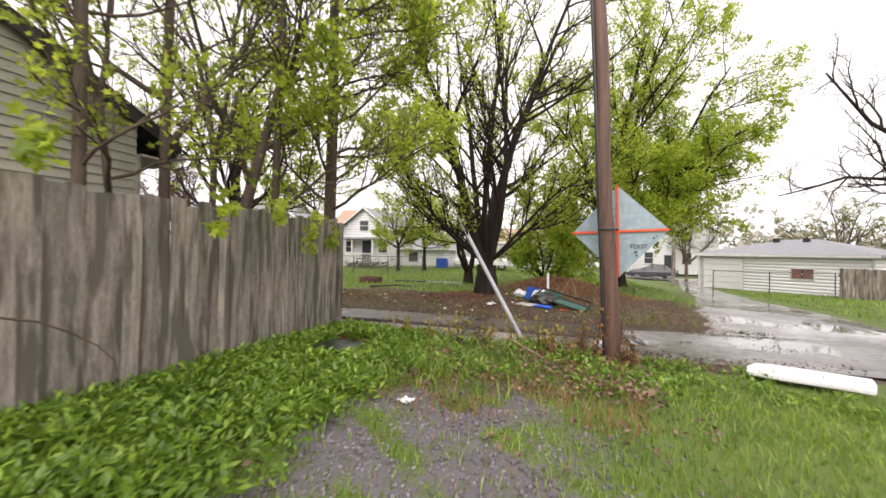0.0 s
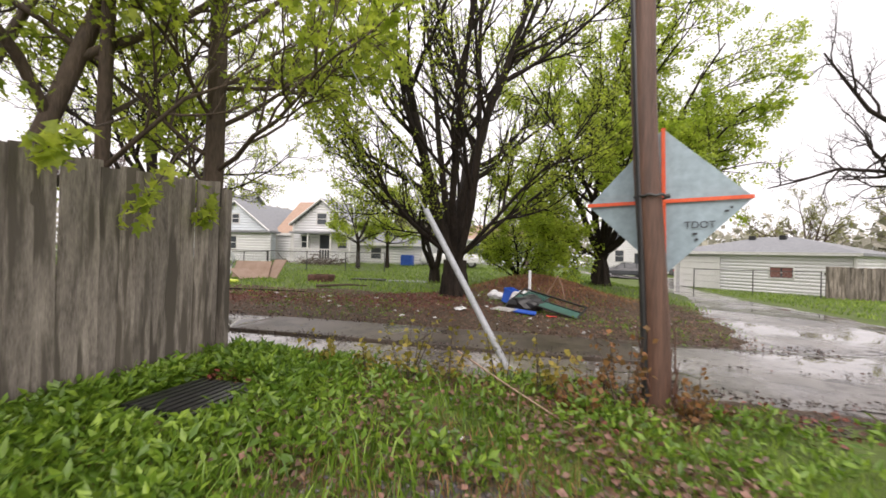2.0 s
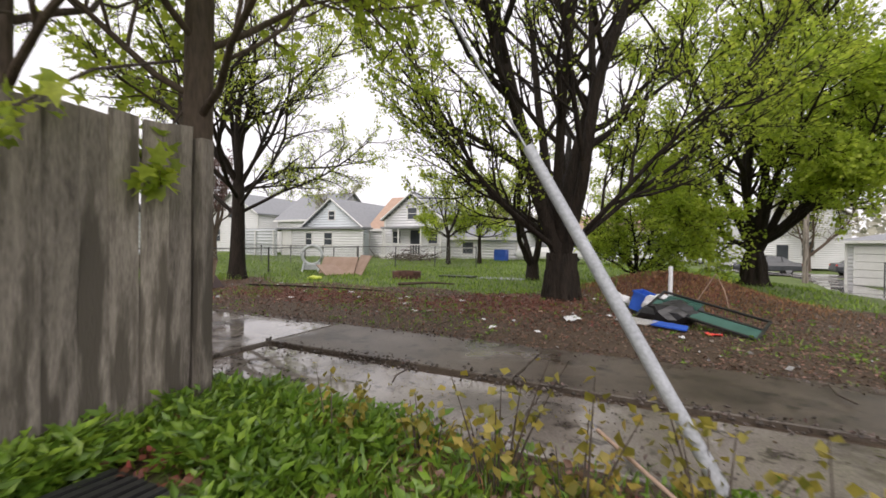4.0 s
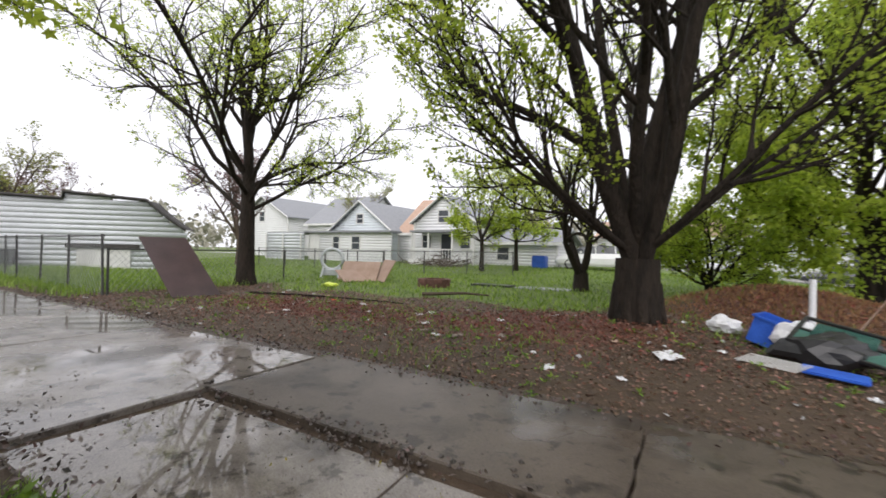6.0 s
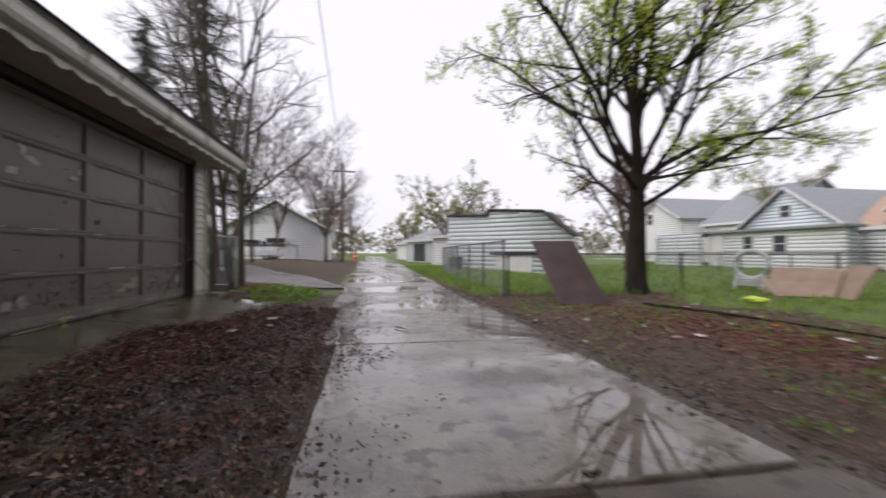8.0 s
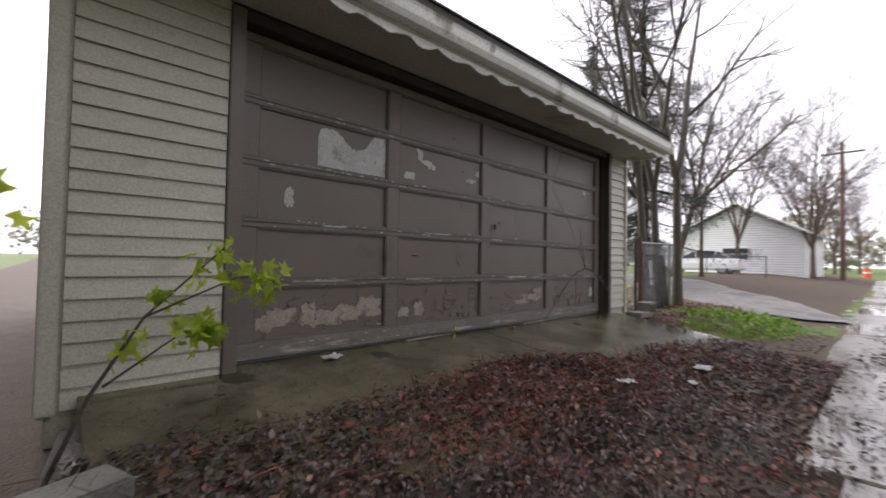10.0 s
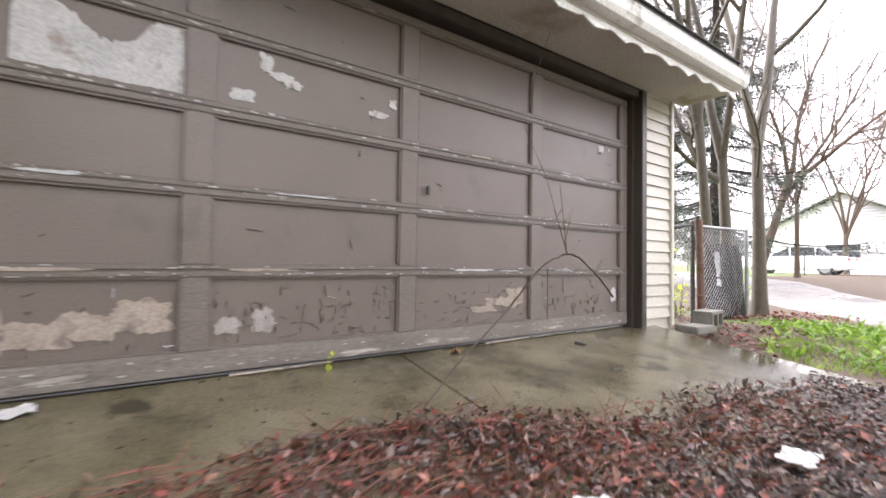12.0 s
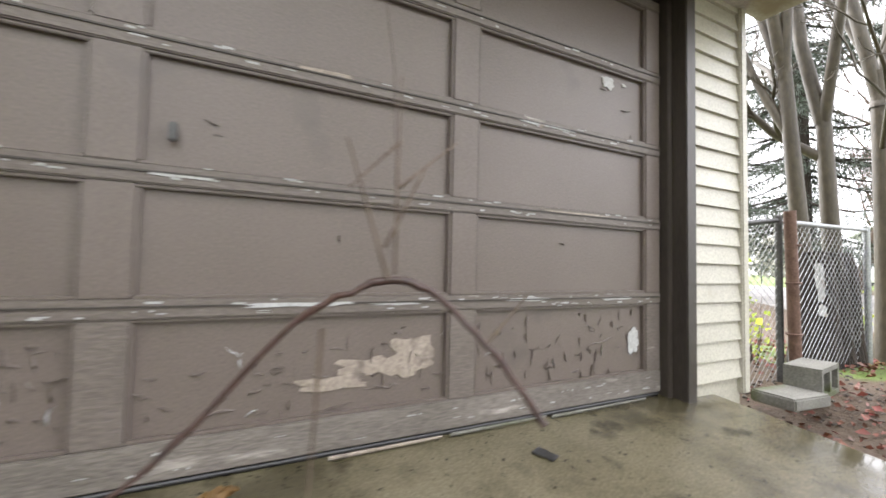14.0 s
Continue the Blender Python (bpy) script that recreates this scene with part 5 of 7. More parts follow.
x, y = scatter(rng, 420, 2.4, 5.2, 5.6, 7.4, lambda x, y: 0.5 + 0.5 * wave(x, y, 2.6, 6))
weeds_at("weeds", x, y, 0.055, 0.10, rng, "weed", "broad-leaved weeds near the pole", 7)
x, y = scatter(rng, 100000, FX + 0.1, 8.5, -1.0, 7.75, lambda x, y: (1 - 0.85 * lush(x, y)) * (1 - 0.88 * np.clip(gravel_zone(x, y) * 1.15, 0, 0.94)) * np.clip(0.75 + 0.45 * wave(x, y, 2.2, 12), 0.15, 1) * (1 - 0.8 * soil_zone(x, y)) * drive_clear(x, y))
blades("grass", x, y, 0.10, 0.009, rng, "grass", "short wet green lawn grass")
x, y = scatter(rng, 4500, -0.3, 3.0, 0.3, 6.8, lambda x, y: gravel_zone(x, y) * 0.7)
blades("grass", x, y, 0.06, 0.007, rng, "dry_grass", "dry blades among the gravel")
x, y = scatter(rng, 9000, -0.9, 3.0, 4.6, 7.7, lambda x, y: np.clip(0.45 + 0.7 * wave(x, y, 2.9, 17), 0, 1) * mat_clear(x, y))
blades("grass", x, y, 0.13, 0.009, rng, "dry_grass", "dead straw-coloured grass among the weeds")
x, y = scatter(rng, 45000, -34, 6, 15, 36, lambda x, y: (1 - soil_zone(x, y)))
blades("grass", x, y, 0.14, 0.03, rng, "grass", "bright green back yard grass")
x, y = scatter(rng, 14000, -34, -11.2, 10.8, 15.5, lambda x, y: 1 - 0.6 * smooth_step(y, 13, 15) * 0)
blades("grass", x, y, 0.24, 0.02, rng, "grass", "tall grass along the chain-link fence")
x, y = scatter(rng, 6500, -13.4, -10.2, 5.2, 7.4, lambda x, y: (((x + 11.7) / 1.5) ** 2 + ((y - 6.35) / 0.75) ** 2 < 1) * (0.7 + 0.4 * wave(x, y, 4, 1)))
blades("grass", x, y, 0.07, 0.009, rng, "grass", "bright grass patch at the apron corner")
x, y = scatter(rng, 230, -13.0, -10.4, 5.3, 7.2, lambda x, y: (((x + 11.6) / 1.4) ** 2 + ((y - 6.3) / 0.8) ** 2 < 1) * 0.9)
weeds_at("weeds", x, y, 0.06, 0.1, rng, "weed", "dandelion weeds at the apron corner", 7)
x, y = scatter(rng, 16000, 8.5, 24, 11, 34, lambda x, y: drive_clear(x, y))
blades("grass", x, y, 0.12, 0.03, rng, "grass", "wet lawn before the white garage")
x, y = scatter(rng, 4200, -10, 5.5, 10.4, 15, lambda x, y: np.clip(0.25 + 0.5 * wave(x, y, 1.3, 8), 0, 1) * 0.6)
weeds_at("weeds", x, y, 0.034, 0.09, rng, "weed", "scattered weeds on the bare lot", 7)
x, y = scatter(rng, 16000, -11, 5.5, 10.4, 15.5, lambda x, y: np.clip(0.9 * wave(x, y, 1.1, 28) - 0.1, 0, 1))
blades("grass", x, y, 0.10, 0.010, rng, "grass", "thin grass tufts on the bare lot")
x, y = scatter(rng, 16000, -0.8, 4.8, 14.3, 17.8, lambda x, y: bump_at(x, y, 1.6, 16.1, 2.0, 1.2, 1.3))
blades("straw", x, y, 0.09, 0.014, rng, "dry_grass", "heap of orange-brown straw behind the maple")


def litter_leaves(name, n, x0, x1, y0, y1, keep, size, mat, label, lift=0.02, rng=rng):
    x, y = scatter(rng, n, x0, x1, y0, y1, keep)
    pos = np.stack([x, y, ground_z(x, y) + lift * rng.random(len(x)) + 0.004], -1)
    dr = rng.normal(0, 1, (len(x), 3)) * [1, 1, 0.15]
    dr /= np.linalg.norm(dr, axis=1, keepdims=True)
    tagged(part(name, leaves(name, pos, dr * 2, size, wide=0.7, fold=0.3, rng=rng), mat), label, "leaves", kind="stuff")


lot = lambda x, y: soil_zone(x, y) * (0.65 + 0.4 * wave(x, y, 1.8, 2)) * off_paving(x, y)
litter_leaves("fallen_leaves", 85000, -12.5, 6, 10.2, 16.5, lot, 0.034, "litter_leaf", "wet brown fallen leaves over the bare lot")
litter_leaves("fallen_leaves", 60000, -9, 4, 11, 17.5, lambda x, y: red_zone(x, y) * 0.9, 0.040, "litter_red", "red-brown fallen leaves in drifts", 0.05)
litter_leaves("fallen_leaves", 7000, -1.5, 3.5, 0, 7.6, lambda x, y: np.clip(wave(x, y, 2.7, 15) - 0.05, 0, 1), 0.06, "litter_leaf", "brown leaves lying in the grass", 0.09)
litter_leaves("fallen_leaves", 5000, -1.4, 3.4, 6.0, 7.7, lambda x, y: np.clip(1.4 * wave(x, y, 2.1, 41) - 0.35, 0, 1), 0.06, "litter_red", "drifts of red-brown leaves among the weeds", 0.10)
litter_leaves("fallen_leaves", 700, -1.54, -1.0, -1, 7.2, lambda x, y: 0.8 + 0 * x, 0.06, "litter_red", "red-brown leaves along the fence foot", 0.05)
litter_leaves("fallen_leaves", 1500, 1.8, 5, 6.8, 8.0, lambda x, y: red_zone(x, y), 0.06, "litter_red", "red-brown leaves by the pole")
litter_leaves("paper_scraps", 420, -11.5, 4.5, 10.7, 15.5, lambda x, y: np.clip(0.35 + 0.7 * wave(x, y, 1.5, 33), 0.05, 1), 0.075, "bare_white", "pale scraps of paper and plastic trodden into the bare lot", 0.02)
litter_leaves("fallen_leaves", 7000, -0.9, 3.2, 5.3, 7.7, lambda x, y: np.clip(0.5 + 0.7 * wave(x, y, 2.3, 27), 0, 1) * mat_clear(x, y), 0.055, "litter_leaf", "wet brown leaves caught in the weeds by the alley", 0.12)
edge_dirt = lambda x, y: np.clip(bump_at(x, y, -6.5, 7.95, 3.4, 0.42, 0.9) * (wave(x, y, 3.1, 6) > -0.25) + bump_at(0 * x, y, 0, 10.55, 1, 0.22, 1.0) + bump_at(0 * x, y, 0, 7.95, 1, 0.16, 0.9) + bump_at(0 * x, y, 0, 9.13, 1, 0.10, 0.9) * (x > -3.1), 0, 1) * np.clip(0.55 + 0.7 * wave(x, y, 1.9, 4), 0, 1)
x, y = scatter(rng, 26000, -14, 6, 7.6, 11.0, edge_dirt)
pos = np.stack([x, y, 0.035 + 0.03 * rng.random(len(x))], -1)
tagged(part("fallen_leaves", leaves("fallen_leaves", pos, rng.normal(0, 1, pos.shape) * [1, 1, 0.1], 0.04, wide=0.6, fold=0.2, rng=rng), "litter_dark"), "dark leaf dirt washed along the slab edges", "leaves", kind="stuff")
litter_leaves("fallen_leaves", 2600, -12, 5, 7.9, 10.5, lambda x, y: np.clip(0.2 + 0.5 * wave(x, y, 2.2, 7), 0, 1) * 0.5, 0.045, "litter_leaf", "loose leaves stuck to the wet alley", 0.0)


# mud washed over the slab's ragged far edge
mx_, my_ = np.meshgrid(np.arange(-12.4, 4.4, 0.08), np.arange(9.6, 11.0, 0.07), indexing="ij")
mz_ = 0.014 + 0.15 * (my_ - 10.36) - 0.022 * (1 - smooth_step(mx_, -3.6, -2.8)) + 0.015 * wave(mx_, my_, 2.3, 6) + 0.012 * wave(mx_, my_, 11, 3)
mz_ = np.minimum(mz_, np.where(my_ > 10.5, ground_z(mx_, my_) + 0.02 - 0.08 * (my_ - 10.5), 0.09))
a, b = mx_.shape
i, j = np.meshgrid(np.arange(a - 1), np.arange(b - 1), indexing="ij")
tagged(part("mud", mesh_np("mud", np.stack([mx_, my_, mz_], -1).reshape(-1, 3), np.stack([i * b + j, (i + 1) * b + j, (i + 1) * b + j + 1, i * b + j + 1], -1).reshape(-1, 4), True), "mud"), "wet brown mud washed over the alley slab edge", "mud", kind="stuff")


def stones(name, n, x0, x1, y0, y1, keep, size, mat, label, zf):
    """Small broken stones pressed into what they lie on."""
    x, y = scatter(rng, n, x0, x1, y0, y1, keep)
    s = rng.uniform(0.35, 1.0, len(x)) ** 1.5 * size
    octa = np.array([(1, 0, 0), (0, 1, 0), (-1, 0, 0), (0, -1, 0), (0, 0, 0.7), (0, 0, -0.7)])
    f = np.array([(0, 1, 4), (1, 2, 4), (2, 3, 4), (3, 0, 4), (1, 0, 5), (2, 1, 5), (3, 2, 5), (0, 3, 5)])
    v = np.stack([x, y, zf(x, y) + 0.2 * s], -1)[:, None] + (octa[None] + rng.normal(0, 0.2, (len(x), 6, 3))) * s[:, None, None]
    tagged(part(name, mesh_np(name, v.reshape(-1, 3), (np.arange(len(x))[:, None, None] * 6 + f[None]).reshape(-1, 3)), mat), label, "rubble", kind="stuff")


stones("rubble", 5200, -3.2, 3.4, 8.75, 9.6, lambda x, y: bump_at(0 * x, y, 0, 9.2, 1, 0.12, 1.0) * np.clip(0.55 + 0.6 * wave(x, y, 2.1, 8), 0.05, 1) * (1 - 0.5 * smooth_step(x, 0.5, 2.5)), 0.026, "rubble", "crumbled concrete and grit along the broken slab edge", lambda x, y: np.where(y > 9.18, 0.028, 0.0))
stones("grit", 15000, -12, 4, 7.5, 10.6, lambda x, y: np.clip(wave(x, y, 1.1, 19) + 0.05, 0, 1) * np.clip(0.4 + 0.8 * wave(x, y, 5, 2), 0, 1), 0.012, "rubble", "dark grit and mud crumbs stuck to the wet alley", lambda x, y: 0.022 + 0 * x)
stones("rubble", 2400, 2.6, 5.4, 7.1, 8.3, lambda x, y: np.clip(0.5 + 0.6 * wave(x, y, 2.6, 9), 0.05, 1), 0.020, "rubble", "dark crumbs of earth and broken concrete by the pole", lambda x, y: ground_z(x, y) + np.where(y > 7.95, 0.03, 0))
stones("rubble", 2600, -12.9, -9.9, 4.3, 7.4, lambda x, y: np.clip(0.5 + 0.7 * wave(x, y, 2.4, 3), 0.1, 1), 0.022, "rubble", "grit and dirt on the bare ground by the gate", ground_z)
litter_leaves("fallen_leaves", 2600, -13.6, -10.0, 3.6, 5.9, lambda x, y: np.clip(0.55 + 0.6 * wave(x, y, 1.7, 13), 0.05, 1), 0.055, "litter_red", "red-brown leaves around the stump and gate", 0.03)
x, y = scatter(rng, 300, -1.7, 0.9, 8.55, 9.05, lambda x, y: np.clip(wave(x, y, 2.6, 5) + 0.2, 0, 1))
weeds_at("moss", x, y, 0.02, 0.012, rng, "shrub_yellow", "yellow-green moss at the puddle's edge", 9)


def heap_z(x, y):
    """The bank of rotting leaves on the apron."""
    near = smooth_step(y - 0.40 * smooth_step(-x, 6.6, 7.6) - 0.2 * smooth_step(-x, 8.2, 9.1) - 0.07 * wave(x, y, 3.3, 5), 5.66, 6.06) * (1 - smooth_step(y, 7.5, 7.95)) * smooth_step(x, -9.9, -9.2) * (1 - smooth_step(x, -3.3, -2.2))
    return 0.038 * near * (0.75 + 0.35 * wave(x, y, 2.4, 3))


hx, hy = np.meshgrid(np.arange(-9.8, -1.9, 0.07), np.arange(5.4, 7.9, 0.07), indexing="ij")
slope_z = np.clip(0.315 - 0.126 * (hy - 4.95), 0.0, 1)
hz = np.maximum(ground_z(hx, hy), np.where(hx < -3.4, slope_z, 0)) - 0.035 + heap_z(hx, hy) + 0.012 * wave(hx, hy, 14, 1)
a, b = hx.shape
i, j = np.meshgrid(np.arange(a - 1), np.arange(b - 1), indexing="ij")
M["humus"] = material("black_leaf_mould", (0.020, 0.015, 0.012), (0.07, 0.05, 0.04), 8, 0.4, 60, 1.0, 0.02)
heap = tagged(part("leaf_heap", mesh_np("leaf_heap", np.stack([hx, hy, hz], -1).reshape(-1, 3), np.stack([i * b + j, (i + 1) * b + j, (i + 1) * b + j + 1, i * b + j + 1], -1).reshape(-1, 4), True), "humus"), "bank of rotting leaf mould before the garage", "leaves", kind="stuff")
def bank_base(x, y):
    return np.maximum(ground_z(x, y), np.where(x < -3.4, np.clip(0.315 - 0.126 * (y - 4.95), 0, 1), 0)) - 0.03 + heap_z(x, y)


def on_bank(x, y):
    return np.clip(heap_z(x, y) * 45, 0, 1)


def strands(x, y):
    """Where matted red-brown stalks lie thickest."""
    return on_bank(x, y) * np.clip(bump_at(x, y, -6.3, 6.3, 1.5, 0.55, 1.1) + 0.25 * (wave(x, y, 2.2, 7) > 0.2), 0.06, 1)


for mt, n, size, keep, lab in (("litter_dark", 26000, 0.030, on_bank, "black wet rotting leaf crumbs before the garage"), ("litter_dark", 15000, 0.046, lambda x, y: on_bank(x, y) * np.clip(0.6 + 0.6 * wave(x, y, 2.7, 3), 0.1, 1), "limp black-brown leaves before the garage"),
                               ("litter_red", 9000, 0.050, strands, "red-brown wet leaves on the leaf bank"), ("litter_leaf", 5500, 0.052, lambda x, y: on_bank(x, y) * np.clip(0.45 + 0.8 * wave(x, y, 3.4, 11), 0.05, 1), "brown wet leaves on the leaf bank")):
    x, y = scatter(rng, n, -9.6, -2.2, 5.5, 7.85, keep)
    pos = np.stack([x, y, bank_base(x, y) + 0.04 * rng.random(len(x))], -1)
    dr = rng.normal(0, 1, (len(x), 3)) * [1, 1, 0.35]
    tagged(part("fallen_leaves", leaves("fallen_leaves", pos, dr, size, wide=0.6, fold=0.35, rng=rng), mt), lab, "leaves", kind="stuff")
for mt, n, ln, keep, lab in (("litter_red", 15000, 0.19, strands, "matted reddish stalks strewn on the leaf bank"), ("litter_dark", 3500, 0.16, on_bank, "thin dark twigs strewn on the leaf bank")):
    x, y = scatter(rng, n, -9.4, -3.0, 5.55, 7.8, keep)
    pos = np.stack([x, y, bank_base(x, y) + 0.01 + 0.045 * rng.random(len(x))], -1)
    dr = rng.normal(0, 1, (len(x), 3)) * [1.3, 0.6, 0.12] * 3
    tagged(part("twig_litter", leaves("twig_litter", pos, dr, ln, wide=0.022, fold=0.03, rng=rng), mt), lab, "twigs", kind="stuff")

# gravel stones on the worn patch
x, y = scatter(rng, 17000, -0.8, 3.2, 0.0, 7.0, lambda x, y: gravel_zone(x, y) * 0.9)
s = rng.uniform(0.008, 0.022, len(x))
z = ground_z(x, y) + s * 0.3
octa = np.array([(1, 0, 0), (0, 1, 0), (-1, 0, 0), (0, -1, 0), (0, 0, 0.7), (0, 0, -0.7)])
v = np.stack([x, y, z], -1)[:, None] + (octa[None] + rng.normal(0, 0.2, (len(x), 6, 3))) * s[:, None, None]
f = np.array([(0, 1, 4), (1, 2, 4), (2, 3, 4), (3, 0, 4), (1, 0, 5), (2, 1, 5), (3, 2, 5), (0, 3, 5)])
tagged(part("gravel", mesh_np("gravel", v.reshape(-1, 3), (np.arange(len(x))[:, None, None] * 6 + f[None]).reshape(-1, 3)), "gravel"), "purple-grey gravel worn through the lawn", "gravel", kind="stuff")


def shrub(x, y, h, seed, mat, label, n=7, size=0.06):
    rng = np.random.default_rng(seed)
    ob = thing("shrub", label, "shrub", "alley edge saplings")
    lines, pos, dr = [], [], []
    z0 = gz(x, y) - 0.03
    for k in range(n):
        a, l, t = rng.uniform(0, 6.283), h * rng.uniform(0.5, 1.1), rng.uniform(0.05, 0.5)
        s = np.linspace(0, 1, 5)
        pts = np.stack([x + 0.06 * math.cos(a) + l * t * s ** 1.3 * math.cos(a), y + 0.06 * math.sin(a) + l * t * s ** 1.3 * math.sin(a), z0 + l * s], -1)
        lines.append((pts, 0.006 * (1 - s) + 0.0018, 4))
        m = int(rng.integers(10, 22))
        u = rng.uniform(0.25, 1, m)
        i = np.minimum((u * 4).astype(int), 3)
        pos.append(pts[i] + (pts[i + 1] - pts[i]) * (u * 4 - i)[:, None] + rng.normal(0, 0.035, (m, 3)))
        dr.append(rng.normal(0, 1, (m, 3)))
    tagged(part("stemwork", tubes("stemwork", lines), "twig", ob), kind="stuff")
    part("foliage", leaves("foliage", np.concatenate(pos), np.concatenate(dr), size, rng=rng, droop=0.2), mat, ob)


for k, (sx, sy, sh, mt) in enumerate(((2.55, 7.15, 0.75, "shrub_orange"), (2.35, 7.4, 0.6, "shrub_orange"), (1.9, 7.3, 0.55, "shrub_yellow"), (1.5, 7.45, 0.6, "shrub_yellow"), (0.95, 7.35, 0.65, "shrub_yellow"), (0.55, 7.4, 0.7, "shrub_yellow"), (0.1, 7.5, 0.4, "shrub_yellow"), (3.05, 7.05, 0.5, "shrub_orange"), (2.2, 7.0, 0.45, "shrub_orange"), (-0.4, 7.3, 0.45, "shrub_yellow"))):
    shrub(sx, sy, sh, 500 + k, mt, "thin sapling with " + ("orange" if "orange" in mt else "yellow-green") + " young leaves at the alley edge")


# ---- houses and sheds ----
def lap_wall(length, z0, top, exposure, proud=0.007, thick=0.16):
    """A lapped wall along x from 0, facing -y, one strip a course; top(u) gives the height above each place."""
    us = np.linspace(0, length, 60)
    tops = np.array([top(u) for u in us])
    vs, fs = [], []
    z = z0
    while z < tops.max() - 0.02:
        inside = us[tops >= z + exposure * 0.5]
        if len(inside) > 1:
            a, b, z1 = inside.min(), inside.max(), z + exposure
            n = len(vs)
            vs += [(a, -proud, z), (b, -proud, z), (b, -0.004, z1), (a, -0.004, z1), (a, thick, z), (b, thick, z), (b, thick, z1), (a, thick, z1)]
            fs += [[n + i for i in f] for f in ((0, 1, 2, 3), (5, 4, 7, 6), (0, 4, 5, 1), (3, 2, 6, 7), (0, 3, 7, 4), (1, 5, 6, 2))]
        z += exposure
    return mesh_np("wall", vs, fs)


def opening(parent, name, u, z, w, h, glass="glass_dark", frame_mat="trim", bars=1):
    """A window or door on the wall plane, frame proud, pane set back."""
    f = bmesh.new()
    for a, b, c, d in ((u - 0.07, u + w + 0.07, z - 0.07, z), (u - 0.07, u + w + 0.07, z + h, z + h + 0.08), (u - 0.07, u, z, z + h), (u + w, u + w + 0.07, z, z + h)):
        box(f, a, b, -0.06, 0.0, c, d, 0.004)
    for k in range(bars):
        zz = z + h * (k + 1) / (bars + 1)
        box(f, u, u + w, -0.045, -0.015, zz - 0.02, zz + 0.02)
    fr = part(name, f, frame_mat, parent)
    part("pane", boxed(u, u + w, -0.032, -0.024, z, z + h), glass, fr)
    return fr


def house(name, label, at, w, d, eave, peak, ridge, wall, roof, windows=(), doors=(), over=0.35, exposure=0.2, category="house", base=0.0, hip=False):
    """A house: local x along its face, which looks to -y."""
    ob = thing(name, label, category, at=at)
    if hip:
        face = side = lambda u: eave
    elif ridge == "y":
        face = lambda u: eave + (peak - eave) * (1 - abs(2 * u / w - 1))
        side = lambda u: eave
    else:
        face = lambda u: eave
        side = lambda u: eave + (peak - eave) * (1 - abs(2 * u / d - 1))
    front = tagged(part("wall", lap_wall(w, base, face, exposure), wall, ob), kind="stuff")
    for m, ln, fn in ((pose(w, 0, 0, 0, 0, 90), d, side), (pose(0, d, 0, 0, 0, -90), d, side), (pose(w, d, 0, 0, 0, 180), w, face)):
        s = tagged(part("wall", lap_wall(ln, base, fn, exposure), wall, ob), kind="stuff")
        s.matrix_basis = m
    if hip:
        bm = bmesh.new()
        lo, k = eave - 0.05, d / 2
        low = [bm.verts.new(c) for c in ((-over, -over, lo), (w + over, -over, lo), (w + over, d + over, lo), (-over, d + over, lo))]
        rim = [bm.verts.new((v.co.x, v.co.y, lo + 0.14)) for v in low]
        top = [bm.verts.new((min(k, w / 2 - 0.4), k, peak)), bm.verts.new((max(w - k, w / 2 + 0.4), k, peak))]
        bm.faces.new(low[::-1])
        for i in range(4):
            bm.faces.new((low[i], low[(i + 1) % 4], rim[(i + 1) % 4], rim[i]))
        for f in ((rim[0], rim[1], top[1], top[0]), (rim[1], rim[2], top[1]), (rim[2], rim[3], top[0], top[1]), (rim[3], rim[0], top[0])):
            bm.faces.new(f)
        part("roof", bm, roof, ob)
        part("fascia", boxed(-over - 0.01, w + over + 0.01, -over - 0.03, -over - 0.003, lo - 0.03, lo + 0.13), "trim", ob)
    for s in () if hip else (0, 1):
        bm = bmesh.new()
        if ridge == "y":
            e = (-over if s == 0 else w + over, eave - over * (peak - eave) / (w / 2))
            q = [(e[0], e[1]), (w / 2, peak)]
            co = [(x, y, z + dz) for x, z in q for y in (-over, d + over) for dz in (0.02, 0.16)]
        else:
            e = (-over if s == 0 else d + over, eave - over * (peak - eave) / (d / 2))
            q = [(e[0], e[1]), (d / 2, peak)]
            co = [(x, y, z + dz) for y, z in q for x in (-over, w + over) for dz in (0.02, 0.16)]
        v = [bm.verts.new(c) for c in co]
        for f in ((0, 1, 3, 2), (4, 6, 7, 5), (0, 4, 5, 1), (2, 3, 7, 6), (1, 5, 7, 3), (0, 2, 6, 4)):
            bm.faces.new([v[i] for i in f])
        part("roof", bm, roof, ob)
        if ridge == "y":
            f = part("fascia", rod((co[0][0], -over - 0.01, co[0][2] + 0.05), (w / 2, -over - 0.01, peak + 0.07), 0.07, 4), "trim", ob)
    if ridge == "x" and not hip:
        part("fascia", boxed(-over, w + over, -over - 0.04, -over, eave - over * (peak - eave) / (d / 2) - 0.04, eave - over * (peak - eave) / (d / 2) + 0.15), "trim", ob)
    for u, z, ww, hh in windows:
        opening(ob, "window", u, z, ww, hh)
    for u, z, ww, hh, g in doors:
        opening(ob, "door", u, z, ww, hh, g, bars=0)
    for u in (0.0, w):
        part("corner_trim", boxed(u - 0.06, u + 0.06, -0.045, 0.06, base, eave - 0.02), "trim", ob)
    return ob


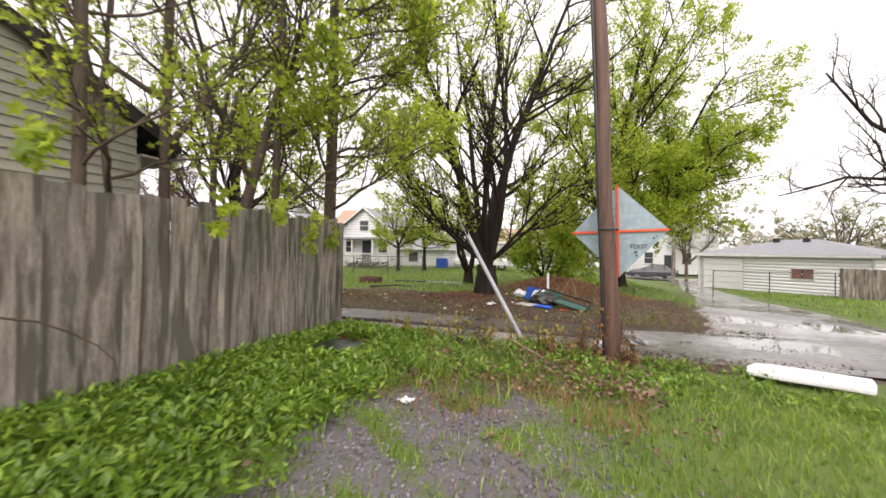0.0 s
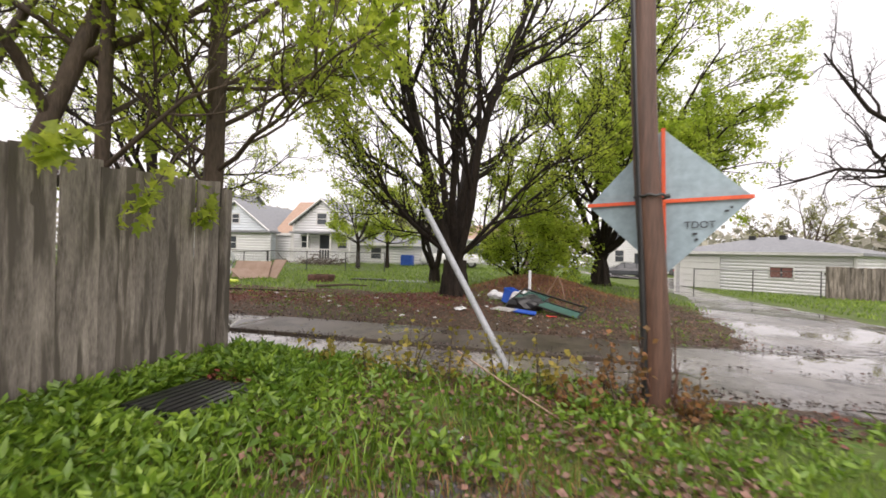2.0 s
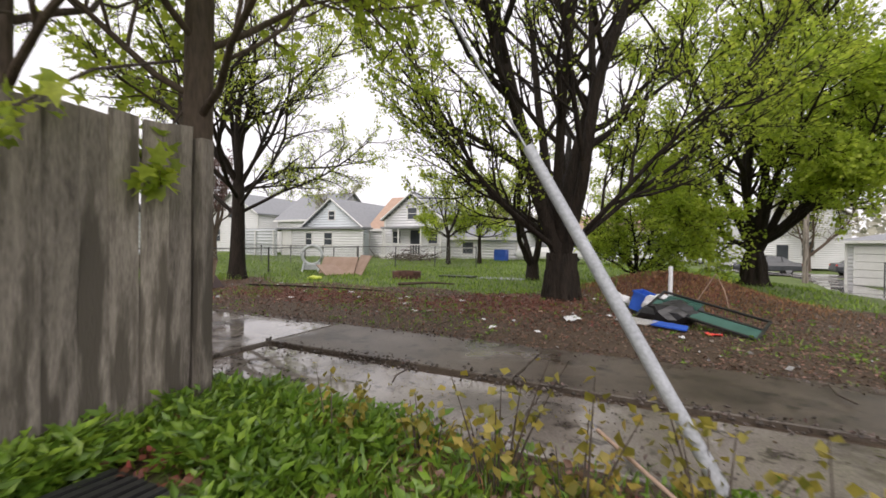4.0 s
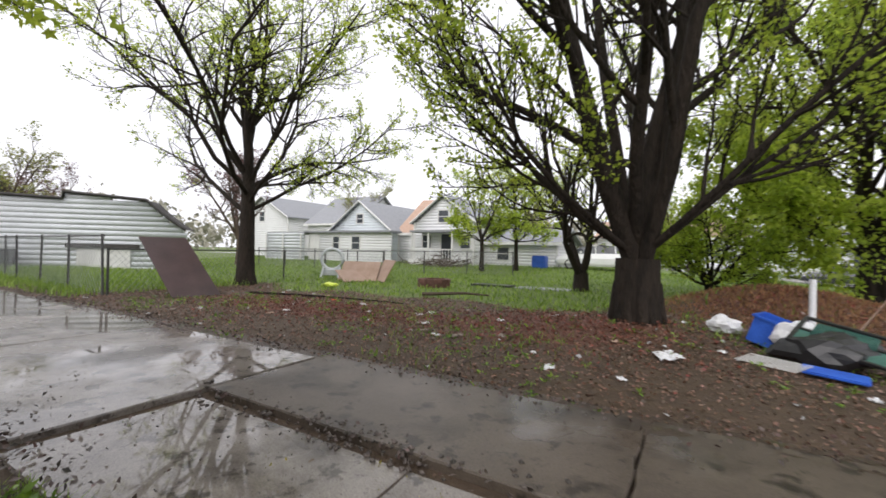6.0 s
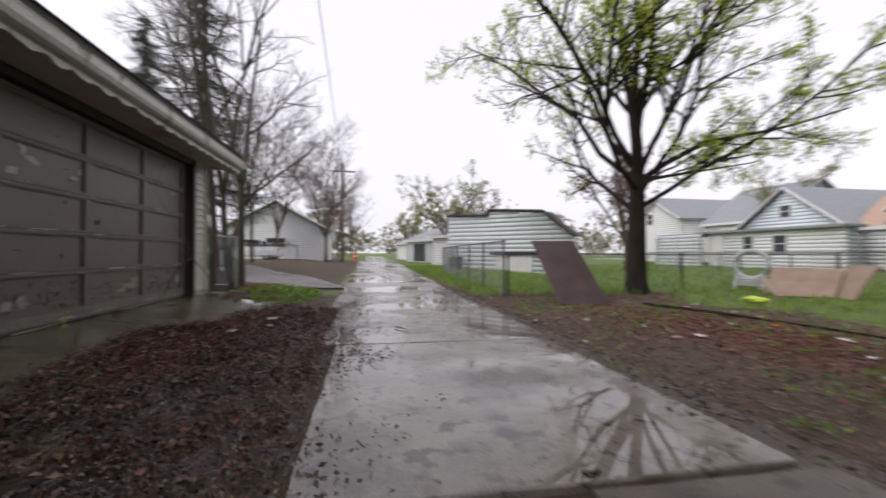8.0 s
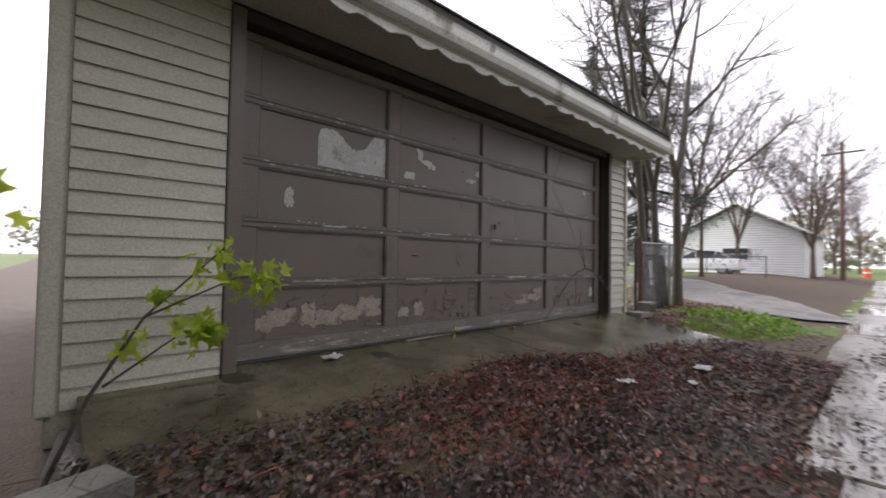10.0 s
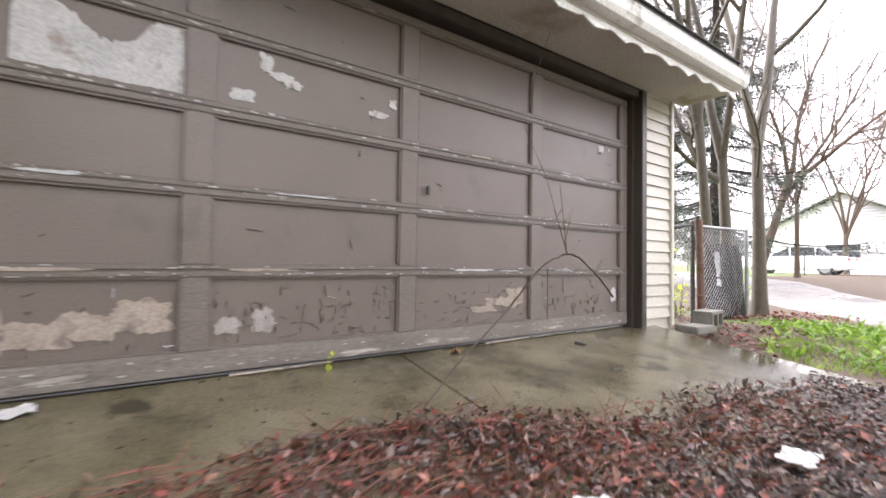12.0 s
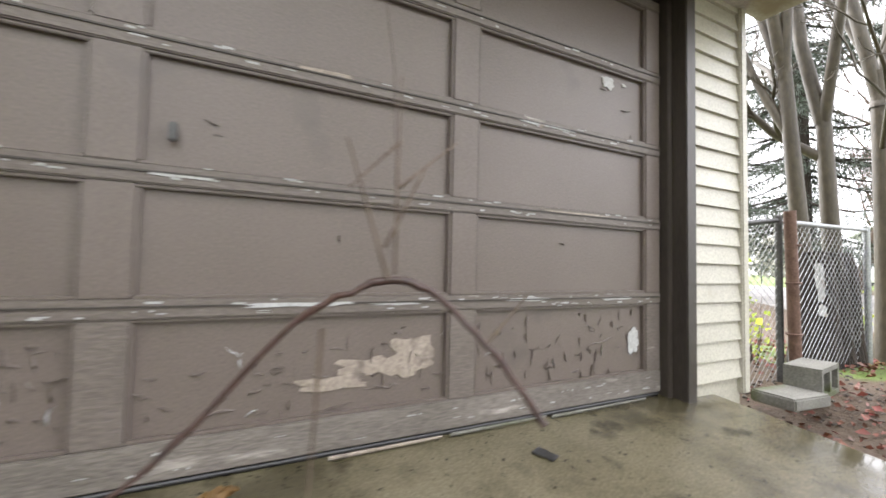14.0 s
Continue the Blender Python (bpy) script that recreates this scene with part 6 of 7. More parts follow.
# white house with a blue gable, white house with a porch, and their neighbours
HY = 31.9
h1 = house("house", "white clapboard house with a pale blue gable and grey roof", pose(-24.96, HY, 0.25), 6.07, 9, 2.45, 4.65, "y", "siding_blue", "shingle_grey", [(2.73, 3.03, 0.6, 0.66)], over=0.25)
tagged(part("addition", lap_wall(8.2, 0, lambda u: 2.2, 0.2), "siding_white", h1), kind="stuff").matrix_basis = pose(-1.04, -1.4, 0)
for ww in ((2.7, 1.0, 0.6, 0.9), (4.6, 1.0, 0.75, 0.9)):
    o = opening(h1, "window", *ww)
    o.matrix_basis = pose(-1.04, -1.4, 0)
o = opening(h1, "door", 0.2, 0.2, 0.9, 1.9, "trim", bars=0)
o.matrix_basis = pose(-1.04, -1.4, 0)
part("addition_roof", boxed(-1.3, 7.3, -1.7, -0.26, 2.2, 2.34, 0.02), "shingle_grey", h1)
h1b = house("house", "tan-roofed wing of a white clapboard house", pose(-18.85, HY + 0.9, 0.25), 1.75, 7, 2.3, 5.0, "x", "siding_white", "shingle_tan", over=0.2)
h2 = house("house", "white house with a roofed back porch", pose(-16.7, 31.8, 0.25), 4.7, 8, 3.0, 4.75, "y", "siding_white", "shingle_grey",
           [(0.75, 1.2, 0.65, 0.85), (2.0, 2.95, 0.75, 0.8), (3.75, 1.2, 0.7, 0.85)], [(2.25, 0.4, 0.8, 1.75, "glass_dark")], over=0.25)
part("porch_roof", boxed(0.6, 4.0, -1.5, -0.01, 2.2, 2.33, 0.02), "shingle_grey", h2)
for u in (0.7, 2.0, 3.8):
    part("porch_post", boxed(u, u + 0.1, -1.4, -1.3, 0.35, 2.2), "trim", h2)
part("porch_deck", boxed(0.6, 4.0, -1.5, -0.07, 0.0, 0.35, 0.01), "trim", h2)
for k in range(16):
    part("baluster", boxed(0.68 + 0.21 * k, 0.72 + 0.21 * k, -1.46, -1.42, 0.35, 1.05), "trim", h2)
part("handrail", boxed(0.6, 4.0, -1.48, -1.40, 1.05, 1.12), "trim", h2)
h2b = house("house", "low white rear wing of the porch house", pose(-11.9, 33.2, 0.25), 5.0, 5, 1.65, 2.5, "x", "siding_white", "shingle_grey", [(1.0, 0.5, 0.8, 0.8)])
house("house", "grey-roofed white house behind the yards", pose(-34.6, 38.0, 0.3), 6.6, 8, 3.6, 6.5, "x", "siding_white", "shingle_grey", [(1.2, 1.2, 0.9, 1.3), (4.4, 1.2, 0.9, 1.3)])
house("house", "white two-storey house behind the yards", pose(-44.0, 36.5, 0.3), 8.0, 9, 4.2, 6.4, "y", "siding_white", "shingle_grey", [(1.2, 1.2, 0.9, 1.3), (5.2, 1.2, 0.9, 1.3), (3.4, 3.8, 0.8, 1.0)])
house("house", "low house with a long tan roof across the street", pose(-8.0, 52.0, 0.3), 12, 8, 2.7, 4.4, "x", "siding_white", "shingle_tan", [(1.5, 1.0, 1.4, 1.1), (4.5, 1.0, 1.0, 1.1), (9, 1.0, 1.4, 1.1)], [(6.6, 0.1, 0.9, 2.0, "glass_dark")])
house("house", "white two-storey house across the street", pose(8.5, 56.0, -0.4), 9, 9, 5.0, 7.8, "y", "siding_white", "shingle_grey", [(1.5, 1.2, 0.9, 1.3), (5.5, 1.2, 0.9, 1.3), (1.5, 3.8, 0.9, 1.2), (5.5, 3.8, 0.9, 1.2)], [(3.6, 0.2, 0.9, 2.0, "glass_dark")])
carport = thing("carport", "grey weathered lean-to between the houses", "shed", at=pose(-30.5, 30.0, 0.2))
part("roof", boxed(0, 4.5, 0, 3, 2.2, 2.32, 0.02), "shingle_grey", carport)
tagged(part("wall", lap_wall(4.4, 0, lambda u: 2.2, 0.25), "siding_grey", carport), kind="stuff")
for u in (0.1, 2.2, 4.3):
    part("post", boxed(u - 0.05, u + 0.05, -0.2, -0.1, 0, 2.2), "trim", carport)

# white garage across the drive
wg = house("garage", "white hip-roofed garage with a wet grey roof", pose(10.9, 36.0, -0.62, 0, 0, -44.1), 9.3, 7.5, 2.40, 3.55, "x", "siding_white", "shingle_grey", [(5.6, 1.0, 1.1, 0.6)], exposure=0.2, category="garage", hip=True)
for k in range(5):
    part("door_panel", boxed(0.35, 2.9, -0.07, -0.03, 0.08 + 0.42 * k, 0.48 + 0.42 * k, 0.01), "trim", wg)
part("shutter", boxed(5.62, 6.1, -0.05, -0.035, 1.03, 1.57), "shutter", wg)
part("shutter", boxed(6.2, 6.66, -0.05, -0.035, 1.03, 1.57), "shutter", wg)
for u in (3.3, 5.0):
    part("roof_vent", boxed(u, u + 0.35, 2.9, 3.2, 3.25, 3.62, 0.03), "plastic_black", wg)

# house behind the parked car at the alley's far side
house("house", "white gable house with a red-brown shuttered window", pose(-38.0, -3.3, 0.35, 0, 0, 90), 7.5, 9, 2.9, 4.9, "y", "siding_white", "shingle_grey", [(3.0, 1.15, 1.5, 0.75)], exposure=0.16)

# wide metal-sided shed with a stepped, curved end
shed = thing("shed", "pale blue-grey metal-sided shed with a curved roof end", "shed", at=pose(-26.6, 12.9, -0.10, 0, 0, 43.5))


def shed_top(u):
    if u < 2.8:
        return 3.42 - 0.04 * u
    if u < 6.3:
        return 3.62 - 0.07 * (u - 2.8)
    t = (u - 6.3) / 1.6
    return 3.38 - 1.35 * t ** 0.8


tagged(part("wall", lap_wall(7.9, 0, shed_top, 0.24, 0.004, 0.2), "siding_grey", shed), kind="stuff")
s = tagged(part("wall", lap_wall(1.2, 0, lambda u: 3.3, 0.24, 0.004), "siding_grey", shed), kind="stuff")
s.matrix_basis = pose(0, 1.2, 0, 0, 0, -90)
edge = [(u, -0.08, shed_top(u) + 0.05) for u in np.linspace(0, 2.79, 6)] + [(u, -0.08, shed_top(u) + 0.05) for u in np.linspace(2.81, 7.9, 16)]
part("roof_edge", tubes("roof_edge", [(edge, [0.07] * len(edge), 5)]), "shingle", shed, "dark roof edge")
rq = []
for u in np.linspace(0, 7.9, 40):
    rq += [(u, -0.05, shed_top(u) + 0.03), (u, 1.2, shed_top(u) + 0.03)]
part("roof", mesh_np("roof", rq, [(2 * i, 2 * i + 2, 2 * i + 3, 2 * i + 1) for i in range(39)]), "shingle", shed)
part("board_patch", boxed(3.4, 5.6, -0.10, -0.04, 0.1, 1.05, 0.01), "trim", shed)
part("dark_beam", boxed(3.0, 6.0, -0.2, -0.1, 1.1, 1.3, 0.01), "shingle", shed)
part("bin", boxed(0.6, 1.3, -0.9, -0.3, 0.0, 1.0, 0.05), "plastic_black", shed)
house("garage", "white alley garage with a grey roof", pose(-35.5, 13.3, 0.05, 0, 0, 25), 7, 7, 2.4, 3.6, "x", "siding_white", "shingle_grey", category="garage", doors=[(2.2, 0.1, 3.0, 2.0, "trim")])
house("garage", "grey alley garage with an open dark door", pose(-52, 12.5, 0.05, 0, 0, 20), 7, 7, 2.5, 3.8, "x", "siding_grey", "shingle_grey", category="garage", doors=[(2.0, 0.1, 3.0, 2.0, "glass_dark")])
house("garage", "white alley garage far down the alley", pose(-70, 12.5, 0.05, 0, 0, 12), 7, 7, 2.5, 3.8, "x", "siding_white", "shingle_grey", category="garage", doors=[(2.0, 0.1, 3.0, 2.0, "trim")])


# ---- cars ----
def car(label, mat, at, group="parked cars"):
    """A saloon along local x, front at +x, 4.6 m long."""
    ob = thing("car", label, "car", group, at=at)
    ring = [(-2.28, 0.35, 0.62, 0.80), (-2.2, 0.28, 0.92, 0.86), (-1.6, 0.24, 0.98, 0.90), (-0.6, 0.22, 0.97, 0.91), (0.9, 0.22, 0.96, 0.91), (1.7, 0.24, 0.86, 0.89), (2.15, 0.28, 0.74, 0.82), (2.3, 0.36, 0.56, 0.72)]
    bm = bmesh.new()
    prev = None
    for x, lo, hi, hw in ring:
        cur = [bm.verts.new((x, y * hw, z)) for y, z in ((-0.94, lo), (-1, lo + 0.12), (-1.0, (lo + hi) / 2 + 0.06), (-0.90, hi - 0.04), (-0.75, hi), (0.75, hi), (0.90, hi - 0.04), (1.0, (lo + hi) / 2 + 0.06), (1, lo + 0.12), (0.94, lo))]
        if prev:
            for i in range(10):
                bm.faces.new((prev[i], prev[(i + 1) % 10], cur[(i + 1) % 10], cur[i]))
        else:
            bm.faces.new(cur)
        prev = cur
    bm.faces.new(prev[::-1])
    part("body", bm, mat, ob)
    for name, mt, grow_, sink in (("cabin", "glass_dark", 0.0, 0.0), ("roof", mat, 0.0, 0.0)):
        bm = bmesh.new()
        if name == "cabin":
            sec = [(-1.75, 0.93, 0.80), (-1.05, 1.38, 0.62), (0.05, 1.42, 0.64), (0.98, 0.93, 0.82)]
        else:
            sec = [(-1.12, 1.36, 0.66), (-0.9, 1.43, 0.66), (-0.1, 1.46, 0.67), (0.18, 1.40, 0.68)]
        prev = None
        for x, z, hw in sec:
            lowz = 0.9 if name == "cabin" else z - 0.03
            cur = [bm.verts.new((x, -hw - (0.12 if name == "cabin" and z > 1 else 0), lowz)), bm.verts.new((x, -hw, z)), bm.verts.new((x, hw, z)), bm.verts.new((x, hw + (0.12 if name == "cabin" and z > 1 else 0), lowz))]
            if prev:
                for i in range(4):
                    bm.faces.new((prev[i], prev[(i + 1) % 4], cur[(i + 1) % 4], cur[i]))
            else:
                bm.faces.new(cur)
            prev = cur
        bm.faces.new(prev[::-1])
        part(name, bm, mt, ob)
    for x in (-1.0, 0.05):
        for sgn in (-1, 1):
            part("pillar", rod((x - 0.05, sgn * 0.80, 0.93), (x, sgn * 0.68, 1.40), 0.035, 5), mat, ob)
    for x in (-1.4, 1.42):
        for sgn in (-1, 1):
            th = np.linspace(0, 2 * np.pi, 21)
            w = part("wheel", tubes("wheel", [([(x + 0.25 * math.cos(t), sgn * 0.82, 0.32 + 0.25 * math.sin(t)) for t in th], [0.085] * 21, 8)]), "tyre", ob)
            bm = bmesh.new()
            bmesh.ops.create_cone(bm, cap_ends=True, segments=16, radius1=0.21, radius2=0.19, depth=0.10, matrix=pose(x, sgn * 0.84, 0.32, 90))
            part("rim", bm, "steel", w)
    for sgn in (-1, 1):
        part("headlight", boxed(2.12, 2.27, sgn * 0.62 - 0.14, sgn * 0.62 + 0.14, 0.60, 0.72, 0.03), "light", ob)
        part("tail_light", boxed(-2.27, -2.18, sgn * 0.68 - 0.12, sgn * 0.68 + 0.12, 0.72, 0.86, 0.03), "plastic_red", ob)
        part("mirror", boxed(0.72, 0.85, sgn * 0.98 - 0.08, sgn * 0.98 + 0.08, 0.95, 1.08, 0.03), mat, ob)
    part("bumper", boxed(2.2, 2.34, -0.7, 0.7, 0.32, 0.52, 0.04), mat, ob)
    return ob


car("white saloon car parked beside the shuttered house", "car_white", pose(-33.5, -0.45, gz(-33.5, -0.45), 0, 0, -90))
car("white car parked beyond the back yards", "car_white", pose(-4.5, 33.0, gz(-4.5, 33.0), 0, 0, 185))
car("dark car parked at the street", "car_dark", pose(9.5, 47.5, gz(9.5, 47.5), 0, 0, 178))
car("dark car parked at the street", "car_dark", pose(16.0, 47.5, gz(16, 47.5), 0, 0, 0))
car("white car parked at the street", "car_white", pose(3.5, 47.0, gz(3.5, 47), 0, 0, 0))
car("dark car parked behind the houses", "car_dark", pose(-6.0, 40.0, gz(-6.0, 40), 0, 0, 15))


# ---- chain-link fences ----
def chain_link(name, label, line, height, mesh_step, post_every, wire=0.0022, post_mat="steel_dark", lean=0.0, lowz=0.05, group=""):
    """Posts, top rail and woven wire along a line of (x, y)."""
    ob = thing(name, label, "fence", group)
    for (xa, ya), (xb, yb) in zip(line, line[1:]):
        ln = math.hypot(xb - xa, yb - ya)
        at = lambda s: (xa + (xb - xa) * s / ln, ya + (yb - ya) * s / ln)
        n = max(1, round(ln / post_every))
        for k in range(n + 1):
            x, y = at(ln * k / n)
            z = gz(x, y)
            part("post", rod((x, y, z - 0.2), (x + lean * (k % 3 - 1), y, z + height + 0.04), 0.028, 8), post_mat, ob)
        xa_, ya_ = at(0)
        xb_, yb_ = at(ln)
        part("top_rail", rod((xa_, ya_, gz(xa_, ya_) + height), (xb_, yb_, gz(xb_, yb_) + height), 0.02, 6), post_mat, ob)
        lines = []
        count = int((ln + height) / mesh_step)
        for k in range(count):
            for sgn in (1, -1):
                s0 = k * mesh_step - (height if sgn > 0 else 0)
                pts = []
                for t in (0.0, 1.0):
                    s = s0 + sgn * 0 + t * height * (1 if sgn > 0 else 1)
                    zz = t * height if sgn > 0 else (1 - t) * height
                    pts.append((s, zz))
                (s1, z1), (s2, z2) = pts
                for lim in (0.0, ln):
                    if (s1 - lim) * (s2 - lim) < 0:
                        zc = z1 + (z2 - z1) * (lim - s1) / (s2 - s1)
                        if lim == 0.0:
                            s1, z1 = (0.0, zc)
                        else:
                            s2, z2 = (ln, zc)
                if s2 <= 0.001 or s1 >= ln - 0.001:
                    continue
                a, b = at(s1), at(s2)
                ga, gb = gz(*a), gz(*b)
                lines.append(([(a[0], a[1], ga + lowz + z1 * (1 - lowz / height)), (b[0], b[1], gb + lowz + z2 * (1 - lowz / height))], [wire, wire], 3))
        if lines:
            tagged(part("wire_mesh", tubes("wire_mesh", lines, False), "steel", ob, "woven wire mesh"), kind="stuff")
    return ob


chain_link("chain_link_gate", "chain-link gate panel with a galvanised frame beside the garage", [(-11.2, 4.86), (-12.6, 4.88)], 1.27, 0.075, 1.4, 0.0022, "steel")
chain_link("chain_link_fence", "short chain-link run behind the garage corner", [(-10.1, 4.7), (-11.15, 4.8)], 1.3, 0.075, 1.2, 0.0018, "steel_dark")
rp = thing("gate_post", "rusty leaning steel gate post", "post")
part("shaft", rod((-11.17, 4.90, 0.12), (-11.10, 4.90, 1.52), 0.042, 12), "rust", rp)
for zz in (0.55, 0.95, 1.25):
    part("clamp", tubes("clamp", [([(-11.14 + 0.05 * math.cos(t), 4.90 + 0.05 * math.sin(t), zz) for t in np.linspace(0, 6.3, 14)], [0.008] * 14, 5)]), "rust", rp)
chain_link("chain_link_fence", "leaning chain-link fence along the alley", [(-11.0, 11.4), (-17.5, 11.6), (-25, 12.3)], 1.35, 0.16, 2.1, 0.004, lean=0.10, group="yard fences")
chain_link("chain_link_fence", "low chain-link fence between back yards", [(-11.05, 11.5), (-12.6, 17.5), (-13.6, 24.5)], 1.05, 0.16, 2.4, 0.004, group="yard fences")
chain_link("chain_link_fence", "low chain-link fence before the houses", [(-24, 24.6), (-13.6, 24.6), (-7.0, 26.0)], 1.1, 0.2, 2.6, 0.005, group="yard fences")
chain_link("chain_link_fence", "chain-link fence before the white garage", [(9.9, 29.0), (14.6, 26.8)], 1.25, 0.2, 2.2, 0.004, group="yard fences")
chain_link("chain_link_fence", "chain-link fence by the parked car", [(-29.5, 3.6), (-30.5, -4.5)], 1.1, 0.2, 2.6, 0.005, group="yard fences")
wf = thing("wooden_fence", "grey wooden fence at the edge of the lawn", "fence")
for k in range(22):
    b = part("board", BOARDS[k % 9], "fence_wood", wf)
    b.matrix_basis = pose(14.8 + 0.15 * k, 26.7 - 0.02 * k, gz(14.8 + 0.15 * k, 26.7) - 0.35, 0, 0, 90)
part("rail", boxed(14.7, 18.1, 26.72, 26.78, 0.75, 0.85), "fence_wood", wf)

far_pole = thing("utility_pole", "grey wooden utility pole by the drive", "utility pole", "far poles")
part("shaft", rod((9.3, 36.6, -0.9), (9.3, 36.6, 8.5), 0.15, 10, 0.11), "fence_wood", far_pole)
alley_pole = thing("utility_pole", "wooden utility pole down the alley", "utility pole", "far poles")
part("shaft", rod((-42, 5.6, -0.2), (-42, 5.6, 9.5), 0.15, 10, 0.11), "pole_wood", alley_pole)
part("crossarm", boxed(-42.06, -41.94, 4.5, 6.7, 8.7, 8.82), "pole_wood", alley_pole)
wire = thing("overhead_wire", "thin black overhead utility wire", "wire")
span = np.linspace(0, 1, 24)
part("cable", tubes("cable", [(np.stack([-42 + 44.7 * span, 5.6 + 1.8 * span, 8.7 - 0.2 * span - 2.0 * span * (1 - span)], -1), [0.012] * 24, 4)]), "ink", wire)
barrel = thing("traffic_barrel", "orange traffic barrel far down the alley", "barrel")
part("drum", rod((-58, 6.2, 0.0), (-58, 6.2, 1.0), 0.32, 14, 0.26), "orange", barrel)
part("band", rod((-58, 6.2, 0.55), (-58, 6.2, 0.72), 0.305, 14, 0.295), "trim", barrel)


# ---- loose things on the lots ----
def lump(name, centre, size, mat, label, category, seed, group="", rough=0.35):
    """A crumpled lump: an ico sphere pushed about by noise."""
    bm = bmesh.new()
    bmesh.ops.create_icosphere(bm, subdivisions=3, radius=1)
    off = Vector((seed * 3.1, seed * 1.7, seed))
    for v in bm.verts:
        k = 1 + rough * noise.noise(v.co * 1.6 + off) + 0.5 * rough * noise.noise(v.co * 4 + off)
        v.co = Vector((v.co.x * size[0] * k, v.co.y * size[1] * k, max(v.co.z, -0.6) * size[2] * k))
    ob = part(name, bm, mat)
    ob.location = centre
    return tagged(ob, label, category, group)


def sheet(name, x, y, w, d, mat, label, category, seed, z=None, turn_=0.0, lift=0.03, group=""):
    """A crumpled thin sheet lying on the ground."""
    n = 7
    bm = bmesh.new()
    g = []
    for i in range(n):
        for j in range(n):
            u, v = (i / (n - 1) - 0.5), (j / (n - 1) - 0.5)
            h = lift * (0.5 + noise.noise(Vector((u * 5 + seed, v * 5, seed * 2.2))))
            g.append(bm.verts.new((u * w * (1 + 0.25 * noise.noise(Vector((v * 4, seed, 0)))), v * d * (1 + 0.3 * noise.noise(Vector((u * 4, 0, seed)))), h)))
    for i in range(n - 1):
        for j in range(n - 1):
            bm.faces.new((g[i * n + j], g[(i + 1) * n + j], g[(i + 1) * n + j + 1], g[i * n + j + 1]))
    up = bmesh.ops.extrude_face_region(bm, geom=bm.faces[:])["geom"]
    bmesh.ops.translate(bm, verts=[q for q in up if isinstance(q, bmesh.types.BMVert)], vec=(0, 0, 0.004))
    ob = part(name, bm, mat)
    ob.matrix_basis = pose(x, y, (gz(x, y) if z is None else z) + 0.006, 0, 0, turn_)
    return tagged(ob, label, category, group)


foam = thing("foam_board", "broken white foam board lying on the grass", "board", at=pose(4.95, 6.95, 0.10, 2, -1, -26))
bm = bmesh.new()
ring = [(-0.55, -0.24), (-0.2, -0.27), (0.2, -0.25), (0.56, -0.26), (0.57, 0.0), (0.55, 0.24), (0.1, 0.25), (-0.35, 0.27), (-0.53, 0.2), (-0.58, 0.0)]
f = bm.faces.new([bm.verts.new((x, y, 0)) for x, y in ring])
up = bmesh.ops.extrude_face_region(bm, geom=[f])["geom"]
bmesh.ops.translate(bm, verts=[v for v in up if isinstance(v, bmesh.types.BMVert)], vec=(0, 0, 0.06))
bmesh.ops.bevel(bm, geom=bm.edges[:], offset=0.012, segments=2, affect="EDGES")
part("slab", bm, "foam", foam)

grate = thing("plastic_grate", "black plastic slatted panel lying in the weeds", "panel", at=pose(-0.72, 6.12, 0.17, 3, 4, 96) @ Matrix.Diagonal((1.15, 0.9, 1, 1)))
for k in range(9):
    part("slat", boxed(-0.36, 0.36, -0.30 + 0.072 * k, -0.245 + 0.072 * k, 0, 0.022, 0.005), "plastic_black", grate)
for u in (-0.37, -0.02, 0.33):
    part("rail", boxed(u, u + 0.04, -0.33, 0.36, -0.02, 0.002, 0.004), "plastic_black", grate)

for k, (x, y, w, mt, lab) in enumerate(((0.80, 4.72, 0.15, "plastic_white", "crumpled white paper on the gravel"), (1.36, 6.25, 0.08, "plastic_white", "white plastic scrap in the grass"), (1.12, 7.05, 0.09, "sign_back", "pale blue plastic cup in the weeds"), (0.13, 12.28, 0.34, "plastic_white", "white plastic bag on the bare earth"), (-6.61, 6.63, 0.13, "bare_white", "white paper scrap on the leaf bank"), (-7.67, 6.85, 0.18, "bare_white", "flat white card on the leaf bank"), (-7.05, 6.95, 0.09, "bare_white", "small white scrap on the leaf bank"), (2.6, 6.2, 0.08, "plastic_white", "white scrap near the pole"), (-0.2, 11.4, 0.1, "plastic_white", "white scrap at the alley edge"), (-8.05, 5.75, 0.07, "ink", "small black card on the apron"))):
    sheet("litter", x, y, w, w * 0.7, mt, lab, "litter", 20 + k, z=(0.20 if y < 6 else 0.145 if y < 6.8 else 0.125) if x < -6 and y < 8 else None, turn_=37 * k, lift=0.012 if x < -6 else 0.05 if w > 0.1 else 0.02, group="litter")
rng = np.random.default_rng(99)
for k in range(46):
    x, y = rng.uniform(-10, 2.5), rng.uniform(10.9, 15)
    mt = ("plastic_white", "bare_tan", "plastic_white", "ply", "orange")[k % 5 if k % 17 == 4 or k % 5 != 4 else 1]
    sheet("litter", x, y, rng.uniform(0.05, 0.17), rng.uniform(0.04, 0.10), mt, "pale scrap of litter among the fallen leaves", "litter", 200 + k, turn_=rng.uniform(0, 360), lift=0.03, group="lot litter")


def stick(name, pts, r, label, mat="twig", group="fallen sticks"):
    ob = part(name, tubes(name, [(np.array(pts, float), np.linspace(r, r * 0.4, len(pts)), 5)]), mat)
    return tagged(ob, label, "stick", group)


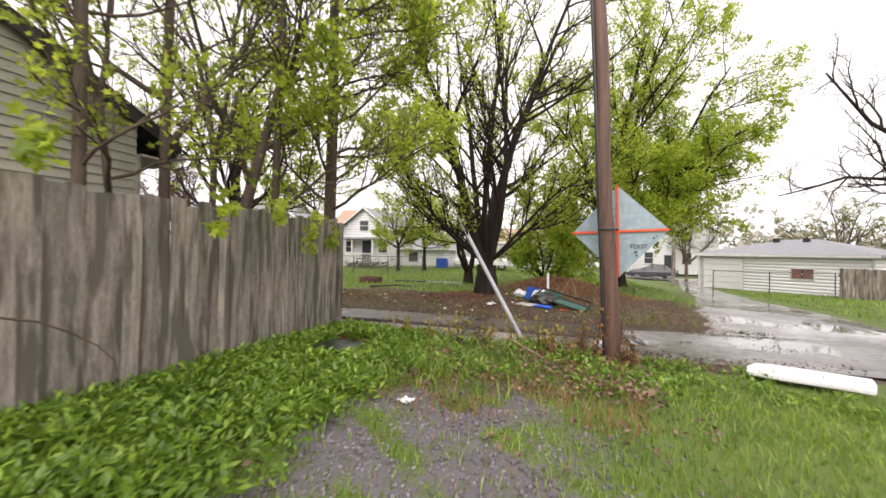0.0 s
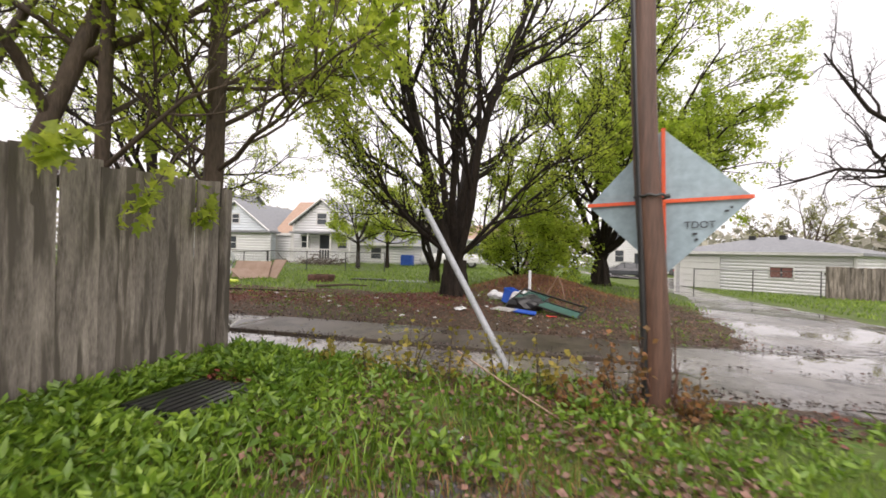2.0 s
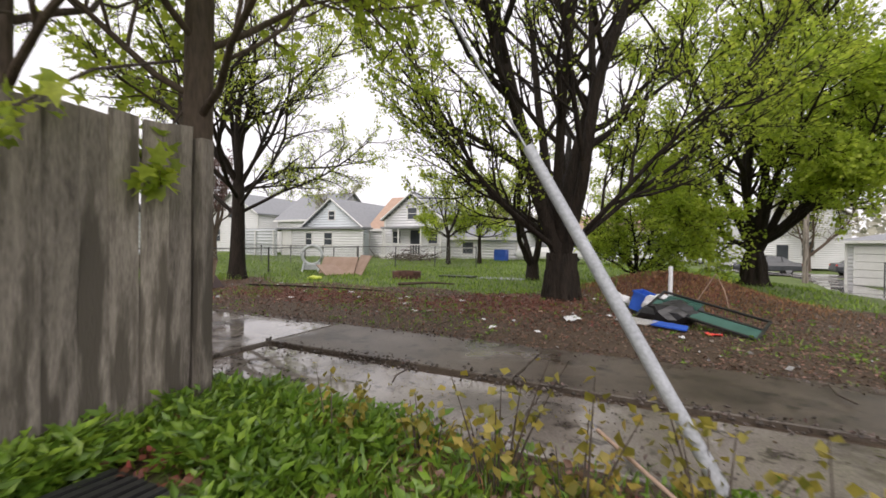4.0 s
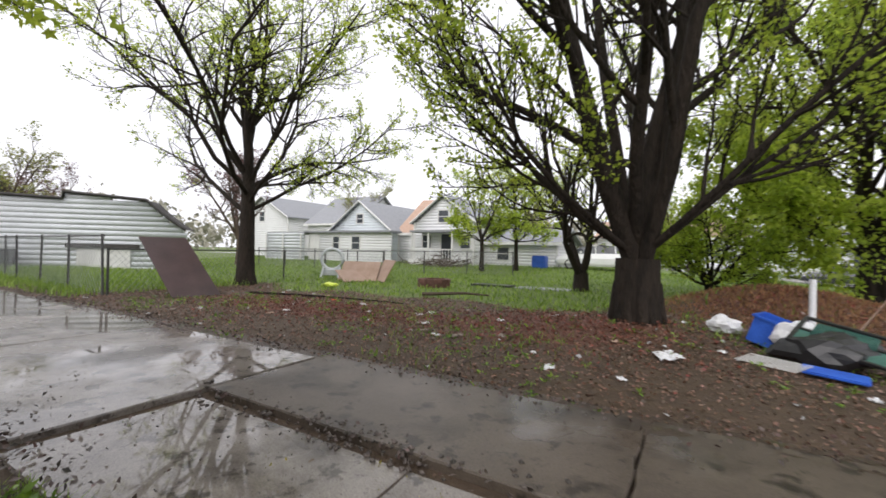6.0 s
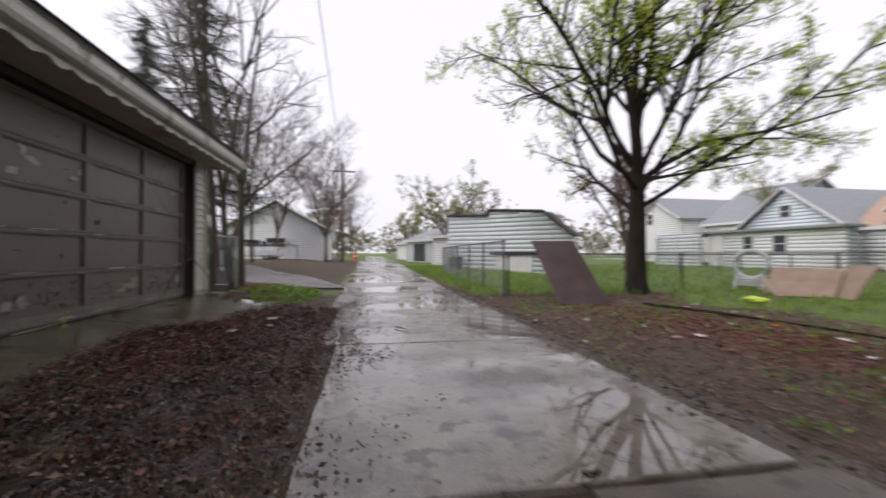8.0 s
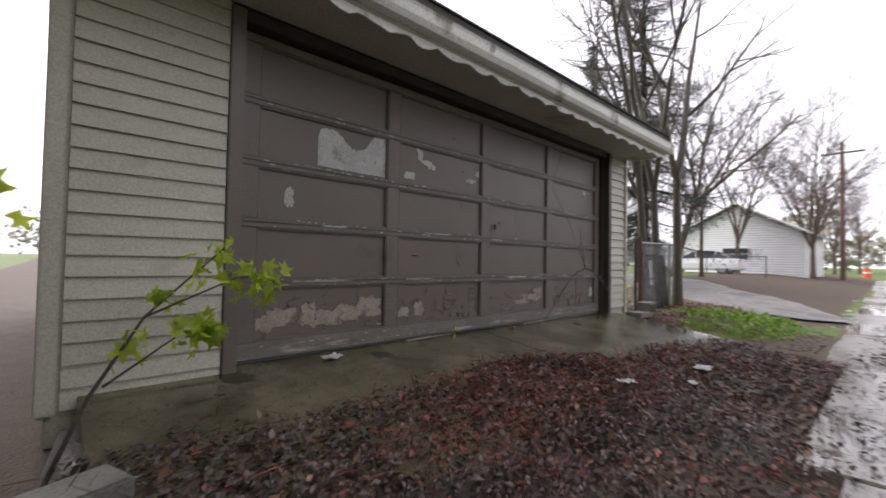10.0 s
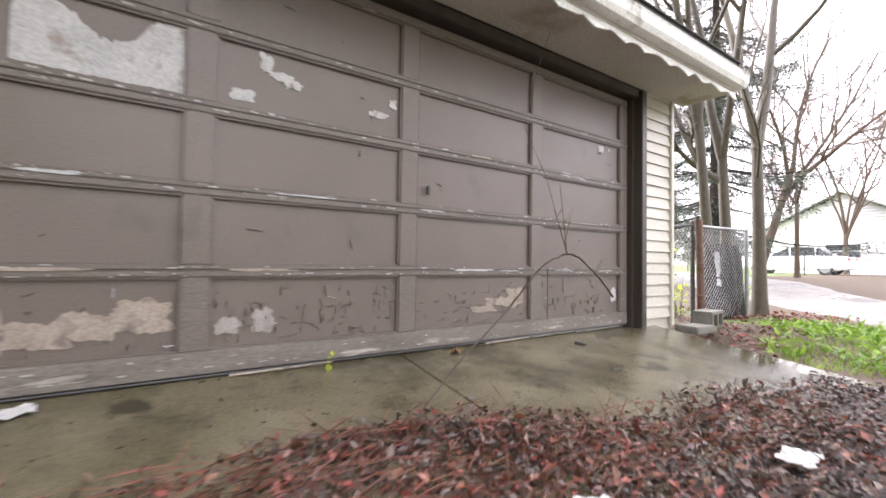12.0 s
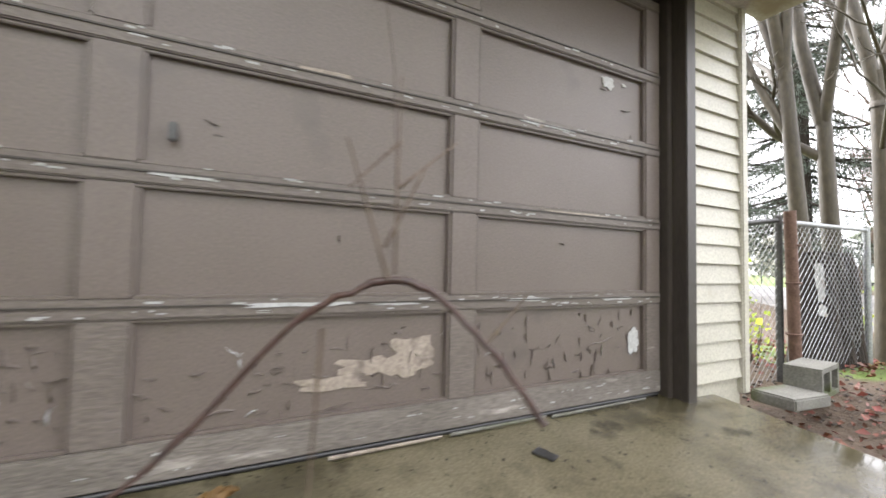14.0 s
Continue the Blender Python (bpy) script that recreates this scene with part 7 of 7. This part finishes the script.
for k in range(14):
    x, y, a, ln = rng.uniform(-9, 3), rng.uniform(8.2, 14), rng.uniform(0, 3.14), rng.uniform(0.25, 0.9)
    s = np.linspace(-0.5, 0.5, 5)
    px, py = x + ln * s * math.cos(a) + 0.03 * np.sin(7 * s), y + ln * s * math.sin(a) + 0.03 * np.cos(6 * s)
    zz = np.where(py < 10.5, 0.05, ground_z(px, py) + 0.02)
    stick("stick", np.stack([px, py, zz], -1), 0.009, "thin wet fallen stick")
stick("branch", [(-8.9, 13.6, 0.1), (-7.5, 13.9, 0.12), (-6.0, 14.2, 0.11), (-4.8, 14.3, 0.1)], 0.03, "long dead branch lying on the bare earth", "bark")
stick("branch", [(-5.6, 16.2, 0.1), (-4.6, 16.6, 0.16), (-4.0, 16.8, 0.13)], 0.05, "broken log beside the grass", "bark_brown")
stick("branch", [(1.0, 7.75, 0.3), (1.5, 7.2, 0.2), (2.0, 6.7, 0.1), (2.3, 6.5, 0.05)], 0.012, "pale fallen stalk in the weeds", "ply")

# dead branch standing before the garage door, and a vine above it
def flowing(pts, per=5):
    """A smooth line through the points."""
    p = np.array(pts, float)
    q = np.concatenate([p[:1], p, p[-1:]])
    out = []
    for k in range(1, len(q) - 2):
        for t in np.linspace(0, 1, per, endpoint=False):
            out.append(0.5 * (2 * q[k] + (q[k + 1] - q[k - 1]) * t + (2 * q[k - 1] - 5 * q[k] + 4 * q[k + 1] - q[k + 2]) * t ** 2 + (3 * q[k] - q[k - 1] - 3 * q[k + 1] + q[k + 2]) * t ** 3))
    out.append(p[-1])
    return np.array(out)


twig = thing("dead_branch", "bent dead branch standing before the garage door", "branch")
arch_line = flowing([(-6.2, 5.95, 0.12), (-6.6, 5.8, 0.38), (-6.95, 5.77, 0.62), (-7.1, 5.76, 0.74), (-7.25, 5.80, 0.91), (-7.36, 5.84, 0.975), (-7.44, 5.87, 0.985), (-7.52, 5.9, 0.93), (-7.59, 5.95, 0.84), (-7.65, 5.99, 0.74)])
arch_rng = np.random.default_rng(17)
arch_line = arch_line + arch_rng.normal(0, 0.0016, arch_line.shape)
part("arch", tubes("arch", [(arch_line, np.interp(np.linspace(0, 1, len(arch_line)), [0, 0.3, 0.7, 1], [0.003, 0.0052, 0.0066, 0.0055]) * arch_rng.uniform(0.8, 1.3, len(arch_line)), 7)]), "branch_red", twig)
for a, b in (((-7.40, 5.86, 0.99), (-7.33, 5.82, 1.25)), ((-7.40, 5.84, 1.05), (-7.50, 5.80, 1.22)), ((-7.3, 5.8, 0.9), (-7.28, 5.82, 0.6))):
    part("side_twig", rod(a, b, 0.0045, 5, 0.002), "bark_brown", twig)
for a, b in (((-7.42, 5.84, 1.0), (-7.46, 5.75, 1.42)), ((-7.44, 5.8, 1.17), (-7.60, 5.75, 1.30)), ((-7.45, 5.78, 1.27), (-7.34, 5.8, 1.16)), ((-7.57, 5.92, 0.87), (-7.70, 5.88, 0.96))):
    part("side_twig", rod(a, b, 0.004, 5, 0.0018), "bark_brown", twig)
vine = thing("hanging_vine", "thin dry vine hanging from the gutter", "vine")
part("stem", tubes("stem", [(np.array([(-7.62, 5.62, 2.74), (-7.58, 5.45, 2.3), (-7.55, 5.35, 1.9), (-7.50, 5.6, 1.5), (-7.455, 5.75, 1.17), (-7.42, 5.84, 1.0)]), [0.0018] * 6, 5)]), "twig", vine)
sprout = thing("sprout", "small bright green sprout at the garage door foot", "weed")
part("stem", rod((-6.25, 5.10, 0.29), (-6.24, 5.12, 0.37), 0.002, 5), "weed", sprout)
sr = np.random.default_rng(5)
part("foliage", leaves("foliage", np.array([(-6.25, 5.11, 0.33 + 0.012 * k) for k in range(7)]) + sr.normal(0, 0.012, (7, 3)), sr.normal(0, 1, (7, 3)), 0.04, wide=0.7, fold=0.2, rng=sr), "leaf", sprout)
sheet("fallen_leaf", -7.15, 5.12, 0.09, 0.07, "shrub_orange", "curled orange leaf on the wet apron", "leaf", 77, z=0.297, turn_=30, lift=0.03)
sheet("plastic_scrap", -4.95, 5.14, 0.16, 0.09, "bare_white", "torn white scrap at the garage door foot", "scrap", 78, z=0.295, turn_=15, lift=0.02)

card = tagged(part("plastic_card", boxed(-0.03, 0.03, -0.045, 0.045, 0, 0.004, 0.001), "plastic_black"), "small black plastic card lying on the wet apron", "card")
card.matrix_basis = pose(-8.30, 5.26, 0.282, -7.2, 0, 25)

# blocks beside the garage
def hollow_block(at, label):
    ob = thing("concrete_block", label, "concrete block", "concrete blocks", at=at)
    bm = bmesh.new()
    for a, b, c, d in ((-0.2, 0.2, -0.1, -0.068), (-0.2, 0.2, 0.068, 0.1), (-0.2, -0.165, -0.068, 0.068), (0.165, 0.2, -0.068, 0.068), (-0.018, 0.018, -0.068, 0.068)):
        box(bm, a, b, c, d, 0, 0.2)
    part("shell", bm, "block", ob)
    part("top_face", boxed(-0.2, 0.2, -0.1, 0.1, 0.2, 0.204), "block", ob)


hollow_block(pose(-10.75, 5.16, 0.21, 90, 0, 8) @ pose(0, 0.1, -0.1), "hollow grey concrete block on its side by the gate")
flat = part("paving_block", boxed(-0.18, 0.18, -0.13, 0.13, 0, 0.075, 0.01), "block")
flat.matrix_basis = pose(-10.36, 5.20, 0.20, 0, 0, -6)
tagged(flat, "flat mossy concrete block at the garage corner", "concrete block", "concrete blocks")
slab2 = part("paving_block", boxed(-0.19, 0.19, -0.10, 0.10, 0, 0.19, 0.012), "block")
slab2.matrix_basis = pose(-3.42, 6.12, 0.06, 0, 0, 20)
tagged(slab2, "mossy concrete block lying by the garage corner", "concrete block", "concrete blocks")

stump = thing("tree_stump", "dark rotting stump with pale peeling patches behind the gate", "stump")
stump_rings = [0.24, 0.21, 0.19, 0.18, 0.175, 0.165, 0.15, 0.115]
part("trunk", tubes("trunk", [([(sx + 0.01 * math.sin(2 * k), sy, 0.05 + 0.17 * k) for k in range(8)], stump_rings, 14) for sx, sy in ((-12.07, 4.67), (-12.27, 4.69), (-12.47, 4.70))]), "bark", stump)
for k, (zz, w_, h_) in enumerate(((1.0, 0.07, 0.22), (0.85, 0.05, 0.12), (0.7, 0.06, 0.1))):
    pt = part("peeled_patch", patch(0, 0, w_, h_, 90 + k, y=0, rag=0.4), "bare_white", stump)
    pt.matrix_basis = pose(-12.02 + 0.13 - 0.02 * k, 4.67 + 0.115, zz, 0, 0, -45)
for k, (sx, sy, sh) in enumerate(((-10.5, 4.55, 1.0), (-10.85, 4.5, 1.2), (-11.6, 4.4, 0.8), (-13.2, 4.5, 0.7))):
    shrub(sx, sy, sh, 700 + k, "leaf", "tangled green creeper behind the chain-link fence", 9, 0.06)

# leafy sapling and overhanging branches at the garage corner
def leafy(name, label, lines, mat, size, n, seed, category="sapling", rng_=None):
    r = np.random.default_rng(seed)
    ob = thing(name, label, category)
    tb, pos, dr = [], [], []
    for pts, rad in lines:
        p = np.array(pts, float)
        tb.append((p, np.linspace(rad, rad * 0.3, len(p)), 6))
        t = r.uniform(0.45, 1.0, n) * (len(p) - 1)
        i = np.minimum(t.astype(int), len(p) - 2)
        pos.append(p[i] + (p[i + 1] - p[i]) * (t - i)[:, None] + r.normal(0, size * 0.5, (n, 3)))
        dr.append(r.normal(0, 0.7, (n, 3)))
    tagged(part("stemwork", tubes("stemwork", tb), "twig", ob), kind="stuff")
    part("foliage", leaves("foliage", np.concatenate(pos), np.concatenate(dr), size * 1.15, wide=0.9, fold=0.3, rng=r, droop=0.7, lobed=True), mat, ob)


leafy("sapling", "young maple sapling leaning past the garage corner", [([(-3.35, 5.75, 0.05), (-3.5, 5.78, 0.45), (-3.68, 5.82, 0.78), (-3.98, 5.9, 1.10)], 0.012), ([(-3.55, 5.8, 0.5), (-3.8, 5.95, 0.72), (-3.95, 6.0, 0.75)], 0.006), ([(-3.68, 5.82, 0.78), (-4.05, 5.85, 0.95), (-4.2, 5.9, 0.93)], 0.006)], "leaf_dense", 0.075, 34, 41)
leafy("maple_branch", "maple sapling with leafy boughs over the garage corner", [([(-2.75, 6.3, 0.0), (-2.78, 6.3, 1.0), (-2.8, 6.32, 1.9), (-2.85, 6.35, 2.4)], 0.022), ([(-2.8, 6.32, 1.75), (-3.0, 6.5, 1.82), (-3.22, 6.6, 1.74)], 0.008), ([(-2.78, 6.3, 1.2), (-3.0, 6.3, 1.28), (-3.24, 6.35, 1.24)], 0.008), ([(-2.82, 6.32, 2.0), (-3.1, 6.3, 2.15), (-3.4, 6.35, 2.12)], 0.008)], "leaf", 0.085, 30, 42)
leafy("maple_branch", "hanging maple boughs over the board fence", [([(-1.9, 7.3, 2.6), (-1.5, 6.6, 2.2), (-1.25, 6.1, 1.75), (-1.2, 5.9, 1.5)], 0.012), ([(-1.9, 5.2, 2.7), (-1.45, 4.7, 2.25), (-1.15, 4.4, 1.9), (-1.05, 4.2, 1.7)], 0.012), ([(-1.9, 6.4, 2.5), (-1.4, 5.6, 2.1), (-1.2, 5.3, 1.9)], 0.010), ([(-2.0, 3.4, 2.9), (-1.5, 3.0, 2.4), (-1.2, 2.8, 2.1)], 0.010), ([(-1.95, 7.4, 2.3), (-1.6, 7.0, 1.9), (-1.4, 6.9, 1.6)], 0.010)], "leaf", 0.10, 55, 43, "branch")
stick("branch", [(-1.42, 2.0, 0.9), (-1.40, 2.4, 0.99), (-1.38, 2.7, 1.0), (-1.37, 2.95, 0.93), (-1.36, 3.15, 0.82), (-1.36, 3.35, 0.68), (-1.37, 3.5, 0.52), (-1.38, 3.55, 0.3)], 0.011, "bent dead vine against the board fence", "bark_brown")

# leaning brown panel
pan = thing("brown_panel", "large wet brown hardboard sheet leaning on the fence", "panel")
bm = bmesh.new()
a, b = Vector((-9.35, 12.03, 0.05)), Vector((-9.13, 13.0, 0.05))
up_v = Vector((-1.62, 0.03, 1.33))
c = (b - a).cross(up_v).normalized() * 0.02
v = [bm.verts.new(p) for p in (a, b, b + up_v, a + up_v, a + c, b + c, b + up_v + c, a + up_v + c)]
for f in ((0, 1, 2, 3), (7, 6, 5, 4), (0, 4, 5, 1), (1, 5, 6, 2), (2, 6, 7, 3), (3, 7, 4, 0)):
    bm.faces.new([v[i] for i in f])
part("board", bm, "panel_brown", pan)
mid = a + (b - a) * 0.62 + up_v * 0.62
hole = part("torn_patch", patch(0, 0, 0.16, 0.12, 77, y=0.0, rag=0.4), "bare_white", pan)
hole.matrix_basis = Matrix.Translation(mid - c * 1.05) @ look((0, 0, 0), c).to_3x3().to_4x4() @ pose(0, 0, 0, 90)

# fire pit and flat pieces on the grass
pit = thing("fire_pit", "ring of dark red blocks on the grass", "fire pit", at=pose(-7.0, 19.0, gz(-7, 19)))
for row in range(2):
    for k in range(12):
        t = 2 * math.pi * (k + 0.5 * row) / 12
        bq = part("block", boxed(-0.13, 0.13, -0.07, 0.07, 0, 0.13, 0.008), "brick", pit)
        bq.matrix_basis = pose(0.46 * math.cos(t), 0.46 * math.sin(t), 0.135 * row, 0, 0, math.degrees(t) + 90)
tagged(part("flat_board", boxed(-6.3, -4.9, 20.3, 20.9, gz(-5.6, 20.6), gz(-5.6, 20.6) + 0.07, 0.01), "plastic_black"), "black flat board on the grass", "board")
tagged(part("flat_board", boxed(-4.8, -3.0, 20.4, 21.4, gz(-4, 21) + 0.0, gz(-4, 21) + 0.03, 0.01), "shingle_grey"), "wet grey sheet on the grass", "board")
chair = thing("garden_chair", "weathered pale round-backed garden chair on its side", "chair", at=pose(-12.6, 19.4, gz(-12.6, 19.4), 0, 0, 25))
part("seat", lap_wall(0.7, 0.1, lambda u: 0.35, 0.06), "siding_grey", chair)
part("backrest", tubes("backrest", [([(0.35 + 0.45 * math.cos(t), 0.1, 0.75 + 0.42 * math.sin(t)) for t in np.linspace(0, 6.3, 20)], [0.07] * 20, 8)]), "siding_grey", chair)
for u in (0.0, 0.7):
    part("leg", rod((u, -0.2, 0), (u, 0.1, 0.5), 0.04, 6), "siding_grey", chair)
for k, (x, y, w, rz, tl) in enumerate(((-10.4, 19.0, 1.5, 20, 50), (-9.6, 19.3, 1.1, -30, 60), (-10.0, 18.8, 1.3, 70, 25))):
    pl = part("plywood_sheet", boxed(-w / 2, w / 2, -0.015, 0.015, 0, 0.9, 0.004), "ply")
    pl.matrix_basis = pose(x, y, gz(x, y) + 0.02, tl - 90, 0, rz) if k else pose(x, y, gz(x, y) + 0.02, -40, 0, rz)
    tagged(pl, "pinkish plywood sheet dumped in a heap", "plywood", "dumped plywood")
lump("plastic_tub", (-9.3, 16.6, gz(-9.3, 16.6) + 0.06), (0.28, 0.16, 0.08), "lime", "lime green plastic tub lid", "tub", 5)
br = np.random.default_rng(6)
brush = []
for k in range(160):
    a, ln = br.uniform(0, 6.283), br.uniform(0.4, 1.3)
    c = np.array([-12.8 + 1.1 * br.normal(), 29.3 + 0.35 * br.normal(), gz(-12.8, 29.3) + abs(br.normal(0, 0.28))])
    d = np.array([math.cos(a), 0.5 * math.sin(a), br.normal(0, 0.35)]) * ln / 2
    brush.append(([c - d, c + [0, 0, 0.04], c + d], [0.022, 0.018, 0.008], 4))
tagged(part("brush_heap", tubes("brush_heap", brush), "bark_brown"), "tangled brown brush by the porch", "brush", kind="stuff")
tote = thing("blue_bin", "blue plastic bin standing in the yard", "bin")
part("body", boxed(-7.9, -7.1, 31.3, 32.0, gz(-7.5, 31.7), gz(-7.5, 31.7) + 0.75, 0.05), "plastic_blue", tote)

# dumped rubbish beside the maple
BX, BY = 1.35, 13.25
bz = gz(BX, BY)
bin_ = thing("blue_tote", "cracked blue plastic tote lying on its side", "tote", at=pose(1.16, 13.45, gz(1.16, 13.45) + 0.02, 0, 18, -25) @ Matrix.Diagonal((0.74, 0.74, 0.78, 1)))
bm = bmesh.new()
for (x0, x1, y0, y1, z0, z1) in ((-0.3, 0.3, -0.22, -0.2, 0, 0.42), (-0.3, 0.3, 0.2, 0.22, 0, 0.42), (-0.3, -0.28, -0.2, 0.2, 0, 0.42), (0.28, 0.3, -0.2, 0.2, 0, 0.42), (-0.28, 0.28, -0.2, 0.2, 0, 0.02)):
    box(bm, x0, x1, y0, y1, z0, z1, 0.006)
part("tub", bm, "plastic_blue", bin_)
rim = bmesh.new()
for (x0, x1, y0, y1) in ((-0.33, 0.33, -0.25, -0.225), (-0.33, 0.33, 0.225, 0.25), (-0.33, -0.305, -0.225, 0.225), (0.305, 0.33, -0.225, 0.225)):
    box(rim, x0, x1, y0, y1, 0.38, 0.42, 0.006)
part("rim", rim, "plastic_blue", bin_)
lump("bin_bag", (0.72, 13.9, gz(0.72, 13.9) + 0.09), (0.18, 0.13, 0.13), "plastic_white", "crumpled white plastic bag beside the tote", "bag", 2)
lump("bin_bag", (1.35, 13.3, gz(1.35, 13.3) + 0.18), (0.22, 0.2, 0.2), "plastic_white", "translucent white plastic bag stuffed on the heap", "bag", 3)
lump("bin_bag", (1.55, 12.95, gz(1.55, 12.95) + 0.14), (0.42, 0.28, 0.2), "plastic_black", "black bin bag under the rubbish", "bag", 4)
crate = thing("green_crate", "dark green slatted plastic panel on the rubbish heap", "crate", at=pose(1.72, 13.1, bz + 0.30, 8, 10, -18) @ Matrix.Diagonal((0.64, 0.64, 0.7, 1)))
for k in range(7):
    part("slat", boxed(-0.38, 0.38, -0.24 + 0.07 * k, -0.195 + 0.07 * k, 0.0, 0.03, 0.006), "plastic_green", crate)
for u in (-0.38, -0.13, 0.12, 0.34):
    part("rail", boxed(u, u + 0.05, -0.26, 0.26, -0.03, 0.002, 0.006), "plastic_green", crate)
part("side", boxed(-0.39, 0.39, -0.285, -0.262, -0.1, 0.02, 0.006), "plastic_green", crate)
fr = thing("window_frame", "dark metal screen frame leaning on the rubbish", "frame", at=pose(2.0, 12.85, bz + 0.17, 20, 12, -22))
for (x0, x1, y0, y1) in ((-0.75, 0.75, -0.3, -0.26), (-0.75, 0.75, 0.26, 0.3), (-0.75, -0.71, -0.26, 0.26), (0.71, 0.75, -0.26, 0.26), (-0.75, 0.75, -0.02, 0.02)):
    part("bar", boxed(x0, x1, y0, y1, 0, 0.03, 0.005), "plastic_black", fr)
part("screen", boxed(-0.71, 0.71, -0.26, -0.02, 0.01, 0.016), "plastic_green", fr)
lid = part("tote_lid", boxed(-0.24, 0.24, -0.09, 0.09, 0, 0.03, 0.01), "plastic_blue")
lid.matrix_basis = pose(1.5, 12.45, gz(1.5, 12.45) + 0.05, 12, 4, -12)
tagged(lid, "bright blue plastic lid in the fallen leaves", "lid")
rack = thing("wire_rack", "white wire shelf in the fallen leaves", "rack", at=pose(1.05, 12.55, gz(1.05, 12.55) + 0.05, 6, 0, -35))
for k in range(8):
    part("wire", rod((-0.28, -0.14 + 0.04 * k, 0), (0.28, -0.14 + 0.04 * k, 0.0), 0.006, 5), "trim", rack)
stake = thing("white_stake", "white plastic stake standing in the rubbish", "stake")
part("shaft", rod((1.55, 13.6, bz - 0.1), (1.55, 13.6, bz + 0.85), 0.035, 8), "plastic_white", stake)
sheet("red_scrap", 2.05, 12.35, 0.2, 0.12, "plastic_red", "red plastic scrap by the rubbish", "litter", 71)
stick("branch", [(1.9, 13.6, bz + 0.2), (2.2, 13.5, bz + 0.75), (2.3, 13.4, bz + 0.5), (2.35, 13.2, bz + 0.2)], 0.012, "bent yellow strap standing in the rubbish", "ply")


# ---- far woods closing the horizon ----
# distance haze is put into the colour: lighter and greyer than the bark and buds
M["far_wood"] = material("haze_tinted_far_trees", (0.30, 0.28, 0.24), (0.42, 0.41, 0.33), 0.05, 0.9, 4, 0, island=0.2)
rng = np.random.default_rng(4)
pos, n_tree = [], 420
for k in range(n_tree):
    a, r = rng.uniform(0, 6.283), rng.uniform(85, 170)
    cx, cy, h = r * math.cos(a), r * math.sin(a), rng.uniform(6, 13)
    q = rng.normal(0, 1, (90, 3))
    q /= np.linalg.norm(q, axis=1, keepdims=True)
    q *= rng.random((90, 1)) ** 0.4
    pos.append(q * [h * 0.42, h * 0.42, h * 0.45] + [cx, cy, h * 0.52])
pos = np.concatenate(pos)
tagged(part("far_woods", leaves("far_woods", pos, rng.normal(0, 1, pos.shape), 1.3, rng=rng), "far_wood"), "line of budding trees far off, haze put into their pale colour", "woods", kind="stuff")
